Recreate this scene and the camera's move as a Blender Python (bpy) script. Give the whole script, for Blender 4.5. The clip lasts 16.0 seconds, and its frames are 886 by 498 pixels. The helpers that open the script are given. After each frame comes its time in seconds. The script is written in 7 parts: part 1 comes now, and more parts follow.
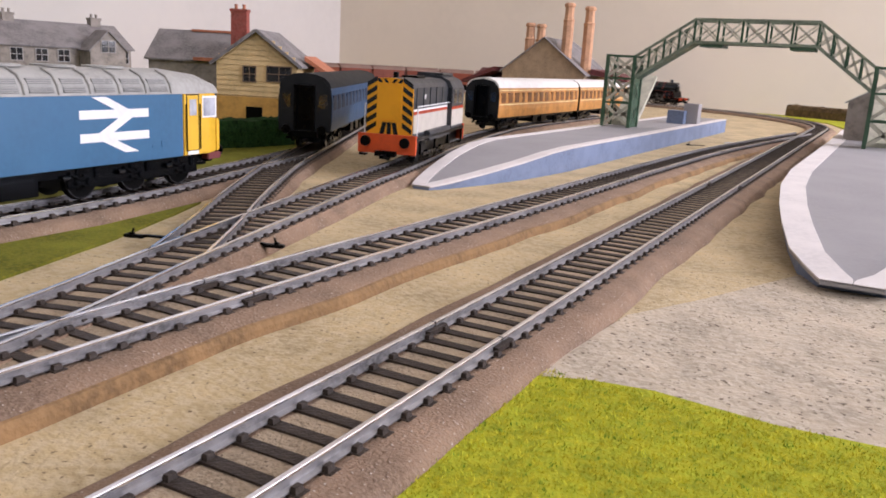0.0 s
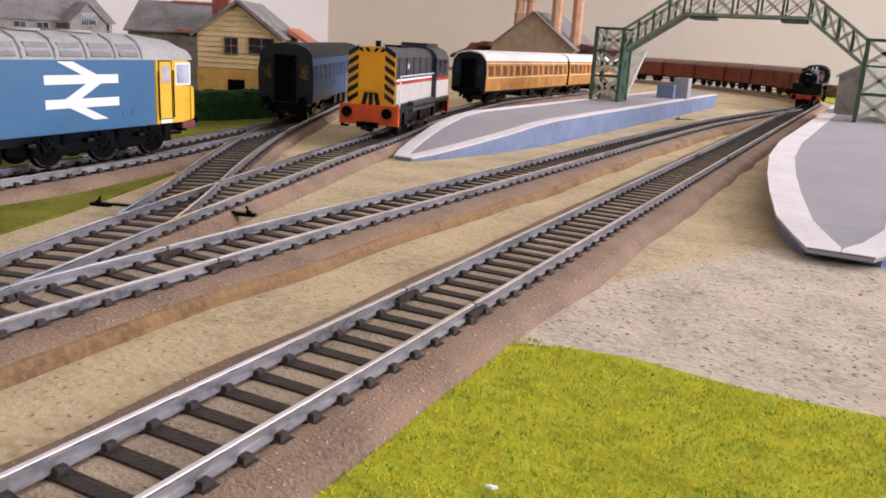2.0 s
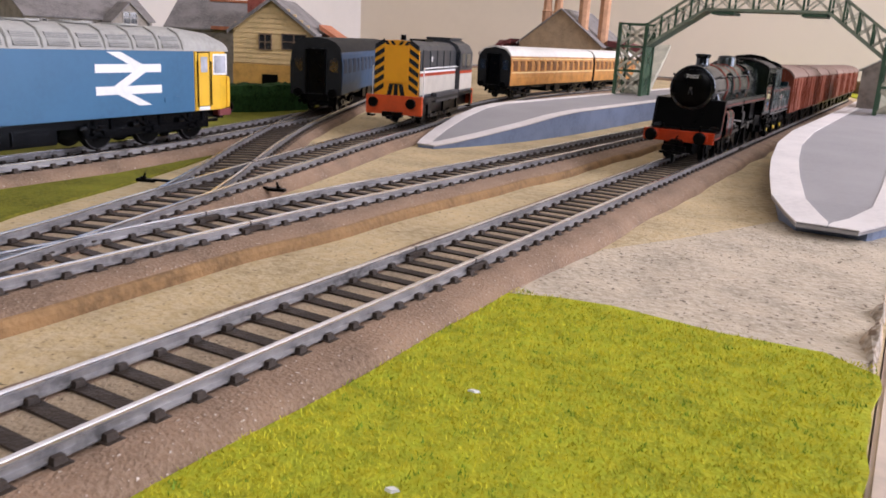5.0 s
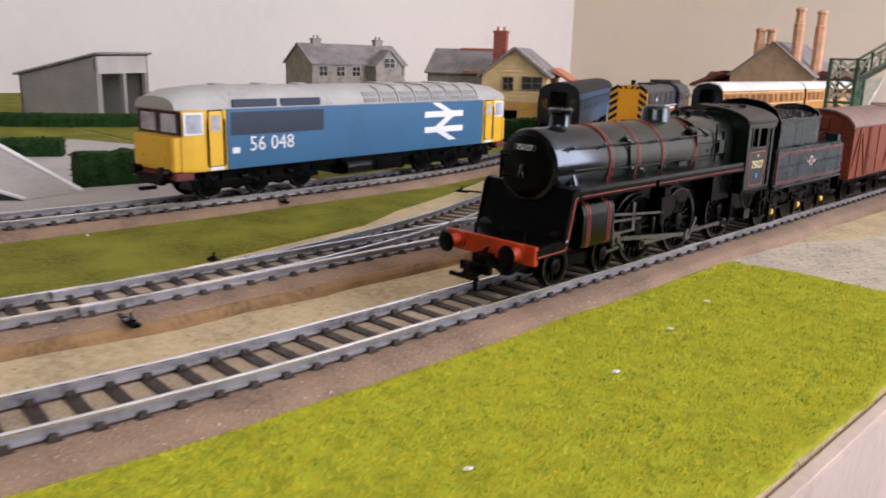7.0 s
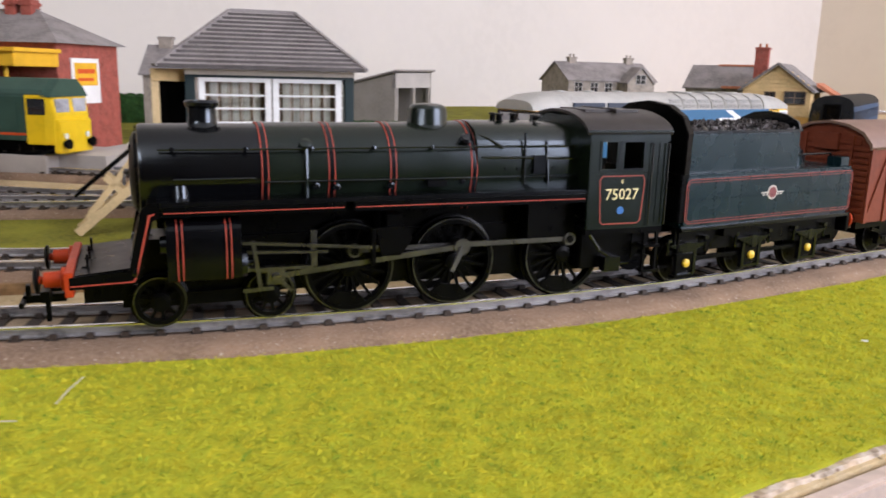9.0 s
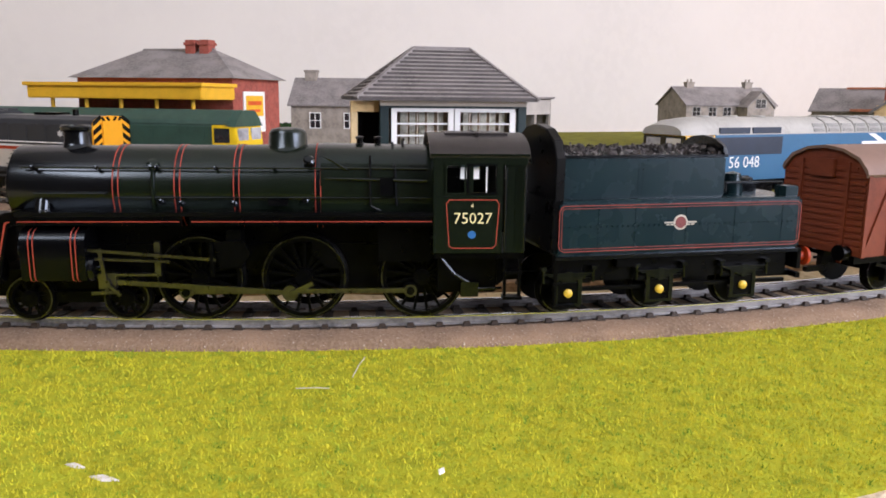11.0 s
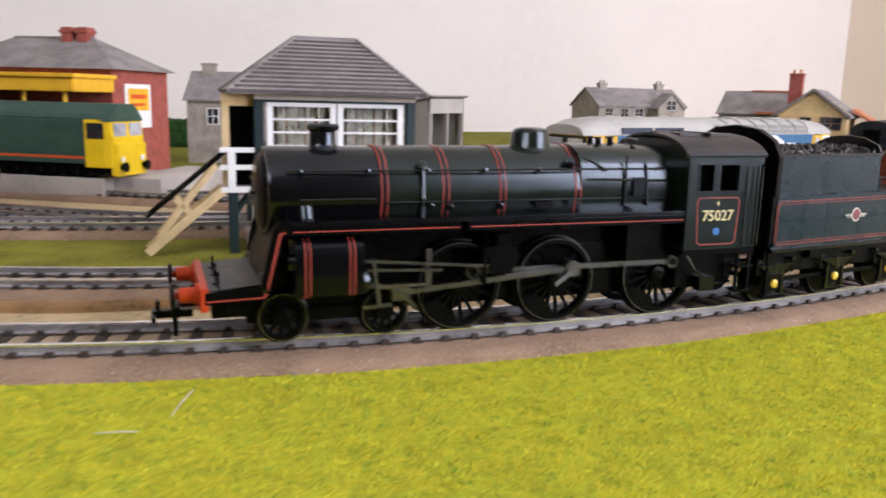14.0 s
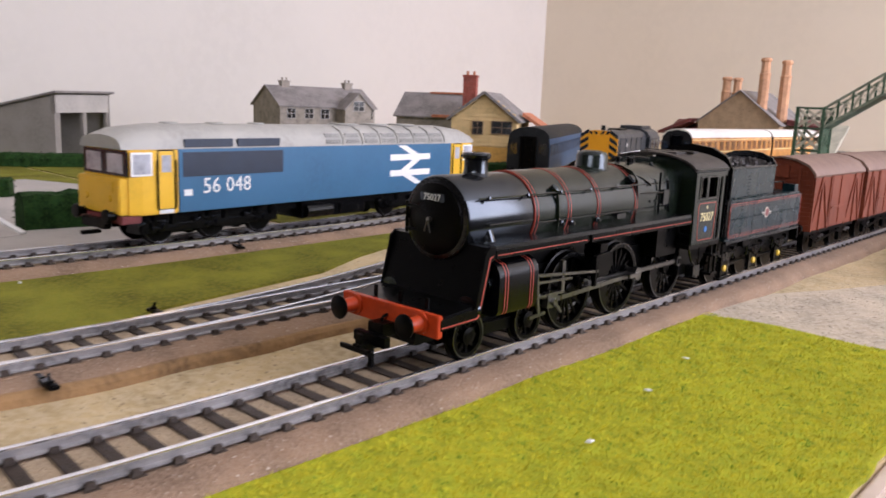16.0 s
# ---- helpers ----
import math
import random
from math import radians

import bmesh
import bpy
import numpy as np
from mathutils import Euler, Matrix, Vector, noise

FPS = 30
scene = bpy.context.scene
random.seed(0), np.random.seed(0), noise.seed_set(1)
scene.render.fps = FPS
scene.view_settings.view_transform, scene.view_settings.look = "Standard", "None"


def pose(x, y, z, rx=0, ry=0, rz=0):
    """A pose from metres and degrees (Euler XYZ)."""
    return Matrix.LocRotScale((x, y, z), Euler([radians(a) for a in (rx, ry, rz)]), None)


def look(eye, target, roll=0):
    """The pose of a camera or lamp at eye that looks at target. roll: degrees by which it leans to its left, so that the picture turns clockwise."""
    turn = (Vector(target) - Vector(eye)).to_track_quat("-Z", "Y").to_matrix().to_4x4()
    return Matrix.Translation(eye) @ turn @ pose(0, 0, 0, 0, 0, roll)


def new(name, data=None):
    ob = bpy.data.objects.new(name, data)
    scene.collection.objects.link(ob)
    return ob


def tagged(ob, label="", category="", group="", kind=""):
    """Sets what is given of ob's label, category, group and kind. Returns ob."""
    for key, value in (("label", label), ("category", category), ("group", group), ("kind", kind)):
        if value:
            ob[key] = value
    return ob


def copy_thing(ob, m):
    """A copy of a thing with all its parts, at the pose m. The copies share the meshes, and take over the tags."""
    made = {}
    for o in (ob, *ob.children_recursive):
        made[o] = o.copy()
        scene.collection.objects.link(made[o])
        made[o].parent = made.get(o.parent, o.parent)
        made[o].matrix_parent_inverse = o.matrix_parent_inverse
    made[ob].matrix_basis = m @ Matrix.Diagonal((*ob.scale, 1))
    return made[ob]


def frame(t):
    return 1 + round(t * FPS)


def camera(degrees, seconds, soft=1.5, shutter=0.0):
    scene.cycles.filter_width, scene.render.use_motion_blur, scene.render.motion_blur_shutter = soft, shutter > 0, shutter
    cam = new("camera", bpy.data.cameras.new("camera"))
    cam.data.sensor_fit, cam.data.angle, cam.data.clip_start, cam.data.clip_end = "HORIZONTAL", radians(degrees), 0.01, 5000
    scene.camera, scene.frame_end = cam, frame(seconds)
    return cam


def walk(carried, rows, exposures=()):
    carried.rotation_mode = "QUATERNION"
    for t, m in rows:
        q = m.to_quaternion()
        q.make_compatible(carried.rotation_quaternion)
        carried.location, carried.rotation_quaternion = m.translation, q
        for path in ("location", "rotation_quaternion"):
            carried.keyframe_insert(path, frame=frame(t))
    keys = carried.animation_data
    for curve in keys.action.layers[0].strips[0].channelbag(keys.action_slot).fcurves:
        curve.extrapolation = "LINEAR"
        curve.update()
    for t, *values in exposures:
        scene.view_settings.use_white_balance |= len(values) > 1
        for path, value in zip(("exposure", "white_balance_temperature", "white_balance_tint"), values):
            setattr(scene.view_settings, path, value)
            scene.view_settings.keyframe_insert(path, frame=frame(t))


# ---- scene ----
# A model railway at 1:76 on a baseboard; all numbers below are millimetres.
MM = 0.001
cam = camera(58.41, 16.0, soft=1.7, shutter=0.35)
# seconds, x, y, z, yaw to the left of +y, pitch, roll
PATH = [
    (0.0, 77.2, -155.1, 67.3, 28.28, -13.22, 3.24),
    (0.5, 76.4, -152.2, 65.9, 27.63, -13.76, 3.81),
    (1.0, 77.3, -149.4, 64.1, 27.70, -14.16, 3.57),
    (1.5, 78.3, -149.0, 62.9, 27.53, -14.41, 3.60),
    (2.0, 78.2, -146.7, 62.1, 27.59, -14.65, 3.29),
    (2.5, 79.5, -148.7, 60.1, 27.47, -14.79, 3.40),
    (3.0, 81.1, -149.7, 58.4, 27.85, -15.05, 3.44),
    (5.5, 106.2, -177.9, 59.3, 31.80, -14.52, 2.72),
    (6.0, 120.1, -202.5, 62.8, 35.32, -14.57, 2.25),
    (6.5, 132.5, -241.2, 68.9, 40.03, -14.33, 1.90),
    (7.0, 144.9, -278.8, 72.4, 44.35, -13.52, 1.63),
    (7.5, 153.5, -302.7, 69.6, 47.57, -13.53, 1.78),
    (8.0, 159.4, -326.5, 67.2, 50.94, -14.03, 1.64),
    (8.5, 165.7, -351.5, 66.5, 55.23, -13.72, 1.27),
    (9.0, 170.7, -376.4, 66.3, 59.19, -12.51, 1.46),
    (11.5, 181.9, -421.3, 67.0, 66.44, -10.90, 0.68),
    (12.0, 177.5, -421.7, 64.2, 66.12, -11.24, 1.32),
    (12.5, 176.0, -416.4, 64.7, 65.46, -11.37, 1.36),
    (13.0, 173.7, -413.4, 64.4, 64.57, -11.50, 1.39),
    (13.5, 174.2, -411.8, 64.8, 64.07, -11.21, 1.30),
    (14.0, 166.0, -393.5, 65.5, 60.61, -10.74, 1.47),
    (14.5, 155.6, -362.3, 69.3, 54.74, -9.42, 1.45),
    (15.0, 146.8, -328.5, 71.0, 49.79, -9.48, 1.90),
    (15.5, 138.6, -292.3, 68.7, 45.58, -10.25, 2.10),
    (16.0, 134.6, -263.8, 70.7, 42.33, -10.31, 2.37),
]


def eye_pose(x, y, z, yaw, pitch, roll):
    w, p = radians(yaw), radians(pitch)
    e = Vector((x, y, z)) * MM
    way = Vector((-math.sin(w) * math.cos(p), math.cos(w) * math.cos(p), math.sin(p)))
    return look(e, e + way, roll)


walk(cam, [(t, eye_pose(*r)) for t, *r in PATH],
     exposures=[(0.0, 0.12, 6500, 18), (5.5, 0.1, 6500, 17.5), (7.0, 0.18, 6500, 16.5), (9.0, 0.42, 6500, 15.5), (11.5, 0.52, 6500, 16), (13.5, 0.54, 6500, 16), (14.5, 0.44, 6500, 16.5), (16.0, 0.26, 6500, 18)])

# ---- light: daylight from the room's window, an added south fill, two unseen dark walls ----
world = bpy.data.worlds.new("world")
scene.world = world
world.use_nodes = True
wn = world.node_tree.nodes
sky = wn.new("ShaderNodeTexSky")
sky.sky_type, sky.sun_disc, sky.sun_elevation, sky.sun_rotation = "NISHITA", False, radians(40), radians(120)
world.node_tree.links.new(sky.outputs[0], wn["Background"].inputs[0])
wn["Background"].inputs[1].default_value = 0.12


def area_lamp(name, x, y, z, w, h, target, watts, colour):
    d = bpy.data.lights.new(name, "AREA")
    d.shape, d.size, d.size_y, d.energy, d.color = "RECTANGLE", w * MM, h * MM, watts, colour
    ob = new(name, d)
    ob.matrix_world = look(Vector((x, y, z)) * MM, Vector(target) * MM)
    return ob


area_lamp("window_daylight", 1480, 915, 735, 1270, 1330, (0, 860, 500), 46.0, (0.925, 0.945, 1.07))
# Added fill lamp that evens out the north wall; no window is known there.
area_lamp("fill_light_south", 700, -1480, 1150, 900, 560, (300, 0, 900), 10.0, (0.95, 0.97, 1.0))

# ---- materials ----
def mat(name, base, rough=0.6, metal=0.0, var=0.12, scale=120.0, fine=900.0, bump=0.0, bump_scale=900.0, hue=None, spec=0.5, coat=0.0, spots=None):
    """A surface with variation at two scales and a fine relief; sizes in waves per metre."""
    m = bpy.data.materials.new(name)
    m.use_nodes = True
    nt = m.node_tree
    b = nt.nodes["Principled BSDF"]
    tc = nt.nodes.new("ShaderNodeTexCoord")

    def tex(s, detail=4.0):
        n = nt.nodes.new("ShaderNodeTexNoise")
        n.inputs["Scale"].default_value, n.inputs["Detail"].default_value = s, detail
        nt.links.new(tc.outputs["Object"], n.inputs["Vector"])
        return n

    def mixed(fac, a, c):
        n = nt.nodes.new("ShaderNodeMix")
        n.data_type = "RGBA"
        if isinstance(fac, float):
            n.inputs[0].default_value = fac
        else:
            nt.links.new(fac, n.inputs[0])
        for k, v in ((6, a), (7, c)):
            if isinstance(v, tuple):
                n.inputs[k].default_value = (*v, 1)
            else:
                nt.links.new(v, n.inputs[k])
        return n.outputs[2]

    def ramp(n, lo, hi):
        r = nt.nodes.new("ShaderNodeMapRange")
        r.inputs[1].default_value, r.inputs[2].default_value = lo, hi
        nt.links.new(n.outputs[0], r.inputs[0])
        return r.outputs[0]

    base = tuple(base)
    dark = tuple(c * (1 - 1.6 * var) for c in base)
    light = tuple(min(1.0, c * (1 + 1.2 * var)) for c in base)
    other = hue if hue else light
    c1 = mixed(ramp(tex(scale), 0.35, 0.65), dark, light)
    c2 = mixed(ramp(tex(fine, 2.0), 0.4, 0.62), c1, other)
    col = mixed(0.55, c1, c2)
    if spots:
        v = nt.nodes.new("ShaderNodeTexNoise")
        v.inputs["Scale"].default_value, v.inputs["Detail"].default_value = spots[1], 1.0
        nt.links.new(tc.outputs["Object"], v.inputs["Vector"])
        col = mixed(ramp(v, spots[2], spots[2] + 0.06), col, spots[0])
    nt.links.new(col, b.inputs["Base Color"])
    b.inputs["Metallic"].default_value = metal
    b.inputs["Specular IOR Level"].default_value = spec
    b.inputs["Coat Weight"].default_value = coat
    b.inputs["Coat Roughness"].default_value = 0.12
    rr = nt.nodes.new("ShaderNodeMapRange")
    rr.inputs[3].default_value, rr.inputs[4].default_value = max(0.02, rough - min(0.1, 0.3 * rough)), min(1.0, rough + min(0.1, 0.3 * rough))
    nt.links.new(tex(scale * 2.3).outputs[0], rr.inputs[0])
    nt.links.new(rr.outputs[0], b.inputs["Roughness"])
    if bump:
        bp = nt.nodes.new("ShaderNodeBump")
        bp.inputs["Strength"].default_value, bp.inputs["Distance"].default_value = bump, 0.0006
        nt.links.new(tex(bump_scale, 3.0).outputs[0], bp.inputs["Height"])
        nt.links.new(bp.outputs[0], b.inputs["Normal"])
    return m


M_SAND = mat("sand_painted_board", (0.51, 0.385, 0.205), 0.85, var=0.16, scale=35, fine=340, bump=1.0, bump_scale=700, hue=(0.61, 0.5, 0.32), spots=((0.2, 0.14, 0.07), 620, 0.66))
M_CHIP = mat("chipboard", (0.49, 0.405, 0.295), 0.85, var=0.14, scale=60, fine=420, bump=1.0, bump_scale=640, hue=(0.62, 0.54, 0.42), spots=((0.15, 0.11, 0.07), 700, 0.65))
M_BALLAST = mat("foam_ballast", (0.25, 0.158, 0.098), 0.95, var=0.18, scale=60, fine=1100, bump=1.0, bump_scale=1500, hue=(0.32, 0.225, 0.155), spots=((0.6, 0.52, 0.44), 1500, 0.7))
M_GRASS = mat("grass_mat", (0.36, 0.39, 0.027), 0.95, var=0.12, scale=150, fine=480, bump=1.0, bump_scale=1300, hue=(0.5, 0.45, 0.025), spec=0.15)
M_BLADE = mat("grass_fibre", (0.53, 0.525, 0.04), 0.85, var=0.13, scale=170, fine=480, hue=(0.73, 0.6, 0.04), spec=0.15, spots=((0.22, 0.34, 0.035), 380, 0.6))
M_OLIVE = mat("olive_turf", (0.16, 0.165, 0.02), 0.95, var=0.25, scale=40, fine=700, bump=1.0, bump_scale=1100, hue=(0.26, 0.23, 0.03), spec=0.15)
M_SLEEPER = mat("sleeper_plastic", (0.036, 0.025, 0.018), 0.6, var=0.25, scale=150, fine=900, bump=0.5, bump_scale=1400, spec=0.3)
M_RAIL = mat("nickel_silver_rail", (0.88, 0.89, 0.93), 0.24, metal=1.0, var=0.06, scale=60, fine=500)
M_RAILWEB = mat("rail_side", (0.29, 0.28, 0.28), 0.34, metal=0.5, var=0.3, scale=80, fine=700)
M_WALL = mat("painted_wall", (0.64, 0.6, 0.56), 0.85, var=0.02, scale=4, fine=60, bump=0.15, bump_scale=180)
M_FBPALE = mat("footbridge_chord", (0.2, 0.24, 0.17), 0.55, var=0.15, scale=100, fine=600)
# Cab glazing whose pale reflection is put into the base colour.
M_GLASSPALE = mat("glazing_pale_reflection", (0.4, 0.41, 0.45), 0.1, var=0.3, scale=90, fine=300, spec=0.8)
M_RAILGLARE = mat("rail_glare_gloss", (0.62, 0.63, 0.66), 0.25, var=0.15, scale=40, fine=300)
# For the two unseen walls; dark so that glossy paint mirrors little light.
M_UNSEENWALL = mat("unseen_wall_dark", (0.1, 0.085, 0.07), 0.9, var=0.05, scale=4, fine=60)
M_WALLCREAM = mat("cream_painted_wall", (0.69, 0.61, 0.5), 0.85, var=0.02, scale=4, fine=60, bump=0.15, bump_scale=180)
# Coach blue made darker to hold the shade on its side.
M_COACHBLUE = mat("shaded_coach_blue", (0.018, 0.068, 0.145), 0.45, var=0.1, scale=60, fine=400)
M_LOUVRE = mat("louvre_grey", (0.2, 0.2, 0.19), 0.6, var=0.12, scale=90, fine=500)
M_TEAKDARK = mat("dark_teak_panel", (0.16, 0.06, 0.018), 0.35, var=0.2, scale=80, fine=500)
M_WINDOWBROWN = mat("brown_window_trim", (0.2, 0.13, 0.08), 0.6, var=0.15)
M_SLATESHADE = mat("slate_course_shade", (0.09, 0.08, 0.076), 0.9, var=0.2)
M_EARTH = mat("ochre_earth", (0.25, 0.145, 0.062), 0.95, var=0.25, scale=70, fine=500, bump=1.0, bump_scale=700)
M_CABROOF = mat("dull_roof_black", (0.02, 0.016, 0.015), 0.45, var=0.15, scale=90, fine=600)
M_FILL = mat("sandy_track_fill", (0.33, 0.245, 0.155), 0.95, var=0.2, scale=80, fine=900, bump=1.0, bump_scale=1300, hue=(0.42, 0.33, 0.225), spots=((0.13, 0.09, 0.06), 1200, 0.68))
M_CEIL = mat("ceiling_paint", (0.82, 0.8, 0.77), 0.9, var=0.02, scale=3, fine=40)
M_CARPET = mat("carpet", (0.2, 0.16, 0.13), 1.0, var=0.2, scale=15, fine=200, bump=0.6, bump_scale=300)
M_TIMBER = mat("pale_planed_board", (0.6, 0.48, 0.4), 0.55, var=0.1, scale=30, fine=300, bump=0.3, bump_scale=300)
M_PAPER = mat("torn_board", (0.52, 0.4, 0.28), 0.95, var=0.34, scale=160, fine=520, bump=1.0, bump_scale=520, hue=(0.72, 0.64, 0.54), spots=((0.22, 0.15, 0.1), 340, 0.6))
M_PLATTOP = mat("platform_grey_paper", (0.33, 0.315, 0.315), 0.75, var=0.05, scale=25, fine=500, bump=0.15)
M_PLATEDGE = mat("platform_white_edge", (0.74, 0.69, 0.66), 0.6, var=0.06, scale=60, fine=500)
M_PLATSIDE = mat("platform_blue_grey_side", (0.155, 0.2, 0.3), 0.6, var=0.12, scale=50, fine=400)
M_BLACK = mat("satin_black", (0.0016, 0.0016, 0.002), 0.2, var=0.2, scale=90, fine=700, spec=0.68)
M_MATTBLACK = mat("matt_black", (0.0014, 0.0014, 0.0015), 0.3, var=0.25, scale=120, fine=700, spec=0.1)
M_CASING = mat("cylinder_black", (0.0016, 0.0016, 0.002), 0.2, var=0.2, scale=90, fine=700, spec=0.3)
M_GREEN = mat("brunswick_green", (0.0052, 0.0088, 0.0042), 0.23, var=0.08, scale=60, fine=800, spec=0.6)
# Tender green, with the window's bluish sheen put into the base colour.
M_TENDER = mat("tender_green_blue_sheen", (0.005, 0.0175, 0.0205), 0.27, var=0.04, scale=60, fine=800, spec=0.42)
# Gloss is tinted blue to stand in for bluish daylight in the reflections.
for gloss in (M_BLACK, M_GREEN, M_CASING, M_TENDER):
    gloss.node_tree.nodes["Principled BSDF"].inputs["Specular Tint"].default_value = (0.78, 0.89, 1.0, 1)
M_WASP = mat("shunter_yellow", (0.8, 0.36, 0.01), 0.42, var=0.06, scale=80, fine=500)
M_LEMON = mat("lemon_yellow", (0.82, 0.56, 0.01), 0.4, var=0.06, scale=80, fine=500)
M_REDBEAM = mat("buffer_red", (0.4, 0.042, 0.009), 0.42, var=0.14, scale=120, fine=700, spec=0.22)
M_LINING = mat("orange_lining", (0.34, 0.045, 0.025), 0.5, var=0.1, scale=300, fine=900)
M_STEEL = mat("blackened_steel", (0.16, 0.157, 0.153), 0.3, metal=1.0, var=0.2, scale=150, fine=900)
M_RIM = mat("wheel_rim_steel", (0.1, 0.1, 0.106), 0.28, metal=1.0, var=0.2, scale=120, fine=900)
M_YELLOW = mat("warning_yellow", (0.76, 0.44, 0.025), 0.42, var=0.06, scale=80, fine=500)
M_BRASSY = mat("yellow_axlebox", (0.75, 0.5, 0.05), 0.4, var=0.1, scale=200, fine=900)
M_CREAM = mat("cream_lettering", (0.8, 0.68, 0.36), 0.6, var=0.04)
M_WHITE = mat("white_paint", (0.78, 0.78, 0.76), 0.5, var=0.04, scale=60, fine=500)
M_COAL = mat("coal", (0.05, 0.042, 0.04), 0.4, var=0.4, scale=300, fine=1200, bump=0.6, bump_scale=1200)
M_BAUXITE = mat("bauxite_brown", (0.18, 0.042, 0.02), 0.5, var=0.14, scale=50, fine=600, spec=0.22)
M_VANROOF = mat("van_roof_brown", (0.2, 0.12, 0.09), 0.6, var=0.1, scale=60, fine=600)
M_RAILBLUE = mat("rail_blue", (0.03, 0.125, 0.24), 0.4, var=0.06, scale=40, fine=400)
M_DARKBLUE = mat("dark_blue_grille", (0.014, 0.026, 0.05), 0.5, var=0.1, scale=80, fine=600)
M_ROOFGREY = mat("roof_grey", (0.36, 0.35, 0.32), 0.6, var=0.1, scale=50, fine=500)
M_GLASSDARK = mat("dark_glazing", (0.02, 0.022, 0.025), 0.08, var=0.1, spec=0.8)
M_ORANGE = mat("bufferbeam_orange", (0.62, 0.08, 0.013), 0.45, var=0.08, scale=100, fine=500)
M_SHGREY = mat("executive_dark_grey", (0.03, 0.033, 0.038), 0.4, var=0.1, scale=60, fine=500)
M_BEIGE = mat("executive_beige", (0.52, 0.47, 0.4), 0.5, var=0.06)
M_TEAK = mat("varnished_teak", (0.46, 0.2, 0.05), 0.4, var=0.2, scale=70, fine=500, hue=(0.55, 0.27, 0.07))
M_WHITEROOF = mat("white_coach_roof", (0.7, 0.67, 0.62), 0.55, var=0.05)
M_COACHEND = mat("dark_coach_end", (0.012, 0.013, 0.014), 0.6, var=0.2, spec=0.2)
M_FLGREEN = mat("freight_green", (0.03, 0.075, 0.055), 0.5, var=0.1)
M_STONE = mat("grey_stone_paper", (0.27, 0.235, 0.2), 0.8, var=0.2, scale=110, fine=380, hue=(0.34, 0.29, 0.24))
M_SLATE = mat("slate_paper", (0.2, 0.18, 0.172), 0.75, var=0.2, scale=70, fine=520, hue=(0.27, 0.245, 0.235))
M_BRICK = mat("red_brick_paper", (0.3, 0.065, 0.045), 0.75, var=0.18, scale=160, fine=520, hue=(0.36, 0.11, 0.08))
M_CLAPBOARD = mat("cream_weatherboard", (0.68, 0.48, 0.23), 0.7, var=0.1, scale=60, fine=400)
M_OCHRE = mat("ochre_render", (0.6, 0.33, 0.08), 0.75, var=0.14, scale=70, fine=400)
M_TERRACOTTA = mat("terracotta", (0.45, 0.16, 0.08), 0.75, var=0.14, scale=120, fine=500)
M_CHIMBRICK = mat("buff_chimney", (0.5, 0.27, 0.15), 0.75, var=0.15, scale=120, fine=500)
M_SANDSTONE = mat("sandstone_paper", (0.36, 0.25, 0.155), 0.8, var=0.14, scale=90, fine=420, hue=(0.42, 0.31, 0.2))
M_MAROON = mat("maroon_canopy", (0.12, 0.025, 0.025), 0.6, var=0.15)
M_FBGREEN = mat("footbridge_green", (0.04, 0.095, 0.05), 0.5, var=0.15, scale=100, fine=600)
M_FBCREAM = mat("footbridge_cream", (0.48, 0.46, 0.36), 0.6, var=0.15, scale=100, fine=600)
M_HEDGE = mat("hedge_flock", (0.012, 0.035, 0.01), 0.95, var=0.35, scale=160, fine=700, hue=(0.03, 0.07, 0.015), spec=0.1)
M_BROWNHEDGE = mat("brown_hedge", (0.12, 0.075, 0.035), 0.95, var=0.3, scale=120, fine=600)
M_PATHGREY = mat("grey_yard", (0.42, 0.39, 0.36), 0.85, var=0.08, scale=30, fine=300, bump=0.4)
M_SHEDGREY = mat("shed_block", (0.26, 0.235, 0.21), 0.8, var=0.08, scale=60, fine=400)
M_DARKGREEN = mat("corner_post_green", (0.009, 0.023, 0.025), 0.45, var=0.12)
M_CURTAIN = mat("brown_interior", (0.25, 0.16, 0.1), 0.8, var=0.25, scale=200, fine=600)
M_CANARY = mat("canary_canopy", (0.75, 0.42, 0.02), 0.5, var=0.06)
M_BUFF = mat("buff_timber", (0.6, 0.45, 0.24), 0.6, var=0.12)
M_CONCRETE = mat("grey_concrete", (0.36, 0.33, 0.29), 0.8, var=0.12, scale=90)
M_WOODFLOOR = mat("timber_shelf", (0.5, 0.36, 0.2), 0.6, var=0.15, scale=20, fine=200)
M_EMBLEM = mat("emblem_red", (0.16, 0.03, 0.03), 0.5)
M_SKYBLUE = mat("route_disc_blue", (0.02, 0.14, 0.4), 0.5)


def glass(name, tint=(0.9, 0.95, 0.95)):
    m = bpy.data.materials.new(name)
    m.use_nodes = True
    b = m.node_tree.nodes["Principled BSDF"]
    b.inputs["Base Color"].default_value = (*tint, 1)
    b.inputs["Roughness"].default_value = 0.05
    b.inputs["Transmission Weight"].default_value = 1.0
    b.inputs["IOR"].default_value = 1.1
    return m


M_GLASS = glass("clear_glazing")


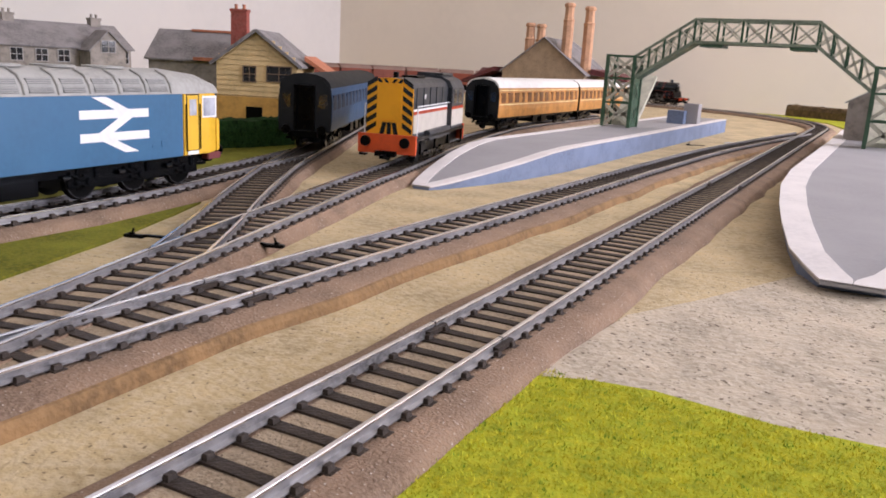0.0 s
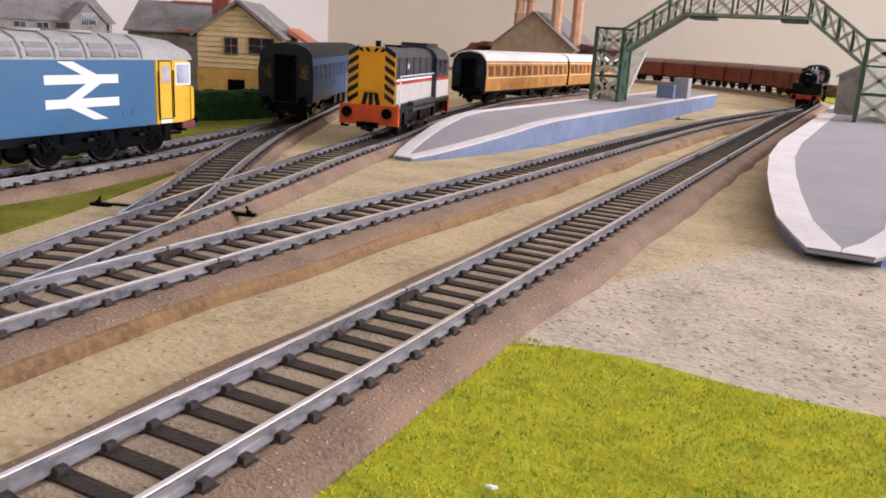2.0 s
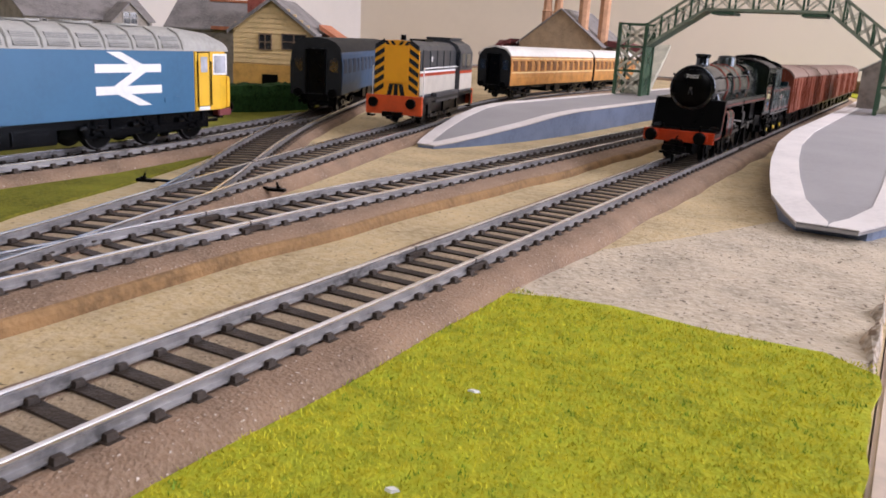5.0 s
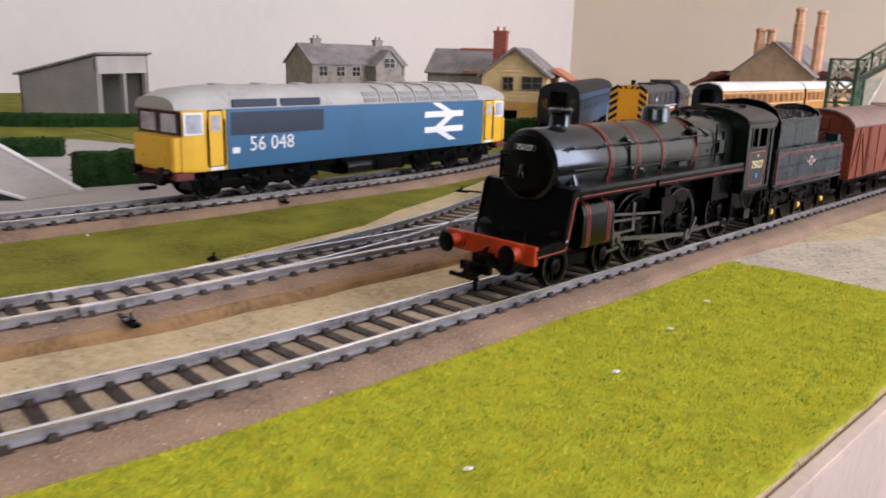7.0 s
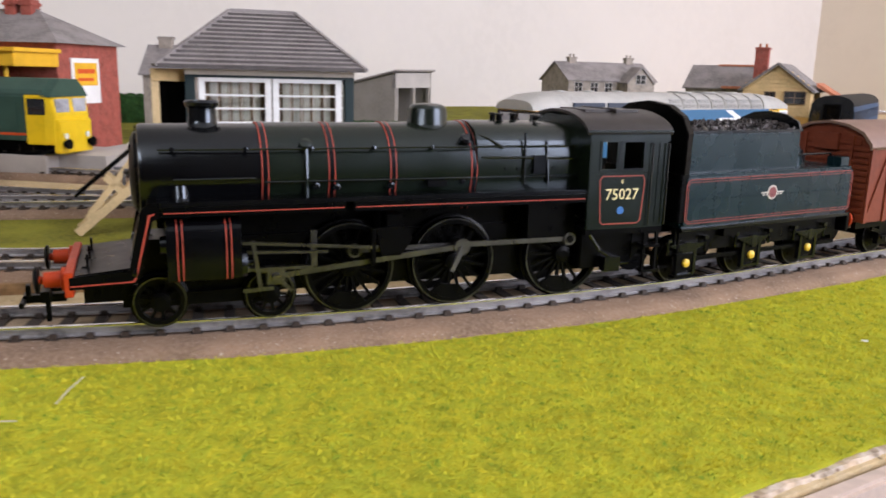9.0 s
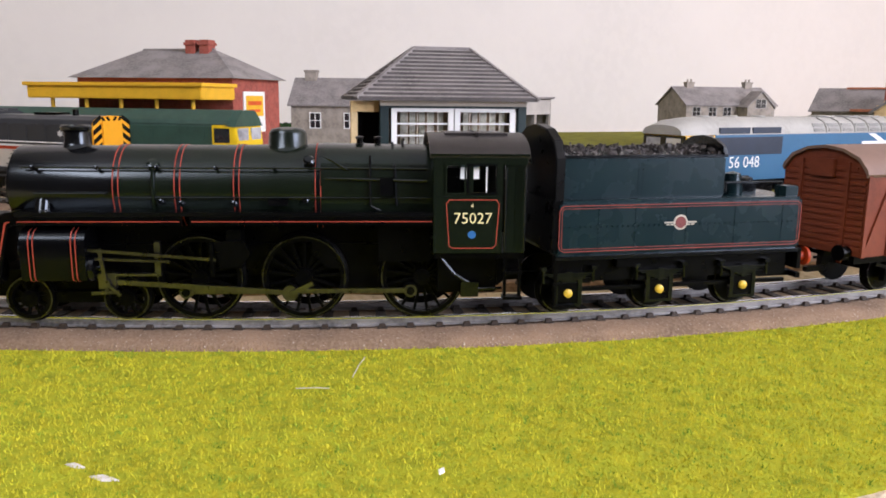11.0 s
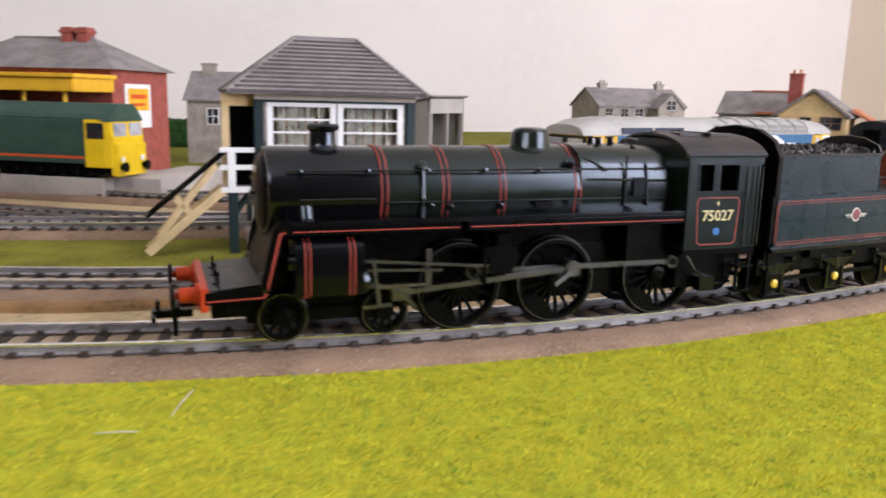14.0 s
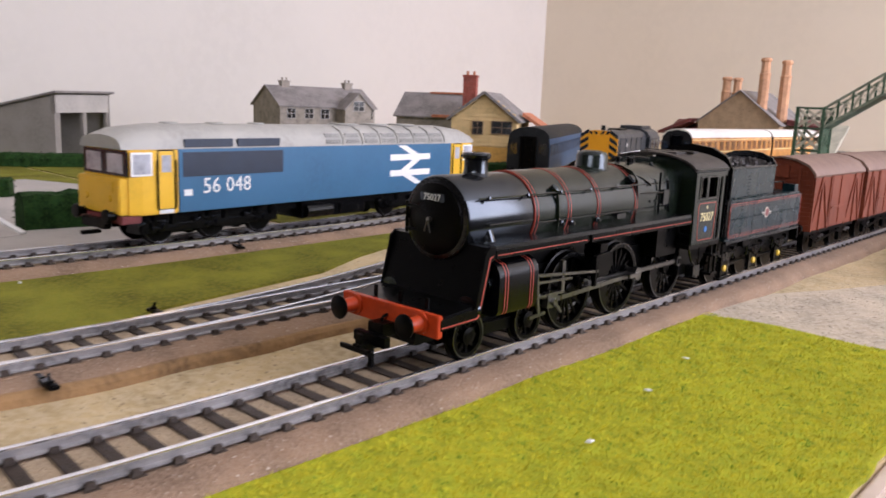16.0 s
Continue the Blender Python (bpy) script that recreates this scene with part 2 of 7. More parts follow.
# ---- mesh builder, millimetres ----
class Shape:
    def __init__(self):
        self.v, self.f, self.m = [], [], []
        self.k = 0

    def add(self, verts, faces):
        n = len(self.v)
        self.v += [tuple(p) for p in verts]
        self.f += [tuple(i + n for i in f) for f in faces]
        self.m += [self.k] * len(faces)
        return self

    def box(self, x0, x1, y0, y1, z0, z1, taper=0.0):
        t = taper
        p = [(x0, y0, z0), (x1, y0, z0), (x1, y1, z0), (x0, y1, z0),
             (x0 + t, y0 + t, z1), (x1 - t, y0 + t, z1), (x1 - t, y1 - t, z1), (x0 + t, y1 - t, z1)]
        return self.add(p, [(3, 2, 1, 0), (4, 5, 6, 7), (0, 1, 5, 4), (1, 2, 6, 5), (2, 3, 7, 6), (3, 0, 4, 7)])

    def prism(self, prof, axis, a, b):
        """prof: 2D points counter-clockwise in the plane across the axis (x: y,z; y: x,z; z: x,y)."""
        def at(p, c):
            return {"x": (c, p[0], p[1]), "y": (p[0], c, p[1]), "z": (p[0], p[1], c)}[axis]
        n = len(prof)
        verts = [at(p, a) for p in prof] + [at(p, b) for p in prof]
        faces = [tuple(range(n)), tuple(range(2 * n - 1, n - 1, -1))]
        faces += [(i, i + n, (i + 1) % n + n, (i + 1) % n) for i in range(n)]
        return self.add(verts, faces)

    def loft(self, rings, cap=True, closed=True):
        n = len(rings[0])
        verts = [p for r in rings for p in r]
        faces = []
        for k in range(len(rings) - 1):
            for i in range(n if closed else n - 1):
                j = (i + 1) % n
                faces.append((k * n + i, k * n + j, (k + 1) * n + j, (k + 1) * n + i))
        if cap:
            faces += [tuple(range(n - 1, -1, -1)), tuple(range((len(rings) - 1) * n, len(rings) * n))]
        return self.add(verts, faces)

    def cyl(self, a, b, r, n=16, r2=None, cap=True):
        a, b = Vector(a), Vector(b)
        d = (b - a).normalized()
        u = d.orthogonal().normalized()
        w = d.cross(u)
        ring = lambda c, q: [tuple(c + q * (math.cos(2 * math.pi * i / n) * u + math.sin(2 * math.pi * i / n) * w)) for i in range(n)]
        return self.loft([ring(a, r), ring(b, r if r2 is None else r2)], cap)

    def lathe(self, base, axis, prof, n=20):
        """prof: (distance along the axis, radius)."""
        base, d = Vector(base), Vector(axis).normalized()
        u = d.orthogonal().normalized()
        w = d.cross(u)
        rings = [[tuple(base + h * d + r * (math.cos(2 * math.pi * i / n) * u + math.sin(2 * math.pi * i / n) * w)) for i in range(n)] for h, r in prof]
        return self.loft(rings)

    def tube(self, pts, r, n=6):
        for a, b in zip(pts, pts[1:]):
            self.cyl(a, b, r, n)
        return self

    def bar(self, a, b, w, h):
        """A flat bar from a to b, w wide across (level), h high."""
        a, b = Vector(a), Vector(b)
        d = (b - a).normalized()
        side = d.cross(Vector((0, 0, 1)))
        side = side.normalized() if side.length > 1e-6 else Vector((1, 0, 0))
        up = side.cross(d)
        ring = lambda c: [tuple(c + side * w / 2 * i + up * h / 2 * j) for i, j in ((-1, -1), (1, -1), (1, 1), (-1, 1))]
        return self.loft([ring(a), ring(b)])


def mesh_of(name, s, mats, bevel=0.0, smooth=False):
    me = bpy.data.meshes.new(name)
    me.from_pydata([(x * MM, y * MM, z * MM) for x, y, z in s.v], [], s.f)
    mats = mats if isinstance(mats, (list, tuple)) else [mats]
    for m in mats:
        me.materials.append(m)
    if len(mats) > 1:
        me.polygons.foreach_set("material_index", s.m)
    bm = bmesh.new()
    bm.from_mesh(me)
    bmesh.ops.recalc_face_normals(bm, faces=bm.faces)
    if bevel:
        es = [e for e in bm.edges if len(e.link_faces) == 2 and e.calc_face_angle(0) > 0.6]
        bmesh.ops.bevel(bm, geom=es, offset=bevel * MM, segments=2, affect="EDGES", clamp_overlap=True)
    if smooth:
        for f in bm.faces:
            f.smooth = True
        for e in bm.edges:
            e.smooth = e.calc_face_angle(0) < 0.7 if len(e.link_faces) == 2 else False
    bm.to_mesh(me)
    bm.free()
    return me


def part(name, s, material, parent, label="", bevel=0.0, smooth=False, at=None):
    ob = new(name, mesh_of(name, s, material, bevel, smooth))
    ob.parent = parent
    if at is not None:
        ob.matrix_basis = at
    if label:
        tagged(ob, label)
    return ob


def thing(name, s, material, label, category, bevel=0.0, smooth=False, at=None, group="", kind=""):
    ob = new(name, mesh_of(name, s, material, bevel, smooth))
    if at is not None:
        ob.matrix_basis = at
    return tagged(ob, label, category, group, kind)


def holder(name, label, category, at=None, group="", kind=""):
    ob = new(name)
    ob.empty_display_size = 0.01
    if at is not None:
        ob.matrix_basis = at
    return tagged(ob, label, category, group, kind)


def mm(x, y, z, rx=0, ry=0, rz=0):
    return pose(x * MM, y * MM, z * MM, rx, ry, rz)


def lettering(name, text, size, material, parent, m, squeeze=1.0, thick=0.06):
    """Raised characters in the built-in font, as a mesh under parent; size is the letter height."""
    cu = bpy.data.curves.new(name, "FONT")
    cu.body, cu.size, cu.extrude, cu.align_x, cu.align_y = text, size * MM * 1.4, thick * MM, "CENTER", "CENTER"
    cu.resolution_u = 2
    tmp = bpy.data.objects.new(name, cu)
    scene.collection.objects.link(tmp)
    me = bpy.data.meshes.new_from_object(tmp.evaluated_get(bpy.context.evaluated_depsgraph_get()))
    bpy.data.objects.remove(tmp)
    bpy.data.curves.remove(cu)
    me.materials.clear()
    me.materials.append(material)
    ob = new(name, me)
    ob.parent = parent
    ob.matrix_basis = m @ Matrix.Diagonal((squeeze, 1, 1, 1))
    return ob


# ---- the room ----
def wall(name, x0, x1, y0, y1, z0, z1, hole=None, axis="y"):
    s = Shape()
    if hole:
        a0, a1, h0, h1 = hole
        if axis == "y":
            s.box(x0, x1, y0, a0, z0, z1).box(x0, x1, a1, y1, z0, z1).box(x0, x1, a0, a1, z0, h0).box(x0, x1, a0, a1, h1, z1)
        else:
            s.box(x0, a0, y0, y1, z0, z1).box(a1, x1, y0, y1, z0, z1).box(a0, a1, y0, y1, z0, h0).box(a0, a1, y0, y1, h1, z1)
    else:
        s.box(x0, x1, y0, y1, z0, z1)
    return thing(name, s, M_UNSEENWALL if hole else M_WALLCREAM if name == "wall_north" else M_WALL, "unseen room wall, dark brown to keep reflections dark, with an opening" if hole else "plain cream painted room wall" if name == "wall_north" else "plain warm-white painted room wall", "wall", kind="structure")


RX0, RX1, RY0, RY1, RZ0, RZ1 = -1240, 1500, -1500, 1640, -900, 1500
wall("wall_west", RX0 - 60, RX0, RY0 - 60, RY1 + 60, RZ0, RZ1)
wall("wall_north", RX0, RX1, RY1, RY1 + 60, RZ0, RZ1)
# East and south walls are unseen, darkened for reflections; the south opening is made up.
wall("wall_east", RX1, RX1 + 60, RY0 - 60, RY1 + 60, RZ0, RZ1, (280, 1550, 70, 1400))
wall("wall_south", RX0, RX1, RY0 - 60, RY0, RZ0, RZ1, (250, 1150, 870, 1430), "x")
thing("ceiling", Shape().box(RX0 - 60, RX1 + 60, RY0 - 60, RY1 + 60, RZ1, RZ1 + 60), M_CEIL, "plain white ceiling", "ceiling", kind="structure")
thing("floor", Shape().box(RX0 - 60, RX1 + 60, RY0 - 60, RY1 + 60, RZ0 - 60, RZ0), M_CARPET, "brown carpeted room floor", "floor", kind="structure")


# ---- paths ----
def smooth_path(pts, step=4.0):
    """Points at even steps on a smooth curve through pts."""
    p = [Vector((*q, 0)) for q in pts]
    p = [2 * p[0] - p[1]] + p + [2 * p[-1] - p[-2]]
    dense = []
    for i in range(1, len(p) - 2):
        a, b, c, d = p[i - 1], p[i], p[i + 1], p[i + 2]
        n = max(4, int((c - b).length / 2))
        for k in range(n):
            t = k / n
            dense.append(0.5 * ((2 * b) + (c - a) * t + (2 * a - 5 * b + 4 * c - d) * t * t + (3 * b - a - 3 * c + d) * t ** 3))
    dense.append(p[-2])
    out, left = [dense[0]], step
    for a, b in zip(dense, dense[1:]):
        seg = (b - a).length
        while seg >= left:
            a = a + (b - a) * (left / seg)
            out.append(a)
            seg -= left
            left = step
        left -= seg
    return [(q.x, q.y) for q in out]


NEAR_R, NEAR_Y, FAR_R, FAR_Y = 600.0, -168.0, 505.0, 1080.0


def main_line(u):
    """Place and heading on the outer line; u runs the way the train comes, 0 where the near curve begins."""
    if u > 0:
        a = u / NEAR_R
        return -NEAR_R + NEAR_R * math.cos(a), NEAR_Y - NEAR_R * math.sin(a), math.pi - a
    y = NEAR_Y - u
    if y <= FAR_Y:
        return 0.0, y, math.pi
    a = (y - FAR_Y) / FAR_R
    return -FAR_R + FAR_R * math.cos(a), FAR_Y + FAR_R * math.sin(a), math.pi + a


def chord(u, half):
    """Middle and yaw of a vehicle whose axles stand at u - half and u + half."""
    x0, y0, _ = main_line(u - half)
    x1, y1, _ = main_line(u + half)
    return (x0 + x1) / 2, (y0 + y1) / 2, math.degrees(math.atan2(-(x1 - x0), y1 - y0))


RAIL_TOP = 7.5
T1 = [main_line(u)[:2] for u in range(520, -2500, -6)]
T2 = [(-600 + 533 * math.cos(a / 533), -168 - 533 * math.sin(a / 533)) for a in range(480, 0, -6)] + \
     smooth_path([(-67, -168), (-67, -100), (-66, 40), (-61, 180), (-56, 380), (-48, 560), (-30, 740), (-8, 930)], 6)
T3 = smooth_path([(-67, -205), (-70, -125), (-83, -55), (-104, 12), (-130, 100), (-152, 175), (-172, 250), (-196, 330), (-222, 430), (-245, 530), (-262, 650), (-276, 960)], 6)
T4 = smooth_path([(-104, 12), (-126, 48), (-160, 100), (-200, 165), (-221, 202), (-246, 250), (-302, 360), (-358, 470), (-425, 600)], 6)
T56 = smooth_path([(-330, -560), (-262, -450), (-235, -390), (-211, -320), (-194, -240), (-188, -150), (-188, -60), (-192, 20), (-204, 95), (-219, 150), (-236, 210), (-250, 258)], 6)
T6 = smooth_path([(-480, -590), (-334, -447), (-294, -408), (-236, -340), (-206, -262)], 6)
T7 = smooth_path([(-560, -600), (-460, -470), (-384, -377), (-338, -323), (-280, -255), (-235, -205)], 6)


def normals(pts):
    out = []
    for i in range(len(pts)):
        a, b = pts[max(0, i - 1)], pts[min(len(pts) - 1, i + 1)]
        dx, dy = b[0] - a[0], b[1] - a[1]
        n = math.hypot(dx, dy) or 1
        out.append((dy / n, -dx / n))
    return out


def sweep(s, pts, prof, wob=0.0, seed=0.0):
    """Sweeps prof (offset to the right, height) along pts."""
    rings = []
    for i, ((x, y), (nx, ny)) in enumerate(zip(pts, normals(pts))):
        ring = []
        for k, (o, h) in enumerate(prof):
            w = wob * noise.noise((x * 0.03 + seed, y * 0.03, (o > 0) * 7.3)) if wob and abs(o) > 12.5 else 0.0
            ring.append((x + nx * (o + (w if o > 0 else -w)), y + ny * (o + (w if o > 0 else -w)), h))
        rings.append(ring)
    return s.loft(rings)


SLEEPER = Shape().box(-11.9, 11.9, -1.55, 1.55, 3.4, 4.9, 0.12)
for sx in (-8.75, 8.75):
    SLEEPER.box(sx - 2.3, sx - 0.9, -1.0, 1.0, 4.9, 5.9, 0.2).box(sx + 0.9, sx + 2.3, -1.0, 1.0, 4.9, 5.9, 0.2)
SLEEPER_MESH = mesh_of("sleeper", SLEEPER, M_SLEEPER)
HEAD = [(-0.55, 7.0), (0.55, 7.0), (0.55, 7.38), (0.42, 7.5), (-0.42, 7.5), (-0.55, 7.38)]
WEB = [(-1.1, 4.9), (1.1, 4.9), (1.1, 5.2), (0.3, 5.5), (0.3, 6.4), (0.54, 6.6), (0.54, 7.0), (-0.54, 7.0), (-0.54, 6.6), (-0.3, 6.4), (-0.3, 5.5), (-1.1, 5.2)]


def track(label, pts, bed=18.0, pitch=7.7, skip=None, joints=(), drop=0.0, wob=1.6, cut=False):
    root = holder("railway_track", label, "railway track", kind="structure")
    for side in (-8.75, 8.75):
        line = [(x + nx * side, y + ny * side) for (x, y), (nx, ny) in zip(pts, normals(pts))]
        s = sweep(Shape(), line, WEB)
        s.k = 1
        sweep(s, line, HEAD)
        rail = part("rail", s, [M_RAILWEB, M_RAIL], root, "bright nickel-silver rail")
        for jx, jy in joints:
            i = min(range(len(line)), key=lambda q: abs(line[q][0] - jx) + abs(line[q][1] - jy))
            (x, y), (nx, ny) = line[i], normals(line)[i]
            ang = math.degrees(math.atan2(ny, nx))
            part("rail_joiner", Shape().box(-1.5, 1.5, -4.2, 4.2, 4.95, 6.3).box(-0.62, 0.62, -0.25, 0.25, 6.3, 7.53), M_SLEEPER, rail, "dark rail joiner", at=mm(x, y, 0, 0, 0, ang))
    if bed:
        s = sweep(Shape(), pts, [(-bed - 1.0, 0.0), (bed + 1.0, 0.0), (bed + 0.3, 2.2 - drop), (bed - 1.0, 3.5 - drop), (bed - 2.6, 4.1 - drop), (12.0, 4.82 - drop), (10.4, 4.75 - drop), (9.9, 4.3 - drop), (-9.9, 4.3 - drop), (-10.4, 4.75 - drop), (-12.0, 4.82 - drop), (-bed + 2.6, 4.1 - drop), (-bed + 1.0, 3.5 - drop), (-bed - 0.3, 2.2 - drop)], wob, len(label) * 1.7)
        part("track_fill", sweep(Shape(), pts, [(-7.6, 4.0 - drop), (7.6, 4.0 - drop), (7.2, 4.42 - drop), (0.0, 4.52 - drop), (-7.2, 4.42 - drop)]), M_FILL, root, "sandy fill between the rails")
        part("ballast_bed", s, M_BALLAST, root, "brown granular foam ballast underlay", smooth=True)
    if cut:
        s = sweep(Shape(), pts[40:], [(bed - 0.6, 0.0), (bed + 1.5, 0.0), (bed + 1.1, 1.8), (bed + 0.3, 3.0), (bed - 0.6, 3.2)], wob, len(label) * 1.7)
        part("cut_edge", s, M_EARTH, root, "crumbly ochre cut edge of the underlay")
    along, want = 0.0, pitch
    for (xa, ya), (xb, yb) in zip(pts, pts[1:]):
        seg = math.hypot(xb - xa, yb - ya)
        while want <= along + seg:
            f = (want - along) / seg
            x, y = xa + (xb - xa) * f, ya + (yb - ya) * f
            want += pitch
            if skip and skip(x, y):
                continue
            ob = new("sleeper", SLEEPER_MESH)
            ob.parent = root
            ob.matrix_basis = mm(x, y, 0.03 * math.sin(x + y), 0, 0, math.degrees(math.atan2(-(xb - xa), yb - ya)) + random.uniform(-0.6, 0.6))
        along += seg
    return root


# ---- baseboard ----
def flat(name, pts, z0, z1, material, label, category, kind="structure", bevel=0.0):
    return thing(name, Shape().prism(pts, "z", z0, z1), material, label, category, kind=kind, bevel=bevel)


thing("ground", Shape().box(RX0, 98.3, RY0 + 250, RY1, -12, 0), M_SAND, "sand-coloured painted layout baseboard", "baseboard", kind="structure")
thing("front_batten", Shape().box(98.7, 102.6, RY0 + 250, RY1, -90, -0.4), M_TIMBER, "pale planed fascia board along the layout edge", "fascia", kind="structure", bevel=0.8)
def rim(y):
    """How much further out the mat reaches along the straight."""
    f = max(0.0, min(1.0, (y + 190) / 50))
    return 2.6 * f * f * (3 - 2 * f)


edge = Shape()
rings = []
for i in range(0, 460):
    y = -640 + i * 2
    rough = noise.noise((y * 0.21, 4, 0))
    lump = 2.4 * math.exp(-((y + 203) / 5) ** 2) + 1.2 * math.exp(-((y + 222) / 4) ** 2) + 4.0 * math.exp(-((y - 22) / 9) ** 2) + 3.0 * math.exp(-((y - 45) / 5) ** 2)
    worn = 1.0 if y < -190 or y > -4 else 0.6 if y < -90 else 0.25
    lip = 96.9 + 0.7 * noise.noise((y * 0.12, 1, 0)) + 0.5 * rough
    h = (0.5 + 1.1 * abs(rough)) * worn + lump
    rings.append([(94.6 + 0.6 * rim(y) - 0.7 * lump + 1.0 * noise.noise((y * 0.1, 7, 3)), y, 0.15), (95.8 + 0.4 * rim(y) - 0.4 * lump, y, (0.5 + 0.9 * abs(noise.noise((y * 0.3, 2, 5)))) * worn + lump * 0.8), (lip, y, h), (98.2 + 0.25 * noise.noise((y * 0.25, 3, 8)), y, -1.2 - 0.8 * abs(rough)), (98.2, y, -6), (94.2, y, -6)])
edge.loft(rings)
thing("torn_board_edge", edge, M_PAPER, "torn pale board edge with crumbling lumps", "board edge", kind="structure")
flat("bare_board_patch", [(17, 2), (45, 5), (96, 3), (97, 40), (97, 160), (60, 150), (48, 120), (36, 90), (22, 60)], 0, 0.5, M_CHIP, "bare greyish chipboard patch beside the track", "board")


def near_edge(y, off):
    if y >= NEAR_Y:
        return off
    r = NEAR_R + off
    return -NEAR_R + math.sqrt(max(0.0, r * r - (NEAR_Y - y) ** 2))


lawn = [(near_edge(y, 19.0) + 0.8 * noise.noise((y * 0.05, 2, 2)), y) for y in range(0, -541, -6)]
lawn_poly = lawn + [(95.6 + rim(y) + 1.5 * noise.noise((y * 0.08, 9, 1)), y) for y in range(-540, 1, 6)] + [(88, 7), (68, 5), (43, 7.5), (30, 5)]
flat("grass_mat", lawn_poly, 0, 1.3, M_GRASS, "bright yellow-green static grass mat", "grass")
# fibres standing on the mat
rng = np.random.default_rng(3)
n = 210000
gy = rng.uniform(-535, 5, n) if n else 0
gx = rng.uniform(-80, 99, n)
lim = np.where(gy >= NEAR_Y, 19.4, -NEAR_R + np.sqrt(np.maximum(0, (NEAR_R + 19.4) ** 2 - (NEAR_Y - gy) ** 2)))
keep = (gx > lim) & (gx < 95 + 2.6 * np.clip((gy + 190) / 50, 0, 1) + 1.2 * np.sin(gy * 0.21) * np.sin(gy * 0.083))
gx, gy = gx[keep], gy[keep]
n = len(gx)
ang, lean, hgt = rng.uniform(0, 6.28, n), rng.uniform(0.1, 0.9, n), rng.uniform(0.4, 1.05, n)
wid = 0.15
base = np.stack([gx, gy, np.full(n, 1.25)], 1)
side = np.stack([np.cos(ang) * wid, np.sin(ang) * wid, np.zeros(n)], 1)
la = rng.uniform(0, 6.28, n)
tip = base + np.stack([np.cos(la) * lean * hgt, np.sin(la) * lean * hgt, hgt], 1)
co = np.stack([base - side, base + side, tip], 1).reshape(-1, 3) * MM
me = bpy.data.meshes.new("grass_fibres")
me.vertices.add(3 * n)
me.vertices.foreach_set("co", co.ravel())
me.loops.add(3 * n)
me.loops.foreach_set("vertex_index", np.arange(3 * n))
me.polygons.add(n)
me.polygons.foreach_set("loop_start", np.arange(n) * 3)
me.update(calc_edges=True)
me.materials.append(M_BLADE)
tagged(new("grass_fibres", me), "short upright yellow-green grass fibres", "grass", kind="stuff")

inner = [(-600 + 509 * math.cos(a), -168 - 509 * math.sin(a)) for a in (0.62, 0.5, 0.38, 0.25, 0.12, 0.0)]
olive = inner + [(-104, -140), (-118, -60), (-135, -25), (-152, 26), (-172, 74), (-184, 100), (-173, 40), (-170, -60), (-170, -150), (-175, -240), (-192, -320), (-216, -390), (-242, -450)]
flat("olive_turf", olive, 0, 1.0, M_OLIVE, "dull olive turf strip between two tracks", "grass")
flat("back_field", [(-212, 110), (-230, 170), (-262, 250), (-330, 420), (-500, 900), (-1230, 900), (-1230, 20), (-450, 5), (-225, 5)], 0, 0.8, M_OLIVE, "flat olive-green model field", "grass")
flat("grey_yard", [(-220, 0), (-450, 0), (-520, -30), (-520, -190), (-215, -190)], 0, 0.6, M_PATHGREY, "pale grey model yard surface", "yard")
flat("back_lawn", [(-460, -200), (-523, -195), (-523, -32), (-455, 2), (-1230, 14), (-1230, -760), (-620, -760)], 0, 0.6, M_OLIVE, "flat olive-green model field", "grass")
# Added sheet: its pale colour stands for light glancing off the turnout rails.
flat("rail_glare_sheet", [(-70, 744), (-48, 640), (-4, 722), (-14, 836)], 0.0, 0.6, M_RAILGLARE, "added pale glossy sheet for the glare of the far turnout rails", "plate")
flat("far_lawn", [(30, 1090), (95, 1090), (95, 1620), (-260, 1620), (-240, 1600), (-100, 1540), (-10, 1400), (25, 1240)], 0, 1.2, M_GRASS, "bright green far lawn at the board end", "grass")

track("bright-railed outer line curving at both ends on brown foam ballast", T1, 19.0, joints=((0, 0), (0, 330)))
track("inner line beside the platform on uneven brown ballast", T2, 20.0, drop=0.1, wob=3.4, cut=True, joints=((-67, -7),))
track("siding curving away through a turnout on dark sleepers", T3, 15.0, skip=lambda x, y: y < -110)
track("turnout branch towards the coach siding on dark sleepers", T4, 14.0, skip=lambda x, y: y < 30, drop=0.15)
track("rear siding with bright rails on brown foam ballast", T56, 17.0, drop=0.6)
track("yard siding in front of the brick station", T6, 17.0, drop=0.8)
track("outer yard siding in front of the brick station", T7, 17.0, drop=1.0)


def point_lever(x, y, z, turn):
    root = holder("point_lever", "small black point lever beside the rail", "point lever", at=mm(x, y, z, 0, 0, turn))
    part("lever_base", Shape().box(-2.6, 4.5, -1.3, 1.3, 0, 1.2), M_MATTBLACK, root, bevel=0.3)
    part("lever_arm", Shape().bar((0, 0, 1.2), (0.9, 0, 3.4), 0.7, 0.7).box(-0.8, 0.8, -0.8, 0.8, 1.2, 1.9), M_MATTBLACK, root, bevel=0.15)
    part("tie_bar", Shape().box(4.5, 15, -0.7, 0.7, 0.6, 1.4), M_MATTBLACK, root)


for x, y, z, turn in ((-93, -147, 3.2, 0), (-171, -65, 3.0, 180), (-142, 27, 3.2, 20), (-96, 48, 3.2, 200), (-47, -196, 3.2, 180), (-44, 560, 2.0, 180), (-86, 640, 2.0, 0)):
    point_lever(x, y, z, turn)


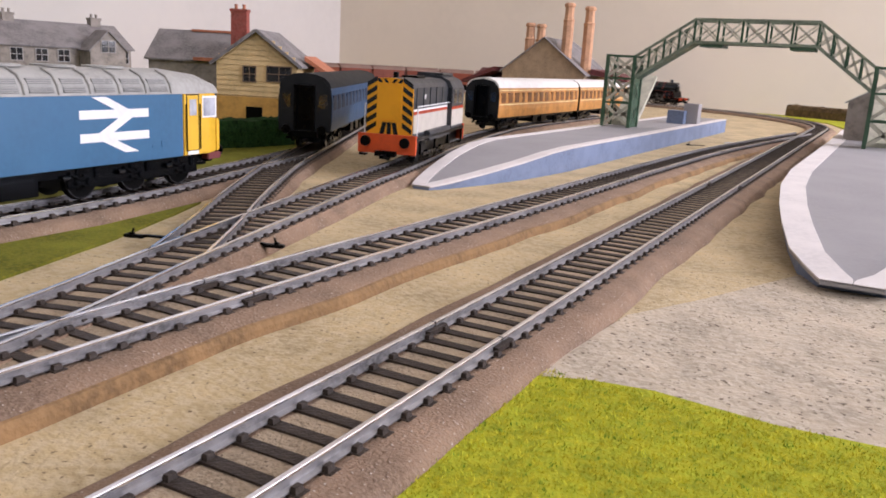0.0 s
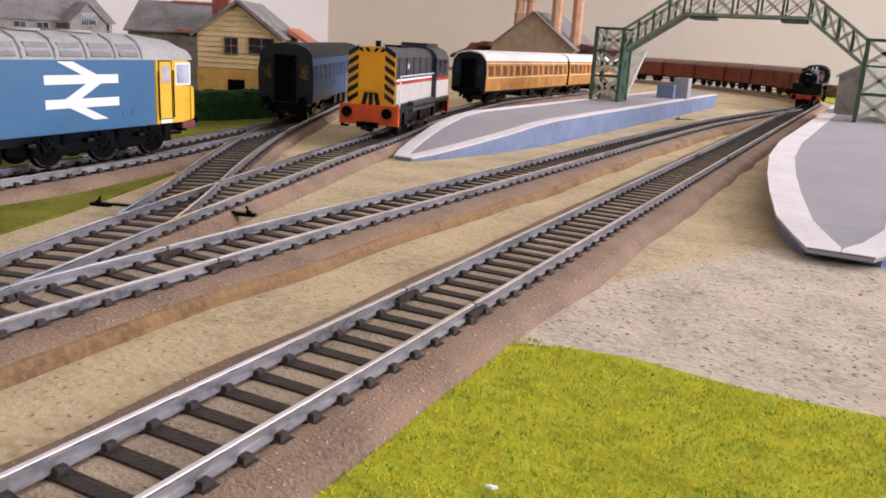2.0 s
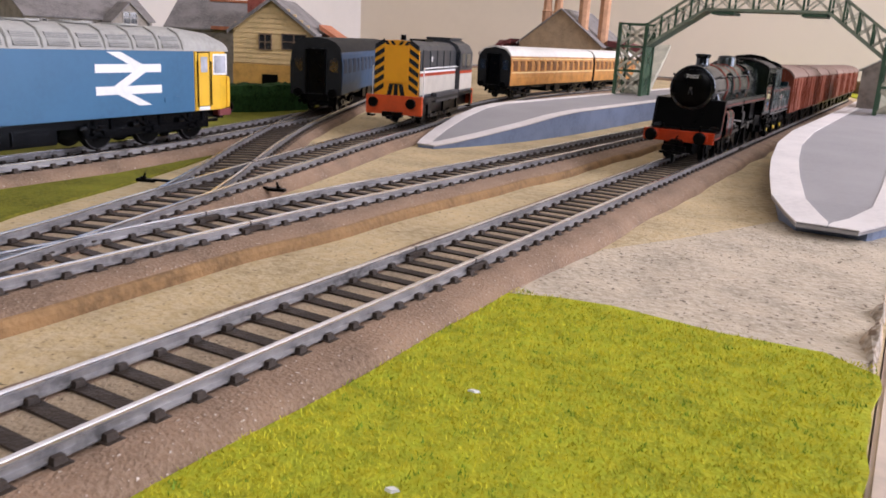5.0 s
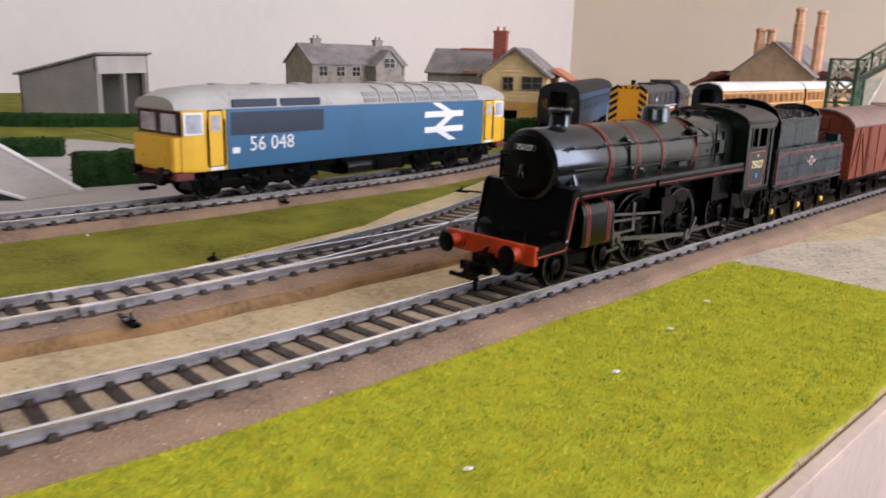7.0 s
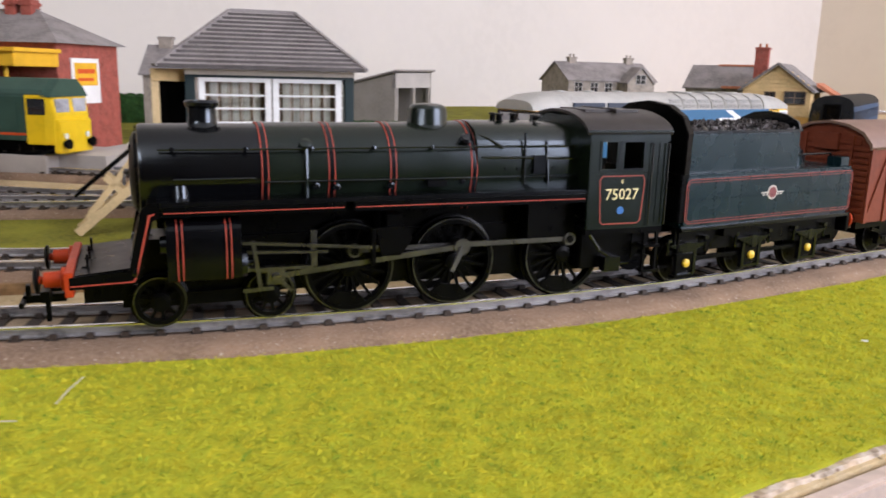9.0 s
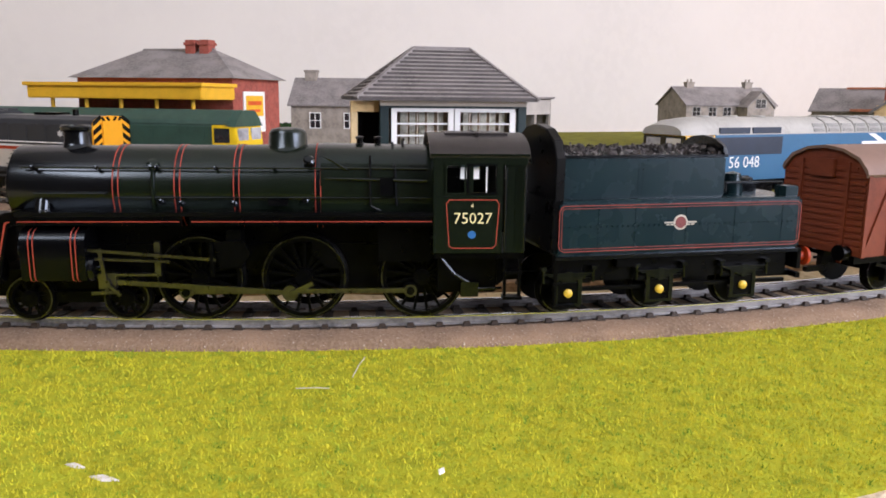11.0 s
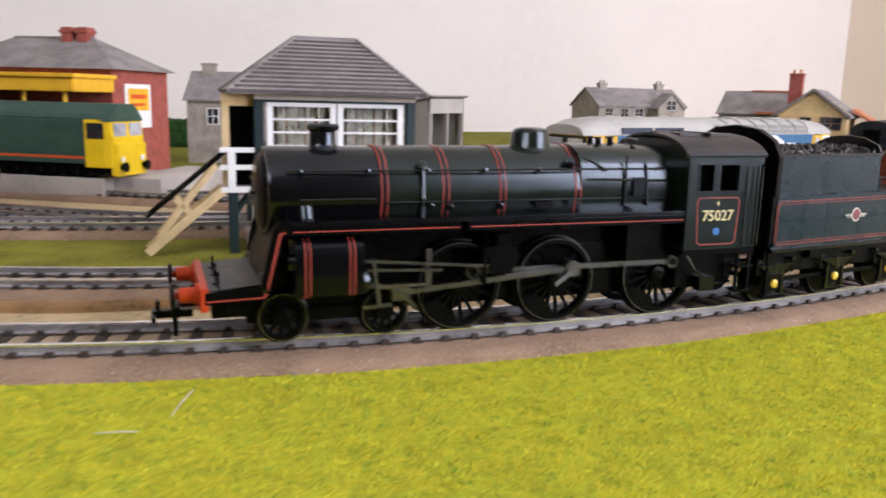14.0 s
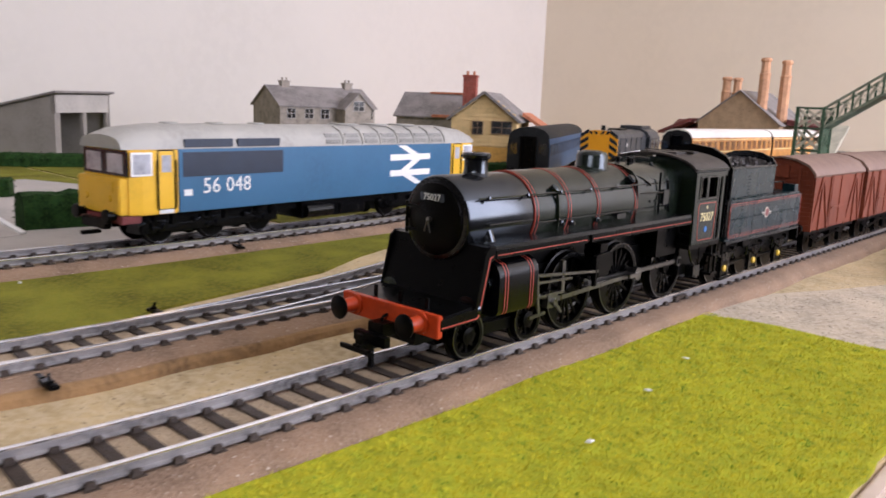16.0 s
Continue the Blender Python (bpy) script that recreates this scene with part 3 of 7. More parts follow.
# ---- the steam engine: +y is forward, z = 0 on the rail top, the middle driving axle at y = 0 ----
def ring_arc(r, z, a0, a1, n, y, rx=None):
    rx = rx or r
    return [(rx * math.cos(a0 + (a1 - a0) * i / n), y, z + r * math.sin(a0 + (a1 - a0) * i / n)) for i in range(n + 1)]


def disc_wheel(name, r, parent, at, spokes=0, width=2.6, label=""):
    s = Shape()
    w = width / 2
    s.lathe((-w, 0, 0), (1, 0, 0), [(0, r - 1.3), (0, r + 0.55), (0.5, r + 0.55), (0.7, r), (width, r), (width, r - 1.3)], 32)
    if spokes:
        s = Shape()
        outer = [(0, r + 0.6), (0.55, r + 0.6), (0.75, r), (width, r - 0.1), (width, r - 1.5), (0, r - 1.5)]
        n = 40
        rings = [[(-w + h, q * math.cos(2 * math.pi * i / n), q * math.sin(2 * math.pi * i / n)) for h, q in outer] for i in range(n)]
        s.loft(rings + [rings[0]], cap=False)
    s.k = 1
    tyre = [[(w + d, q * math.cos(2 * math.pi * i / 40), q * math.sin(2 * math.pi * i / 40)) for d, q in ((0, r - 0.1), (0.12, r - 0.12), (0.12, r - 0.5), (0, r - 0.52))] for i in range(40)]
    s.loft(tyre + [tyre[0]], cap=False)
    ob = part(name, s, [M_MATTBLACK, M_RIM], parent, label or "steel-rimmed wheel", smooth=True, at=at)
    s = Shape()
    if spokes:
        for i in range(spokes):
            a = 2 * math.pi * i / spokes
            s.bar((0, 1.5 * math.cos(a), 1.5 * math.sin(a)), (0, (r - 1.2) * math.cos(a), (r - 1.2) * math.sin(a)), 0.75, 0.75)
        s.lathe((-w, 0, 0), (1, 0, 0), [(0, 0.5), (0.1, 2.3), (width + 0.3, 2.3), (width + 0.5, 1.2)], 18)
        part("spokes", s, M_MATTBLACK, ob, "thin black wheel spokes")
    else:
        s.lathe((-w + 0.4, 0, 0), (1, 0, 0), [(0, 0.5), (0.1, r - 1.1), (width - 1.0, r - 1.2), (width - 0.9, 1.6), (width - 0.2, 1.4), (width - 0.1, 0.3)], 24)
        part("hub", s, M_MATTBLACK, ob, smooth=True)
    return ob


DR = 11.35
CRANK = 4.7
DRIVERS = (27.5, 0.0, -32.0)


def steam_engine():
    root = holder("steam_locomotive", "dark green lined 4-6-0 steam engine with black smokebox", "locomotive")
    P = lambda n, s, m, l="", **k: part(n, s, m, root, l, **k)
    # frames and running plate
    s = Shape().box(-6.6, 6.6, -42, 75, 6, 20).box(-6.6, 6.6, 75, 88, 6, 13.2).box(-5.5, 5.5, -36, 60, 14, 27).box(-12, 12, -34, -20, 16, 28)
    P("main_frame", s, M_MATTBLACK)
    P("running_plate", Shape().box(-16.8, 16.8, -34.5, 71.8, 28.9, 30.0), M_BLACK, bevel=0.15)
    for sx in (-1, 1):
        x0, x1 = min(sx * 15.9, sx * 16.8), max(sx * 15.9, sx * 16.8)
        for y0, y1 in ((-34.5, 28), (30, 71)):
            P("valance", Shape().box(x0, x1, y0, y1, 26.7, 28.9), M_MATTBLACK)
            P("lining", Shape().box(sx * 16.84, sx * 16.9, y0 + 0.5, y1 - 0.5, 27.5, 27.75), M_LINING, "orange-red lining on the running plate")
        # the plate drops steeply to the front platform
        P("front_side_plate", Shape().prism([(71.2, 30), (73.4, 30), (75, 28.6), (78, 15.4), (90, 14.6), (90, 11.9), (76.6, 12.4), (75.6, 14), (72.8, 26), (71.2, 26.7)], "x", sx * 16.0, sx * 16.8), M_MATTBLACK, bevel=0.1)
        P("lining", Shape().prism([(72.2, 27.75), (73.6, 27.4), (76.8, 14), (77.4, 13.1), (89.8, 12.8), (89.8, 12.5), (77.2, 12.8), (76.5, 13.6), (73.2, 27), (72.2, 27.5)], "x", sx * 16.84, sx * 16.9), M_LINING, "orange-red lining on the front plate")
    row = lambda y, z: [(-16, y, z), (16, y, z), (16, y, z + 0.7), (-16, y, z + 0.7)]
    P("front_apron", Shape().loft([row(71.6, 29.2), row(73.6, 29.0), row(77.6, 15.2), row(90, 14.0)]), M_MATTBLACK, "black steep front apron")
    for x in (-9, 0, 9):
        P("lamp_bracket", Shape().box(x - 0.5, x + 0.5, 86.4, 86.9, 14.4, 18.0).box(x - 0.5, x + 0.5, 86.9, 87.8, 14.4, 15.2), M_MATTBLACK)
    # buffer beam
    P("buffer_beam", Shape().box(-16.6, 16.6, 89.2, 91, 10.2, 15.6), M_REDBEAM, "bright red front buffer beam", bevel=0.2)
    for x in (-11.4, 11.4):
        b = P("buffer", Shape().lathe((x, 90.9, 13.2), (0, 1, 0), [(0, 2.6), (0.8, 2.6), (1.0, 1.9), (4.4, 1.7), (4.5, 0.9), (5.4, 0.9)], 18), M_REDBEAM, "red buffer housing", smooth=True)
        part("buffer_head", Shape().lathe((x, 96.2, 13.2), (0, 1, 0), [(0, 0.9), (0.1, 2.9), (0.6, 3.0), (1.0, 2.3), (1.1, 0.3)], 20), M_MATTBLACK, b, "black buffer head", smooth=True)
    s = Shape().box(-2.6, 2.6, 88, 95, 8.2, 11.4).box(-5.5, 5.5, 95, 97, 6.4, 9.0).box(-1.2, 1.2, 92, 101, 5.4, 7.2)
    s.box(-5.4, 5.4, 100.4, 101.4, 5.4, 6.6).box(-1.0, 1.0, 99.4, 100.4, 7.0, 9.6).box(-0.6, 0.6, 95.5, 96.6, 0.6, 5.6).tube([(0, 91, 12.8), (0, 92.6, 12.4), (0, 93, 10.4)], 0.45)
    P("coupling", s, M_MATTBLACK, "black tension-lock coupling hook", bevel=0.15)
    # bogie
    P("bogie_frame", Shape().box(-5.5, 5.5, 44, 80, 4, 9).box(-8.4, -7.2, 45, 78, 4.5, 7.5).box(7.2, 8.4, 45, 78, 4.5, 7.5).cyl((0, 61, 8), (0, 61, 13), 3, 12), M_MATTBLACK)
    # boiler and its mountings sit on an axis 34.9 high
    def seat(s):
        s.v = [(x * 0.95, y, 34.9 + (z - 37) * 0.95) for x, y, z in s.v]
        return s
    def lowered(s):
        s.v = [(x, y, z if z < 34 else 34 + (z - 34) * 0.88) for x, y, z in s.v]
        return s
    C = lambda n, s, m, l="", **k: part(n, lowered(s), m, root, l, **k)
    cpart = lambda n, s, m, p, l="", **k: part(n, lowered(s), m, p, l, **k)
    B = lambda n, s, m, l="", **k: part(n, seat(s), m, root, l, **k)
    bpart = lambda n, s, m, p, l="", **k: part(n, seat(s), m, p, l, **k)
    # boiler: smokebox, barrel, firebox
    s = Shape().lathe((0, 75.2, 37), (0, -1, 0), [(0, 10.6), (0.3, 11.3), (1.0, 11.6), (26.8, 11.6), (26.8, 11.0)], 48)
    s.prism([(-8, 26), (8, 26), (6, 30), (-6, 30)], "y", 56, 72)
    B("smokebox", s, M_BLACK, "black smokebox", smooth=True)
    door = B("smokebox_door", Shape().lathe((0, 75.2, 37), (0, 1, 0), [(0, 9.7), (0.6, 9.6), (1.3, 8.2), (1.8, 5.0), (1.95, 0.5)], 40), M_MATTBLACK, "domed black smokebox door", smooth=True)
    bpart("door_hinge", Shape().box(2.5, 9.5, 76.2, 77.0, 39.5, 40.3).box(2.5, 9.5, 76.2, 77.0, 33.2, 34.0).cyl((9.5, 76.4, 32.4), (9.5, 76.4, 41), 0.45, 8), M_MATTBLACK, door)
    bpart("door_handle", Shape().cyl((0, 76.8, 37), (0, 78.2, 37), 0.7, 10).bar((0, 78, 37), (-1.2, 78.2, 33.8), 0.4, 0.4).bar((0, 78.2, 37), (0.8, 78.4, 33.9), 0.4, 0.4), M_STEEL, door)
    s = Shape()
    for i in range(36):
        a = 2 * math.pi * i / 36
        s.box(10.9 * math.cos(a) - 0.16, 10.9 * math.cos(a) + 0.16, 75.3, 75.6, 37 + 10.9 * math.sin(a) - 0.16, 37 + 10.9 * math.sin(a) + 0.16)
    bpart("rivets", s, M_MATTBLACK, door)
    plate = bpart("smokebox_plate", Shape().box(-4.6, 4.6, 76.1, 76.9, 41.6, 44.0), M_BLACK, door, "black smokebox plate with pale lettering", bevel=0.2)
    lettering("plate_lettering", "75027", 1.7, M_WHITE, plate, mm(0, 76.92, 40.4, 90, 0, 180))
    s = Shape().lathe((0, 48.4, 37), (0, -1, 0), [(0, 11.5), (0, 11.9), (30, 11.95), (53.4, 12.5), (53.4, 12.0)], 48)
    B("boiler", s, M_GREEN, "dark green boiler barrel", smooth=True)
    half = [(-11.4, 28), (-12.4, 34), (-12.6, 40), (-12.0, 44.6), (-9.8, 47.6), (-5, 49.4), (0, 49.8), (5, 49.4), (9.8, 47.6), (12.0, 44.6), (12.6, 40), (12.4, 34), (11.4, 28)]
    B("firebox", Shape().loft([[(x, -5, z) for x, z in half], [(x, -35, z - 0.4) for x, z in half]]), M_GREEN, "dark green firebox", smooth=True)
    for y, r in ((47.6, 11.95), (32, 11.98), (16.8, 12.12), (-4.4, 12.55)):
        for o in (-0.7, 0.7):
            B("boiler_band", Shape().lathe((0, y + o + 0.22, 37), (0, -1, 0), [(0, r - 0.1), (0, r + 0.1), (0.26, r + 0.1), (0.26, r - 0.1)], 48), M_LINING, "thin orange boiler band", smooth=True)
        B("boiler_band", Shape().lathe((0, y + 0.5, 37), (0, -1, 0), [(0, r - 0.1), (0, r + 0.06), (1.0, r + 0.06), (1.0, r - 0.1)], 48), M_BLACK, "black boiler band", smooth=True)
    # mountings
    B("chimney", Shape().lathe((0, 60.5, 47.3), (0, 0, 1), [(0, 4.9), (0.5, 4.4), (1.2, 3.6), (2.2, 3.25), (5.0, 3.2), (5.6, 3.9), (6.4, 4.0), (6.9, 3.6), (6.9, 2.6), (4.0, 2.4)], 28), M_BLACK, "flared black chimney", smooth=True)
    B("dome", Shape().lathe((0, 4.5, 47.0), (0, 0, 1), [(0, 6.6), (1.0, 5.9), (1.7, 5.3), (5.4, 5.1), (6.5, 4.4), (7.0, 2.8), (7.1, 0.3)], 30), M_GREEN, "rounded green dome", smooth=True)
    for x, y in ((-2.2, -15), (2.2, -15), (0, -20)):
        B("safety_valve", Shape().lathe((x, y, 49), (0, 0, 1), [(0, 1.2), (0.6, 1.2), (0.8, 0.8), (2.0, 0.8), (2.2, 1.2), (2.6, 1.0), (2.7, 0.2)], 12), M_MATTBLACK, smooth=True)
    B("whistle", Shape().tube([(3, -27, 49), (3, -27, 51), (-3, -27, 51)], 0.4), M_STEEL)
    for sx in (-1, 1):
        B("handrail", Shape().tube([(sx * 11.0, 71, 43.2), (sx * 11.6, 40, 43.2), (sx * 12.1, 10, 43.4), (sx * 12.6, -33, 43.4)], 0.28), M_BLACK, "thin boiler handrail")
        for y in (68, 52, 37, 22, 7, -12, -28):
            B("handrail_knob", Shape().lathe((sx * 10.4, y, 43.0), (sx, 0, 0.2), [(0, 0.4), (1.0, 0.35), (1.2, 0.6), (1.9, 0.6), (2.0, 0.1)], 8), M_BLACK)
        s = Shape().tube([(sx * 12.3, 68, 36.2), (sx * 12.2, 50, 36.2)], 0.32).tube([(sx * 12.3, 48, 35.2), (sx * 12.9, -34, 35.2)], 0.25)
        s.tube([(sx * 12.2, -6, 40.5), (sx * 13.0, -12, 40.5), (sx * 13.1, -33, 40.0)], 0.4).tube([(sx * 12.9, -18, 47), (sx * 13.1, -18, 33), (sx * 13.1, -22, 31)], 0.35)
        s.tube([(sx * 5, -24, 49.6), (sx * 12.4, -24.5, 44), (sx * 13.1, -25, 33)], 0.4).box(sx * 12.4, sx * 13.5, -24, -20.5, 36, 41)
        s.tube([(sx * 10, -5, 46.6), (sx * 11.4, -8, 45.5), (sx * 12.8, -12, 43)], 0.4)
        B("pipework", s, M_BLACK, "thin black boiler pipes")
        B("steam_pipe", Shape().cyl((sx * 9.6, 66.5, 34), (sx * 13.2, 66.5, 25.8), 2.1, 16), M_BLACK, smooth=True)
        s = Shape()
        for y, z in ((36, 34), (31, 33.6), (17.5, 33.6), (-1, 34.4)):
            s.lathe((sx * 11.2, y, z), (sx, 0, 0), [(0, 0.9), (1.2, 0.9), (1.4, 0.5), (2.0, 0.5)], 8)
        s.box(sx * 12.3, sx * 13.6, 3.5, 8.5, 33.2, 34.8)
        for k in range(5):
            s.cyl((sx * 12.4, -13 - 3.4 * k, 37.4), (sx * 12.95, -13 - 3.4 * k, 37.4), 0.4, 6)
        B("boiler_fittings", s, M_BLACK)
        s = Shape().lathe((sx * 10.0, 38.2, 43.5), (sx * 0.7, 0, 0.7), [(0, 1.7), (1.6, 1.5), (2.0, 0.5)], 10).tube([(sx * 11.5, 38.2, 43.2), (sx * 12.3, 38.2, 36), (sx * 11.6, 38.2, 28)], 0.5)
        B("top_feed", s, M_GREEN, smooth=True)
        s = Shape().lathe((sx * 10.3, -2, 44.5), (sx * 0.75, 0, 0.66), [(0, 1.6), (1.6, 1.6), (2.2, 1.0)], 10)
        B("clack_valve", s, M_BLACK, smooth=True)
        # cylinders and slide bars
        sec = [(sx * 8, 12.2), (sx * 15.2, 11.8), (sx * 16.9, 12.4), (sx * 17.5, 13.6), (sx * 17.6, 17.2), (sx * 17.6, 21.6), (sx * 17.3, 23.4), (sx * 16.2, 25.0), (sx * 14.0, 25.8), (sx * 8, 25.9)]
        c = P("cylinder_block", Shape().loft([[(x, 70.2, z) for x, z in sec], [(x, 54.2, z) for x, z in sec]]), M_CASING, "black cylinder casing", smooth=True)
        for y in (67.4, 57.0):
            ln = [(x + (0.08 * sx if abs(x) > 9 else 0), z) for x, z in sec[1:9]]
            for o in (-0.55, 0.55):
                st = Shape().loft([[(x, y + o - 0.13, z), (x, y + o + 0.13, z), (x + 0.06 * sx, y + o + 0.13, z), (x + 0.06 * sx, y + o - 0.13, z)] for x, z in ln])
                part("lining", st, M_LINING, c, "orange line on the cylinder")
        part("cylinder_cover", Shape().lathe((sx * 13.5, 54.1, 15), (0, -1, 0), [(0, 3.6), (1.2, 3.4), (1.4, 1.0), (3.2, 0.9)], 18).lathe((sx * 13.5, 70.1, 20), (0, 1, 0), [(0, 2.2), (1.4, 2.0), (1.5, 0.4)], 14).lathe((sx * 13.5, 76.4, 14.6), (0, 1, 0), [(0, 3.6), (1.2, 3.3), (1.4, 0.4)], 18).lathe((sx * 13.5, 58.4, 20), (0, -1, 0), [(0, 2.2), (2.4, 1.9), (2.5, 0.5), (5, 0.5)], 14), M_BLACK, c, smooth=True)
        P("slide_bar", Shape().box(sx * 12.8, sx * 14.4, 36.5, 57.5, 12.9, 13.6).box(sx * 12.9, sx * 14.2, 36.5, 38, 13.6, 22), M_STEEL, "steel slide bar")
        P("valve_rod", Shape().bar((sx * 15.4, 56, 20.2), (sx * 15.6, 22, 17.4), 0.6, 0.75).bar((sx * 14.6, 53, 17.6), (sx * 14.6, 34, 16.8), 0.7, 0.7).bar((sx * 15.2, 51.5, 20.4), (sx * 15.2, 50, 9.2), 0.6, 0.9).bar((sx * 15.2, 54, 8.6), (sx * 15.2, 47, 9.0), 0.6, 0.9), M_STEEL, "grey valve gear rods")
        P("gear_bracket", Shape().box(sx * 9, sx * 14.6, 15.5, 19.5, 14.8, 25).prism([(22.5, 22), (15, 22.5), (13, 19), (15.5, 15.5), (21, 15)], "x", sx * 14.4, sx * 15.4).box(sx * 14.6, sx * 16, 22.5, 23.6, 13, 22), M_MATTBLACK, bevel=0.15)
        # cab sides, with two windows and the open doorway
        cab = C("cab_side", Shape().box(sx * 16.4, sx * 17.2, -52.6, -34.4, 19.2, 35.4), M_GREEN, "green lined cab side below the windows", bevel=0.12)
        for y0, y1 in ((-37.8, -34.4), (-44.8, -43.5), (-52.6, -50.7)):
            cpart("window_pillar", Shape().box(sx * 16.4, sx * 17.2, y0, y1, 35.4, 43.6), M_GREEN, cab)
        cpart("cantrail", Shape().box(sx * 16.4, sx * 17.2, -58.9, -34.4, 43.6, 46.6), M_GREEN, cab)
        cpart("window_frame", Shape().box(sx * 17.2, sx * 17.5, -43.7, -43.0, 35, 44).box(sx * 17.2, sx * 17.5, -51.0, -50.6, 35, 44).box(sx * 17.2, sx * 17.5, -51.0, -43.0, 43.4, 44).box(sx * 17.2, sx * 17.5, -51.0, -43.0, 35, 35.6), M_BLACK, cab)
        cpart("window_frame", Shape().box(sx * 17.2, sx * 17.45, -37.9, -37.4, 35, 44).box(sx * 17.2, sx * 17.45, -42.9, -42.4, 35, 44).box(sx * 17.2, sx * 17.45, -42.4, -37.9, 43.5, 44).box(sx * 17.2, sx * 17.45, -42.4, -37.9, 35, 35.5), M_GREEN, cab)
        cpart("pane", Shape().box(sx * 16.6, sx * 16.8, -43.5, -37.8, 35.4, 43.6), M_GLASS, cab, "clear cab window pane")
        fr = [(-38.6, 21.2), (-39.5, 20.6), (-50.1, 20.6), (-51.0, 21.4), (-51.7, 32.2), (-51.0, 33.4), (-38.6, 33.4), (-37.8, 32.4)]
        ln = Shape()
        for a, b in zip(fr, fr[1:] + fr[:1]):
            ln.bar((sx * 17.24, a[0], a[1]), (sx * 17.24, b[0], b[1]), 0.1, 0.26)
        cpart("lining", ln, M_LINING, cab, "orange lining panel on the cab side")
        lettering("running_number", "75027", 3.0, M_CREAM, cab, mm(sx * 17.26, -44.8, 28.4, 90, 0, 90 * sx), 0.98)
        lettering("power_class", "4", 1.2, M_CREAM, cab, mm(sx * 17.26, -44.6, 31.8, 90, 0, 90 * sx))
        cpart("route_disc", Shape().cyl((sx * 17.2, -44.6, 24.2), (sx * 17.32, -44.6, 24.2), 1.05, 18), M_SKYBLUE, cab, "small blue route disc")
        rv = Shape()
        for k in range(16):
            rv.cyl((sx * 17.2, -35.4 - 1.08 * k, 34.3), (sx * 17.4, -35.4 - 1.08 * k, 34.3), 0.28, 6, 0.14)
        for k in range(24):
            rv.cyl((sx * 17.15, -34.9, 20 + 1.1 * k), (sx * 17.4, -34.9, 20 + 1.1 * k), 0.28, 6, 0.14)
            if k < 14:
                rv.cyl((sx * 17.15, -52.2, 20 + 1.1 * k), (sx * 17.4, -52.2, 20 + 1.1 * k), 0.28, 6, 0.14)
        for k in range(20):
            rv.cyl((sx * 17.15, -35.4 - 1.15 * k, 45.6), (sx * 17.4, -35.4 - 1.15 * k, 45.6), 0.28, 6, 0.14)
        cpart("rivets", rv, M_GREEN, cab)
        C("cab_handrail", Shape().tube([(sx * 17.5, -53.4, 20), (sx * 17.5, -53.4, 43)], 0.3).tube([(sx * 17.5, -58.5, 20), (sx * 17.5, -58.5, 43)], 0.3), M_BLACK)
        C("cab_door", Shape().box(sx * 16.0, sx * 16.6, -58.7, -53.2, 19.2, 43.6).box(sx * 16.6, sx * 16.8, -56.4, -55.9, 20, 43), M_GREEN, "dark green cab door", bevel=0.1)
        C("cab_step", Shape().box(sx * 13.5, sx * 17, -58.5, -53.3, 6.4, 7.2).box(sx * 13.5, sx * 17, -58.5, -53.3, 13.4, 14.2).box(sx * 15.6, sx * 16.4, -58.2, -57.4, 6.4, 19).box(sx * 15.6, sx * 16.4, -54.2, -53.4, 6.4, 19), M_MATTBLACK)
        C("injector", Shape().tube([(sx * 15.5, -36.5, 18), (sx * 15, -40.5, 13), (sx * 15, -46.9, 9), (sx * 14, -53.3, 9)], 0.45).box(sx * 12.5, sx * 15.5, -46.9, -42.1, 7, 11), M_BLACK)
    roof = ring_arc(17.8, 43.4, radians(12), radians(168), 14, -33.6, 17.8)
    roof = [(x, y, 46.4 + (z - 47.0) * 0.42) for x, y, z in roof]
    low = [(x * 0.985, y, z - 0.8) for x, y, z in reversed(roof)]
    C("cab_roof", Shape().loft([[(x, -33.4, z) for x, _, z in roof + low], [(x, -59.7, z) for x, _, z in roof + low]]), M_CABROOF, "dull black curved cab roof", smooth=True)
    C("roof_hatch", Shape().box(-7, 7, -55, -38, 51.4, 52.5).box(-9.5, 9.5, -46.9, -46.3, 51.6, 52.8), M_CABROOF, "flat roof hatch", bevel=0.15)
    for sx in (-1, 1):
        C("rain_strip", Shape().box(min(sx * 16.9, sx * 17.6), max(sx * 16.9, sx * 17.6), -59.5, -33.6, 46.3, 46.9), M_GREEN, bevel=0.1)
    C("cab_front", Shape().prism([(-16.4, 26), (16.4, 26), (16.4, 46.4), (9, 50.5), (-9, 50.5), (-16.4, 46.4)], "y", -35.0, -34.4), M_GREEN)
    C("drag_box", Shape().box(-12.4, 12.4, -52, -36, 7.5, 18.4).prism([(-52, 18.4), (-58, 18.4), (-58, 14), (-52, 9)], "x", -12.4, 12.4), M_MATTBLACK, "black drag box under the cab", bevel=0.3)
    C("cab_floor", Shape().box(-16.4, 16.4, -58.9, -34.9, 17.6, 19.2).box(-9, 9, -42.1, -35.2, 19.2, 42), M_MATTBLACK)
    # wheels
    parts = {"driver": [], "side_rod": [], "main_rod": [], "crosshead": [], "bogie": []}
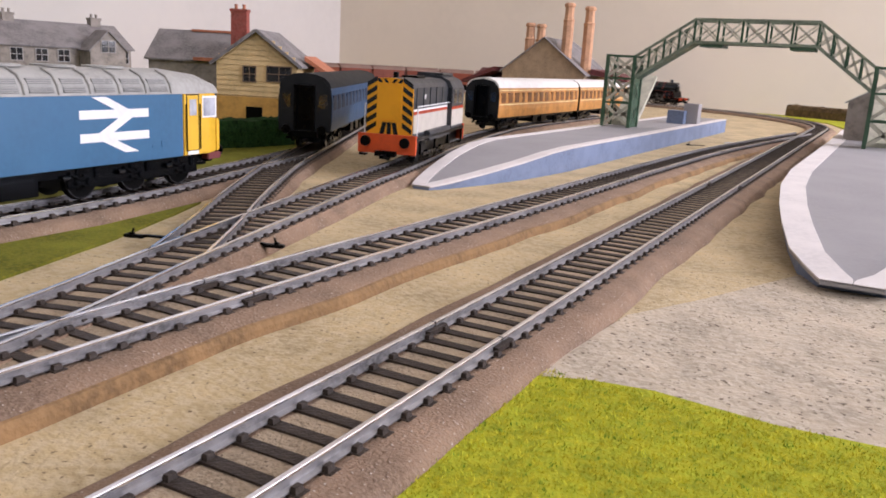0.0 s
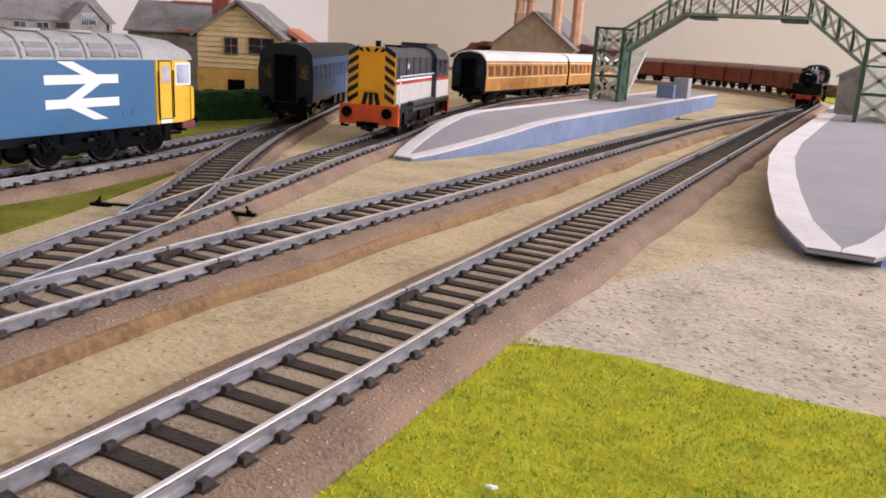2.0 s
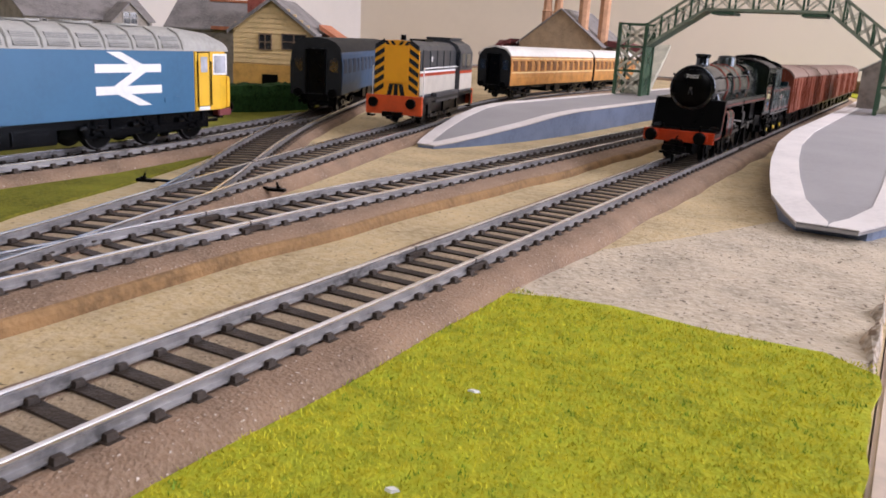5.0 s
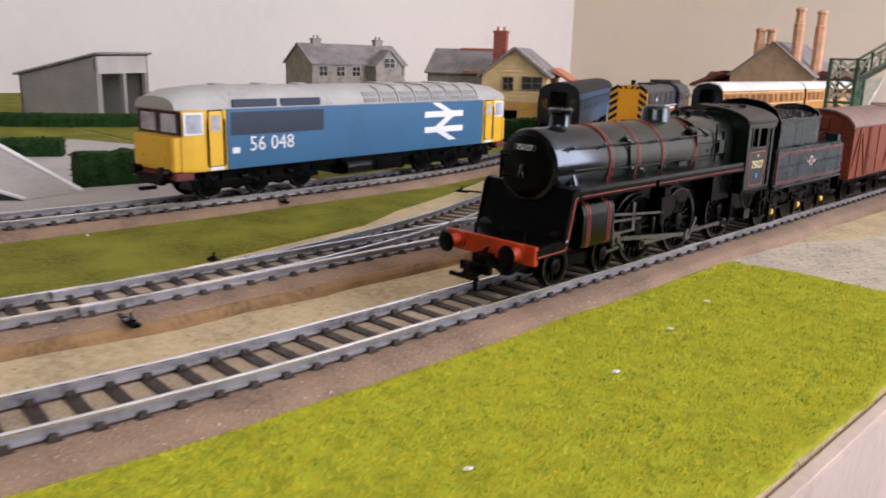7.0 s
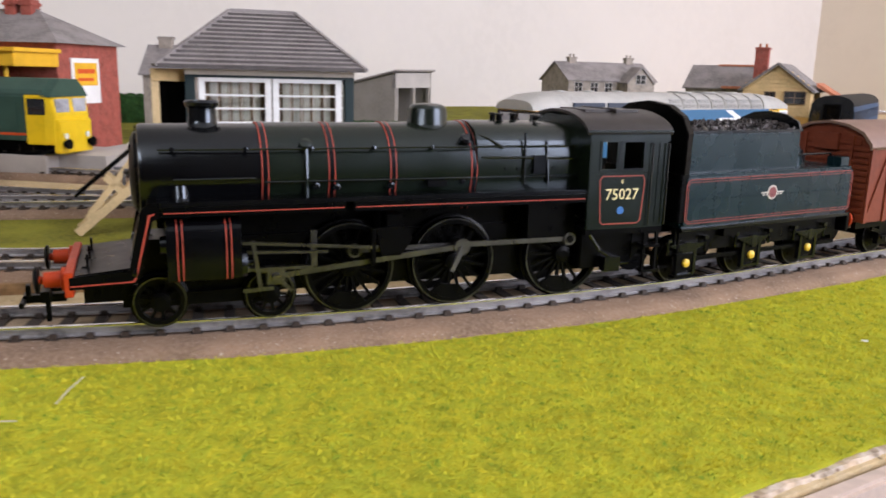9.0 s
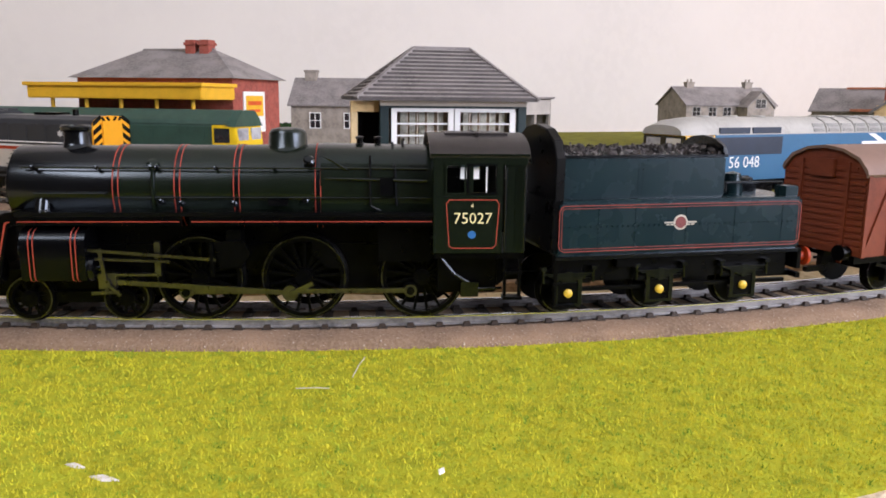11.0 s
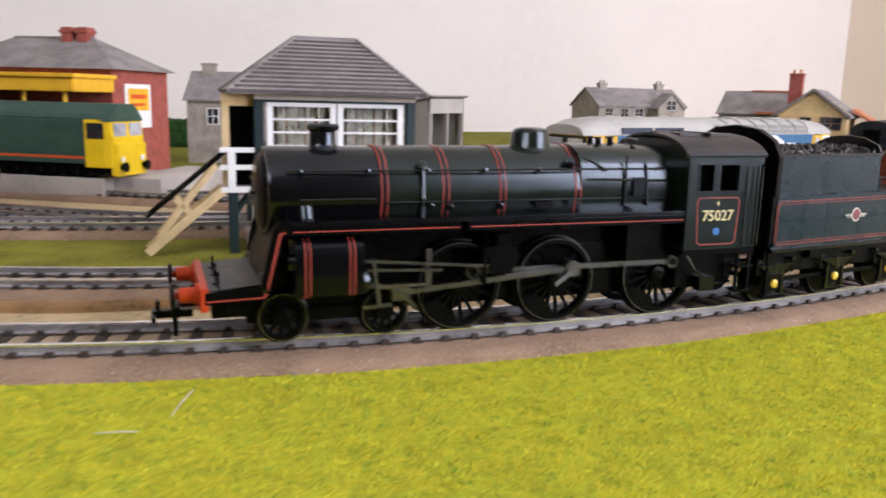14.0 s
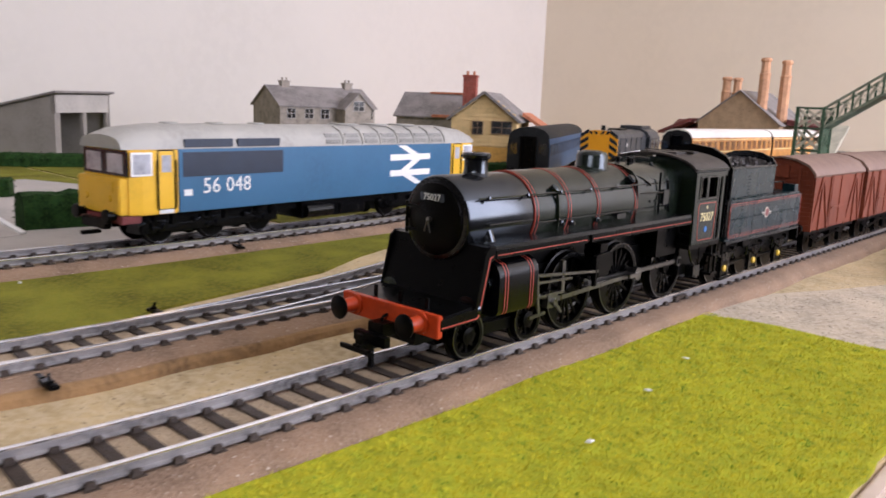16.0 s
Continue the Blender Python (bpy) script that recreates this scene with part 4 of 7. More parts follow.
    for y in DRIVERS:
        axle = part("driving_axle", Shape().cyl((-8, 0, 0), (8, 0, 0), 1.2, 10), M_MATTBLACK, root, at=mm(0, y, DR))
        for sx in (-1, 1):
            w = disc_wheel("driving_wheel", DR, axle, mm(sx * 8.6, 0, 0, 0, 0, 0 if sx > 0 else 180), 17, 2.7, "spoked driving wheel with a bright rim")
            # crank boss and balance weight, in the axle's space; the two sides stand at right angles
            a = 0.0 if sx < 0 else math.pi / 2
            cy, cz = CRANK * math.cos(a), CRANK * math.sin(a)
            w2 = Shape()
            ca, r0, r1 = a + math.pi, 6.8, DR - 1.5
            arc = [ca - 0.55 + 1.1 * i / 8 for i in range(9)]
            w2.prism([(r1 * math.cos(t), r1 * math.sin(t)) for t in arc] + [(r0 * math.cos(ca + 0.4), r0 * math.sin(ca + 0.4)), (r0 * math.cos(ca - 0.4), r0 * math.sin(ca - 0.4))], "x", sx * 8.9, sx * 9.9)
            part("balance_weight", w2, M_MATTBLACK, axle)
            part("crank_pin", Shape().cyl((sx * 9.5, cy, cz), (sx * 12.9, cy, cz), 1.1, 12).cyl((sx * 9.0, cy, cz), (sx * 10.2, cy, cz), 2.0, 14), M_MATTBLACK, axle, smooth=True)
            if y == 0.0:
                rc = Shape().bar((sx * 14.9, cy, cz), (sx * 15.2, cy * 0.2 - (2.6 if sx < 0 else 0), cz * 0.2 - 2.4), 0.7, 1.2)
                part("return_crank", rc, M_STEEL, axle)
        parts["driver"].append((axle, y))
    for sx in (-1, 1):
        s = Shape().bar((sx * 11.6, 27.5, 0), (sx * 11.6, -32, 0), 0.9, 1.25)
        for y in DRIVERS:
            s.cyl((sx * 11.0, y, 0), (sx * 12.6, y, 0), 1.75, 16)
        parts["side_rod"].append((part("coupling_rod", s, M_STEEL, root, "long grey coupling rod", at=mm(0, 0, DR)), sx))
        s = Shape().bar((sx * 13.5, 0, 0), (sx * 13.5, 47, 0), 0.9, 1.3).cyl((sx * 12.9, 0, 0), (sx * 14.6, 0, 0), 2.1, 18).cyl((sx * 13, 47, 0), (sx * 14.2, 47, 0), 1.5, 14)
        parts["main_rod"].append((part("connecting_rod", s, M_STEEL, root, "long grey connecting rod", at=mm(0, 0, DR)), sx))
        s = Shape().box(sx * 12.6, sx * 14.6, -2.2, 2.2, -1.8, 2.4).cyl((sx * 13.5, 2, 1.2), (sx * 13.5, 11, 3.2), 0.6, 8).cyl((sx * 14.2, 0, 0), (sx * 15.6, 0, 0), 1.0, 10).bar((sx * 15.3, 0, 0), (sx * 15.3, -3.4, -3.4), 0.5, 0.8)
        parts["crosshead"].append((part("crosshead", s, M_STEEL, root, "steel crosshead", at=mm(0, 47, DR)), sx))
    for y in (72.0, 47.0):
        axle = part("bogie_axle", Shape().cyl((-8, 0, 0), (8, 0, 0), 0.9, 8), M_MATTBLACK, root, at=mm(0, y, 6.0))
        for sx in (-1, 1):
            disc_wheel("bogie_wheel", 6.0, axle, mm(sx * 8.6, 0, 0, 0, 0, 0 if sx > 0 else 180), 10, 2.4)
        parts["bogie"].append((axle, y))
    return root, parts


def steam_tender():
    """Origin under the middle axle, +y forward; it spans y = +33 to -43."""
    root = holder("tender", "dark green lined six-wheel tender heaped with coal", "tender")
    P = lambda n, s, m, l="", **k: part(n, s, m, root, l, **k)
    P("tank", Shape().box(-16.4, 16.4, -44, 33, 17.2, 32.4), M_TENDER, "dark green lined water tank", bevel=0.9)
    P("bunker", Shape().prism([(33, 32.3), (33, 41), (29.5, 44), (-20, 44), (-20, 32.3)], "x", -12.6, 12.6), M_TENDER, "green coal bunker", bevel=0.5)
    P("bunker_rim", Shape().box(-12.9, -12.2, -20.2, 30, 43.8, 44.5).box(12.2, 12.9, -20.2, 30, 43.8, 44.5).prism([(-12.6, 43.8), (12.6, 43.8), (11, 46.8), (6, 48.9), (0, 49.5), (-6, 48.9), (-11, 46.8)], "y", -20.6, -19.6), M_BLACK, "black bunker rim and rear plate")
    front = [(-16.4, 32), (16.4, 32), (16.6, 44), (14, 48.6), (8, 51.6), (0, 52.6), (-8, 51.6), (-14, 48.6), (-16.6, 44)]
    P("front_screen", Shape().loft([[(x, 33.6, z) for x, z in front], [(x * 0.95, 30.5, z) for x, z in front]]).box(-16.2, 16.2, 31, 34.2, 19, 33), M_MATTBLACK, "dark tender cab screen", bevel=0.3)
    s = Shape()
    rr = random.Random(8)
    for k in range(620):
        x, y = rr.uniform(-11.4, 11.4), rr.uniform(-19.5, 28)
        z = 43.4 + 2.4 * (1 - (x / 13) ** 2) + rr.uniform(-0.5, 0.7)
        r = rr.uniform(0.45, 1.1)
        pts = [Vector((rr.gauss(0, 1), rr.gauss(0, 1), rr.gauss(0, 1))).normalized() * r for _ in range(3)]
        a, b, c = pts
        d = -(a + b + c) * 0.7
        q = [tuple(Vector((x, y, z)) + v) for v in (a, b, c, d, a * -0.6 + b * 0.5, c * 0.9 - a * 0.7)]
        s.add(q, [(0, 1, 2), (0, 2, 3), (0, 3, 1), (1, 4, 2), (2, 5, 3), (1, 3, 5), (4, 5, 2), (1, 5, 4)])
    P("coal_load", s.box(-12, 12, -19.5, 29, 41, 43.4), M_COAL, "heap of black coal lumps")
    P("filler", Shape().lathe((-4, -28, 32.3), (0, 0, 1), [(0, 3.2), (3.4, 3.2), (3.8, 2.6), (6.0, 2.4), (6.6, 0.4)], 16), M_TENDER, "round water filler", smooth=True)
    for x in (-12, 12):
        P("vent_box", Shape().box(x - 2.6, x + 2.6, -43.2, -38.8, 32.4, 35.4), M_TENDER, bevel=0.2)
        P("tank_rail", Shape().tube([(x * 0.7, -23, 33), (x * 0.7, -23, 36), (x * 0.7, -42, 36), (x * 0.7, -42, 33)], 0.35), M_BLACK, "thin black rail")
    P("valve", Shape().box(-2, 2, -38, -33, 32.4, 35).cyl((-2, -36, 36), (4, -36, 36), 0.8, 8), M_BLACK, bevel=0.2)
    for sx in (-1, 1):
        ln = Shape()
        for o, w in ((0.0, 0.2), (0.75, 0.13)):
            fr = [(-41.6, 18.6 + o), (30.4, 18.6 + o), (31.5 - o * 0.6, 19.1 + o * 0.6), (32.0 - o, 20.2), (32.0 - o, 29.6), (31.5 - o * 0.6, 30.7 - o * 0.6), (30.4, 31.2 - o), (-41.6, 31.2 - o), (-42.7 + o * 0.6, 30.7 - o * 0.6), (-43.2 + o, 29.6), (-43.2 + o, 20.2), (-42.7 + o * 0.6, 19.1 + o * 0.6)]
            for a, b in zip(fr, fr[1:] + fr[:1]):
                ln.bar((sx * 16.46, a[0], a[1]), (sx * 16.46, b[0], b[1]), 0.1, w)
        P("lining", ln, M_LINING, "thin red lining panel on the tank")
        rv = Shape()
        for k in range(46):
            rv.cyl((sx * 16.3, -40.5 + 1.58 * k, 25.4), (sx * 16.72, -40.5 + 1.58 * k, 25.4), 0.34, 6, 0.16)
        for y in (-37, -21.5, -6, 9.5, 20.5):
            for k in range(9):
                rv.cyl((sx * 16.3, y, 19.6 + 1.3 * k), (sx * 16.72, y, 19.6 + 1.3 * k), 0.34, 6, 0.16)
        for k in range(7):
            rv.cyl((sx * 12.4, 6, 34 + 1.3 * k), (sx * 12.85, 6, 34 + 1.3 * k), 0.32, 6, 0.16).cyl((sx * 12.4, 7.4, 34 + 1.3 * k), (sx * 12.85, 7.4, 34 + 1.3 * k), 0.32, 6, 0.16)
        P("rivets", rv, M_TENDER, "rows of small tank rivets")
        e = P("emblem", Shape().cyl((sx * 16.3, -4.3, 26), (sx * 16.6, -4.3, 26), 2.15, 24), M_BEIGE, "round heraldic emblem with wings")
        part("emblem_centre", Shape().cyl((sx * 16.5, -4.3, 26), (sx * 16.68, -4.3, 26), 1.65, 20), M_EMBLEM, e)
        part("emblem_wing", Shape().box(sx * 16.4, sx * 16.62, -9.3, 0.7, 25.8, 26.2).box(sx * 16.4, sx * 16.62, -8.6, 0.0, 25.2, 25.55), M_BEIGE, e)
        s = Shape().box(sx * 12, sx * 13.4, -42, 32, 9.5, 17.2).box(sx * 12, sx * 13.4, -42, 32, 6.6, 7.8)
        for y in (28, 0, -27):
            s.box(sx * 12.6, sx * 14.4, y - 3.2, y + 3.2, 4, 9.6).box(sx * 13.4, sx * 14.2, y - 7, y + 7, 9.2, 10.6)
        s.box(sx * 13, sx * 15.6, 26, 33, 2.5, 3.4).box(sx * 14.6, sx * 15.4, 31.6, 32.6, 2.5, 17).box(sx * 13, sx * 15.6, 26, 33, 9, 9.8).box(sx * 13.2, sx * 15.4, 8, 14, 13.5, 17.2)
        s.tube([(sx * 14.4, 30, 16.2), (sx * 15, 14, 16.4), (sx * 14.6, 12, 13)], 0.4)
        P("tender_frame", s, M_MATTBLACK, bevel=0.15)
        for y in (28, 0, -27):
            sp = Shape()
            for k in range(5):
                sp.bar((sx * 14.6, y - 7.4 + 1.3 * k, 12.2 - 0.55 * k), (sx * 14.6, y + 7.4 - 1.3 * k, 12.2 - 0.55 * k), 1.2, 0.42)
            sp.box(sx * 14.0, sx * 15.3, y - 0.9, y + 0.9, 9.2, 12.8)
            for q in (-7.4, 7.4):
                sp.cyl((sx * 14.6, y + q, 9.6), (sx * 14.6, y + q, 13.6), 0.45, 8).box(sx * 13.2, sx * 15.2, y + q - 0.8, y + q + 0.8, 13.2, 14.2)
            P("leaf_spring", sp, M_BLACK, "black leaf spring over the axlebox")
            P("horn_guide", Shape().box(sx * 13.3, sx * 14.7, y - 4.2, y - 3.0, 3.4, 10.8).box(sx * 13.3, sx * 14.7, y + 3.0, y + 4.2, 3.4, 10.8).box(sx * 13.3, sx * 14.5, y - 4.2, y + 4.2, 2.8, 3.6), M_BLACK)
        P("tank_valance", Shape().box(sx * 15.4, sx * 16.5, -43.6, 32.6, 16.2, 17.3), M_BLACK, bevel=0.1)
        for y in (28, 0, -27):
            P("axlebox_cover", Shape().lathe((sx * 14.3, y, 6.6), (sx, 0, 0), [(0, 1.25), (0.8, 1.25), (1.1, 0.8), (1.2, 0.1)], 12), M_BRASSY, "small yellow axlebox cover", smooth=True)
    P("rear_beam", Shape().box(-16, 16, -45, -43.8, 11, 17.2), M_MATTBLACK)
    for x in (-11.4, 11.4):
        P("buffer", Shape().lathe((x, -45, 13.8), (0, -1, 0), [(0, 2), (4, 1.6), (4.1, 2.9), (5, 2.8)], 14), M_REDBEAM, "dull red buffer", smooth=True)
    P("coupling", Shape().box(-1.2, 1.2, -53, -42, 5.4, 7.2).box(-5, 5, -54, -52.5, 5.4, 7), M_MATTBLACK, "black coupling bar")
    P("drawbar", Shape().box(-1, 1, 32, 42, 8, 10), M_MATTBLACK)
    axles = []
    for y in (28, 0, -27):
        axle = part("tender_axle", Shape().cyl((-8, 0, 0), (8, 0, 0), 0.9, 8), M_MATTBLACK, root, at=mm(0, y, 6.6))
        for sx in (-1, 1):
            disc_wheel("tender_wheel", 6.6, axle, mm(sx * 8.6, 0, 0, 0, 0, 0 if sx > 0 else 180), 0, 2.4)
        axles.append((axle, y))
    return root, axles


def goods_van():
    """Origin under the middle, +y forward, 76 mm over the headstocks."""
    root = holder("goods_van", "red-brown planked goods van with a curved roof", "goods van", group="vans of the goods train")
    P = lambda n, s, m, l="", **k: part(n, s, m, root, l, **k)
    end = [(-15.6, 12.6), (15.6, 12.6), (15.6, 38.6), (12.6, 42.2), (7, 44.6), (0, 45.5), (-7, 44.6), (-12.6, 42.2), (-15.6, 38.6)]
    P("body", Shape().prism(end, "y", -37, 37), M_BAUXITE, "red-brown van body", bevel=0.25)
    arc = [(16.5, 38.2), (16.3, 39.4), (13, 43.1), (7, 45.5), (0, 46.4), (-7, 45.5), (-13, 43.1), (-16.3, 39.4), (-16.5, 38.2)]
    inn = [(x * 0.96, z - 0.9) for x, z in reversed(arc)]
    P("roof", Shape().loft([[(x, -38.2, z) for x, z in arc + inn], [(x, 38.2, z) for x, z in arc + inn]]), M_VANROOF, "dull grey-brown curved roof", smooth=True)
    for sy in (-1, 1):
        s = Shape()
        for k in range(13):
            z = 14.2 + 2.05 * k
            w = 15.4 if z < 38.5 else 12
            s.box(-w, w, sy * 37.0, sy * 37.45, z, z + 1.25)
        P("end_rib", s, M_BAUXITE, "ribbed planking on the van end")
        P("vent_hood", Shape().prism([(-4.4, 36.4), (4.4, 36.4), (4.4, 42.2), (-4.4, 42.2)], "y", sy * 37.3, sy * 38.8), M_BAUXITE, bevel=0.3)
        P("end_post", Shape().box(-9.6, -8.2, sy * 37.4, sy * 38.1, 10, 41.5).box(8.2, 9.6, sy * 37.4, sy * 38.1, 10, 41.5), M_BAUXITE)
        for x in (-11.4, 11.4):
            P("buffer", Shape().lathe((x, sy * 37.8, 13.8), (0, sy, 0), [(0, 1.9), (3, 1.5), (3.1, 2.6), (3.8, 2.5)], 12), M_MATTBLACK, smooth=True)
        P("coupling", Shape().box(-0.9, 0.9, min(sy * 34, sy * 42), max(sy * 34, sy * 42), 5.6, 7.2), M_MATTBLACK)
    for sx in (-1, 1):
        for y in (-36.4, -25.5, -13.2, 13.2, 25.5, 36.4):
            P("side_post", Shape().box(sx * 15.6, sx * 16.2, y - 0.7, y + 0.7, 12.6, 38.4), M_BAUXITE)
        for ya, yb in ((-25, -14), (25, 14), (-26, -36), (26, 36)):
            P("side_brace", Shape().bar((sx * 15.9, ya, 38), (sx * 15.9, yb, 13.4), 0.6, 1.1), M_BAUXITE)
        s = Shape().box(sx * 15.6, sx * 16.4, -12.4, -0.3, 13.4, 37.6).box(sx * 15.6, sx * 16.4, 0.3, 12.4, 13.4, 37.6)
        d = P("door", s, M_BAUXITE, "pair of plain van doors", bevel=0.15)
        part("door_bar", Shape().box(sx * 16.4, sx * 16.8, -11.5, 11.5, 22, 22.8).box(sx * 16.4, sx * 16.8, -0.6, 0.6, 15, 36), M_BAUXITE, d)
        s = Shape().box(sx * 12, sx * 13.6, -37, 37, 10.2, 12.6)
        for y in (-19.5, 19.5):
            s.box(sx * 11.4, sx * 13.2, y - 2.4, y + 2.4, 3.6, 10.4).bar((sx * 13.0, y - 7, 9.6), (sx * 13.0, y, 7.6), 0.8, 1.2).bar((sx * 13.0, y + 7, 9.6), (sx * 13.0, y, 7.6), 0.8, 1.2)
        s.bar((sx * 13.6, -10, 9), (sx * 14.4, 22, 6.2), 0.6, 0.9)
        P("solebar", s, M_MATTBLACK)
    for y in (-19.5, 19.5):
        ax = P("axle", Shape().cyl((-8, y, 6.2), (8, y, 6.2), 0.9, 8), M_MATTBLACK)
        for sx in (-1, 1):
            disc_wheel("wheel", 6.2, ax, mm(sx * 8.6, y, 6.2, 0, 0, 0 if sx > 0 else 180), 0, 2.4)
    return root


LOCO, LOCO_PARTS = steam_engine()
TENDER, TENDER_AXLES = steam_tender()
VANS = [goods_van()]
for k in range(8):
    VANS.append(copy_thing(VANS[0], Matrix()))


# ---- standing rolling stock ----
def bogie(parent, y, axles, wheel_r, half, height, label):
    """A bogie frame with its wheelsets, axle boxes and springs."""
    s = Shape()
    for sx in (-1, 1):
        s.box(sx * 11.2, sx * 12.6, y - half, y + half, wheel_r - 2.4, height).box(sx * 12.6, sx * 13.3, y - half, y + half, height - 1.2, height)
        for a in axles:
            s.box(sx * 12, sx * 13.8, y + a - 2.4, y + a + 2.4, wheel_r - 2.2, wheel_r + 2.6).cyl((sx * 13, y + a - 4.4, wheel_r + 1), (sx * 13, y + a - 4.4, height), 1.3, 8).cyl((sx * 13, y + a + 4.4, wheel_r + 1), (sx * 13, y + a + 4.4, height), 1.3, 8)
            s.cyl((sx * 13.6, y + a, wheel_r), (sx * 14.6, y + a, wheel_r), 1.5, 10)
            s.bar((sx * 13.4, y + a - 5.6, wheel_r - 0.6), (sx * 13.4, y + a + 5.6, wheel_r - 0.6), 1.0, 1.4).bar((sx * 13.6, y + a + 2.4, wheel_r + 1), (sx * 13.6, y + a + 9.0, height - 3), 0.9, 1.2).cyl((sx * 13.8, y + a + 9.2, height - 4.4), (sx * 13.8, y + a + 12.6, height - 4.4), 1.1, 10)
        s.box(sx * 12.4, sx * 13.2, y - half + 3, y + half - 3, height - 7.4, height - 5.6)
    b = part("bogie", s.box(-7, 7, y - half + 3, y + half - 3, 3.2, height), M_CASING, parent, label, bevel=0.2)
    for a in axles:
        for sx in (-1, 1):
            disc_wheel("wheel", wheel_r, b, mm(sx * 8.6, y + a, wheel_r, 0, 0, 0 if sx > 0 else 180), 0, 2.4)
    return b


def buffers(parent, y, sy, material=None):
    for x in (-11.4, 11.4):
        part("buffer", Shape().lathe((x, y, 13.6), (0, sy, 0), [(0, 1.9), (3.2, 1.5), (3.3, 3.0), (4.4, 2.8), (4.5, 0.2)], 16), material or M_MATTBLACK, parent, smooth=True)


def double_arrow(parent, sx, yc, zc, w, h):
    """The white two-arrow sign, as plain bars; +a runs towards -y * sx."""
    k = Shape()
    q = lambda a, b: (yc + a * sx, zc + b)
    for b in (4.4, -4.4):
        k.prism([q(-w / 2, b - 1.7), q(w / 2, b - 1.7), q(w / 2, b + 1.7), q(-w / 2, b + 1.7)], "x", sx * 17.52, sx * 17.6)
    for p0, p1 in (((-8, h / 2), (7, 4.4)), ((8, 4.4), (-8, -4.4)), ((-7, -4.4), (8, -h / 2))):
        k.prism([q(p0[0] - 3.6, p0[1]), q(p0[0] + 3.6, p0[1]), q(p1[0] + 3.6, p1[1]), q(p1[0] - 3.6, p1[1])], "x", sx * 17.62, sx * 17.68)
    part("double_arrow", k, M_WHITE, parent, "large white double-arrow sign")


def hood_sections(prof, ys):
    return [[(x * f, y, z0 + (z - z0) * g) for x, z in prof] for y, f, g, z0 in ys]


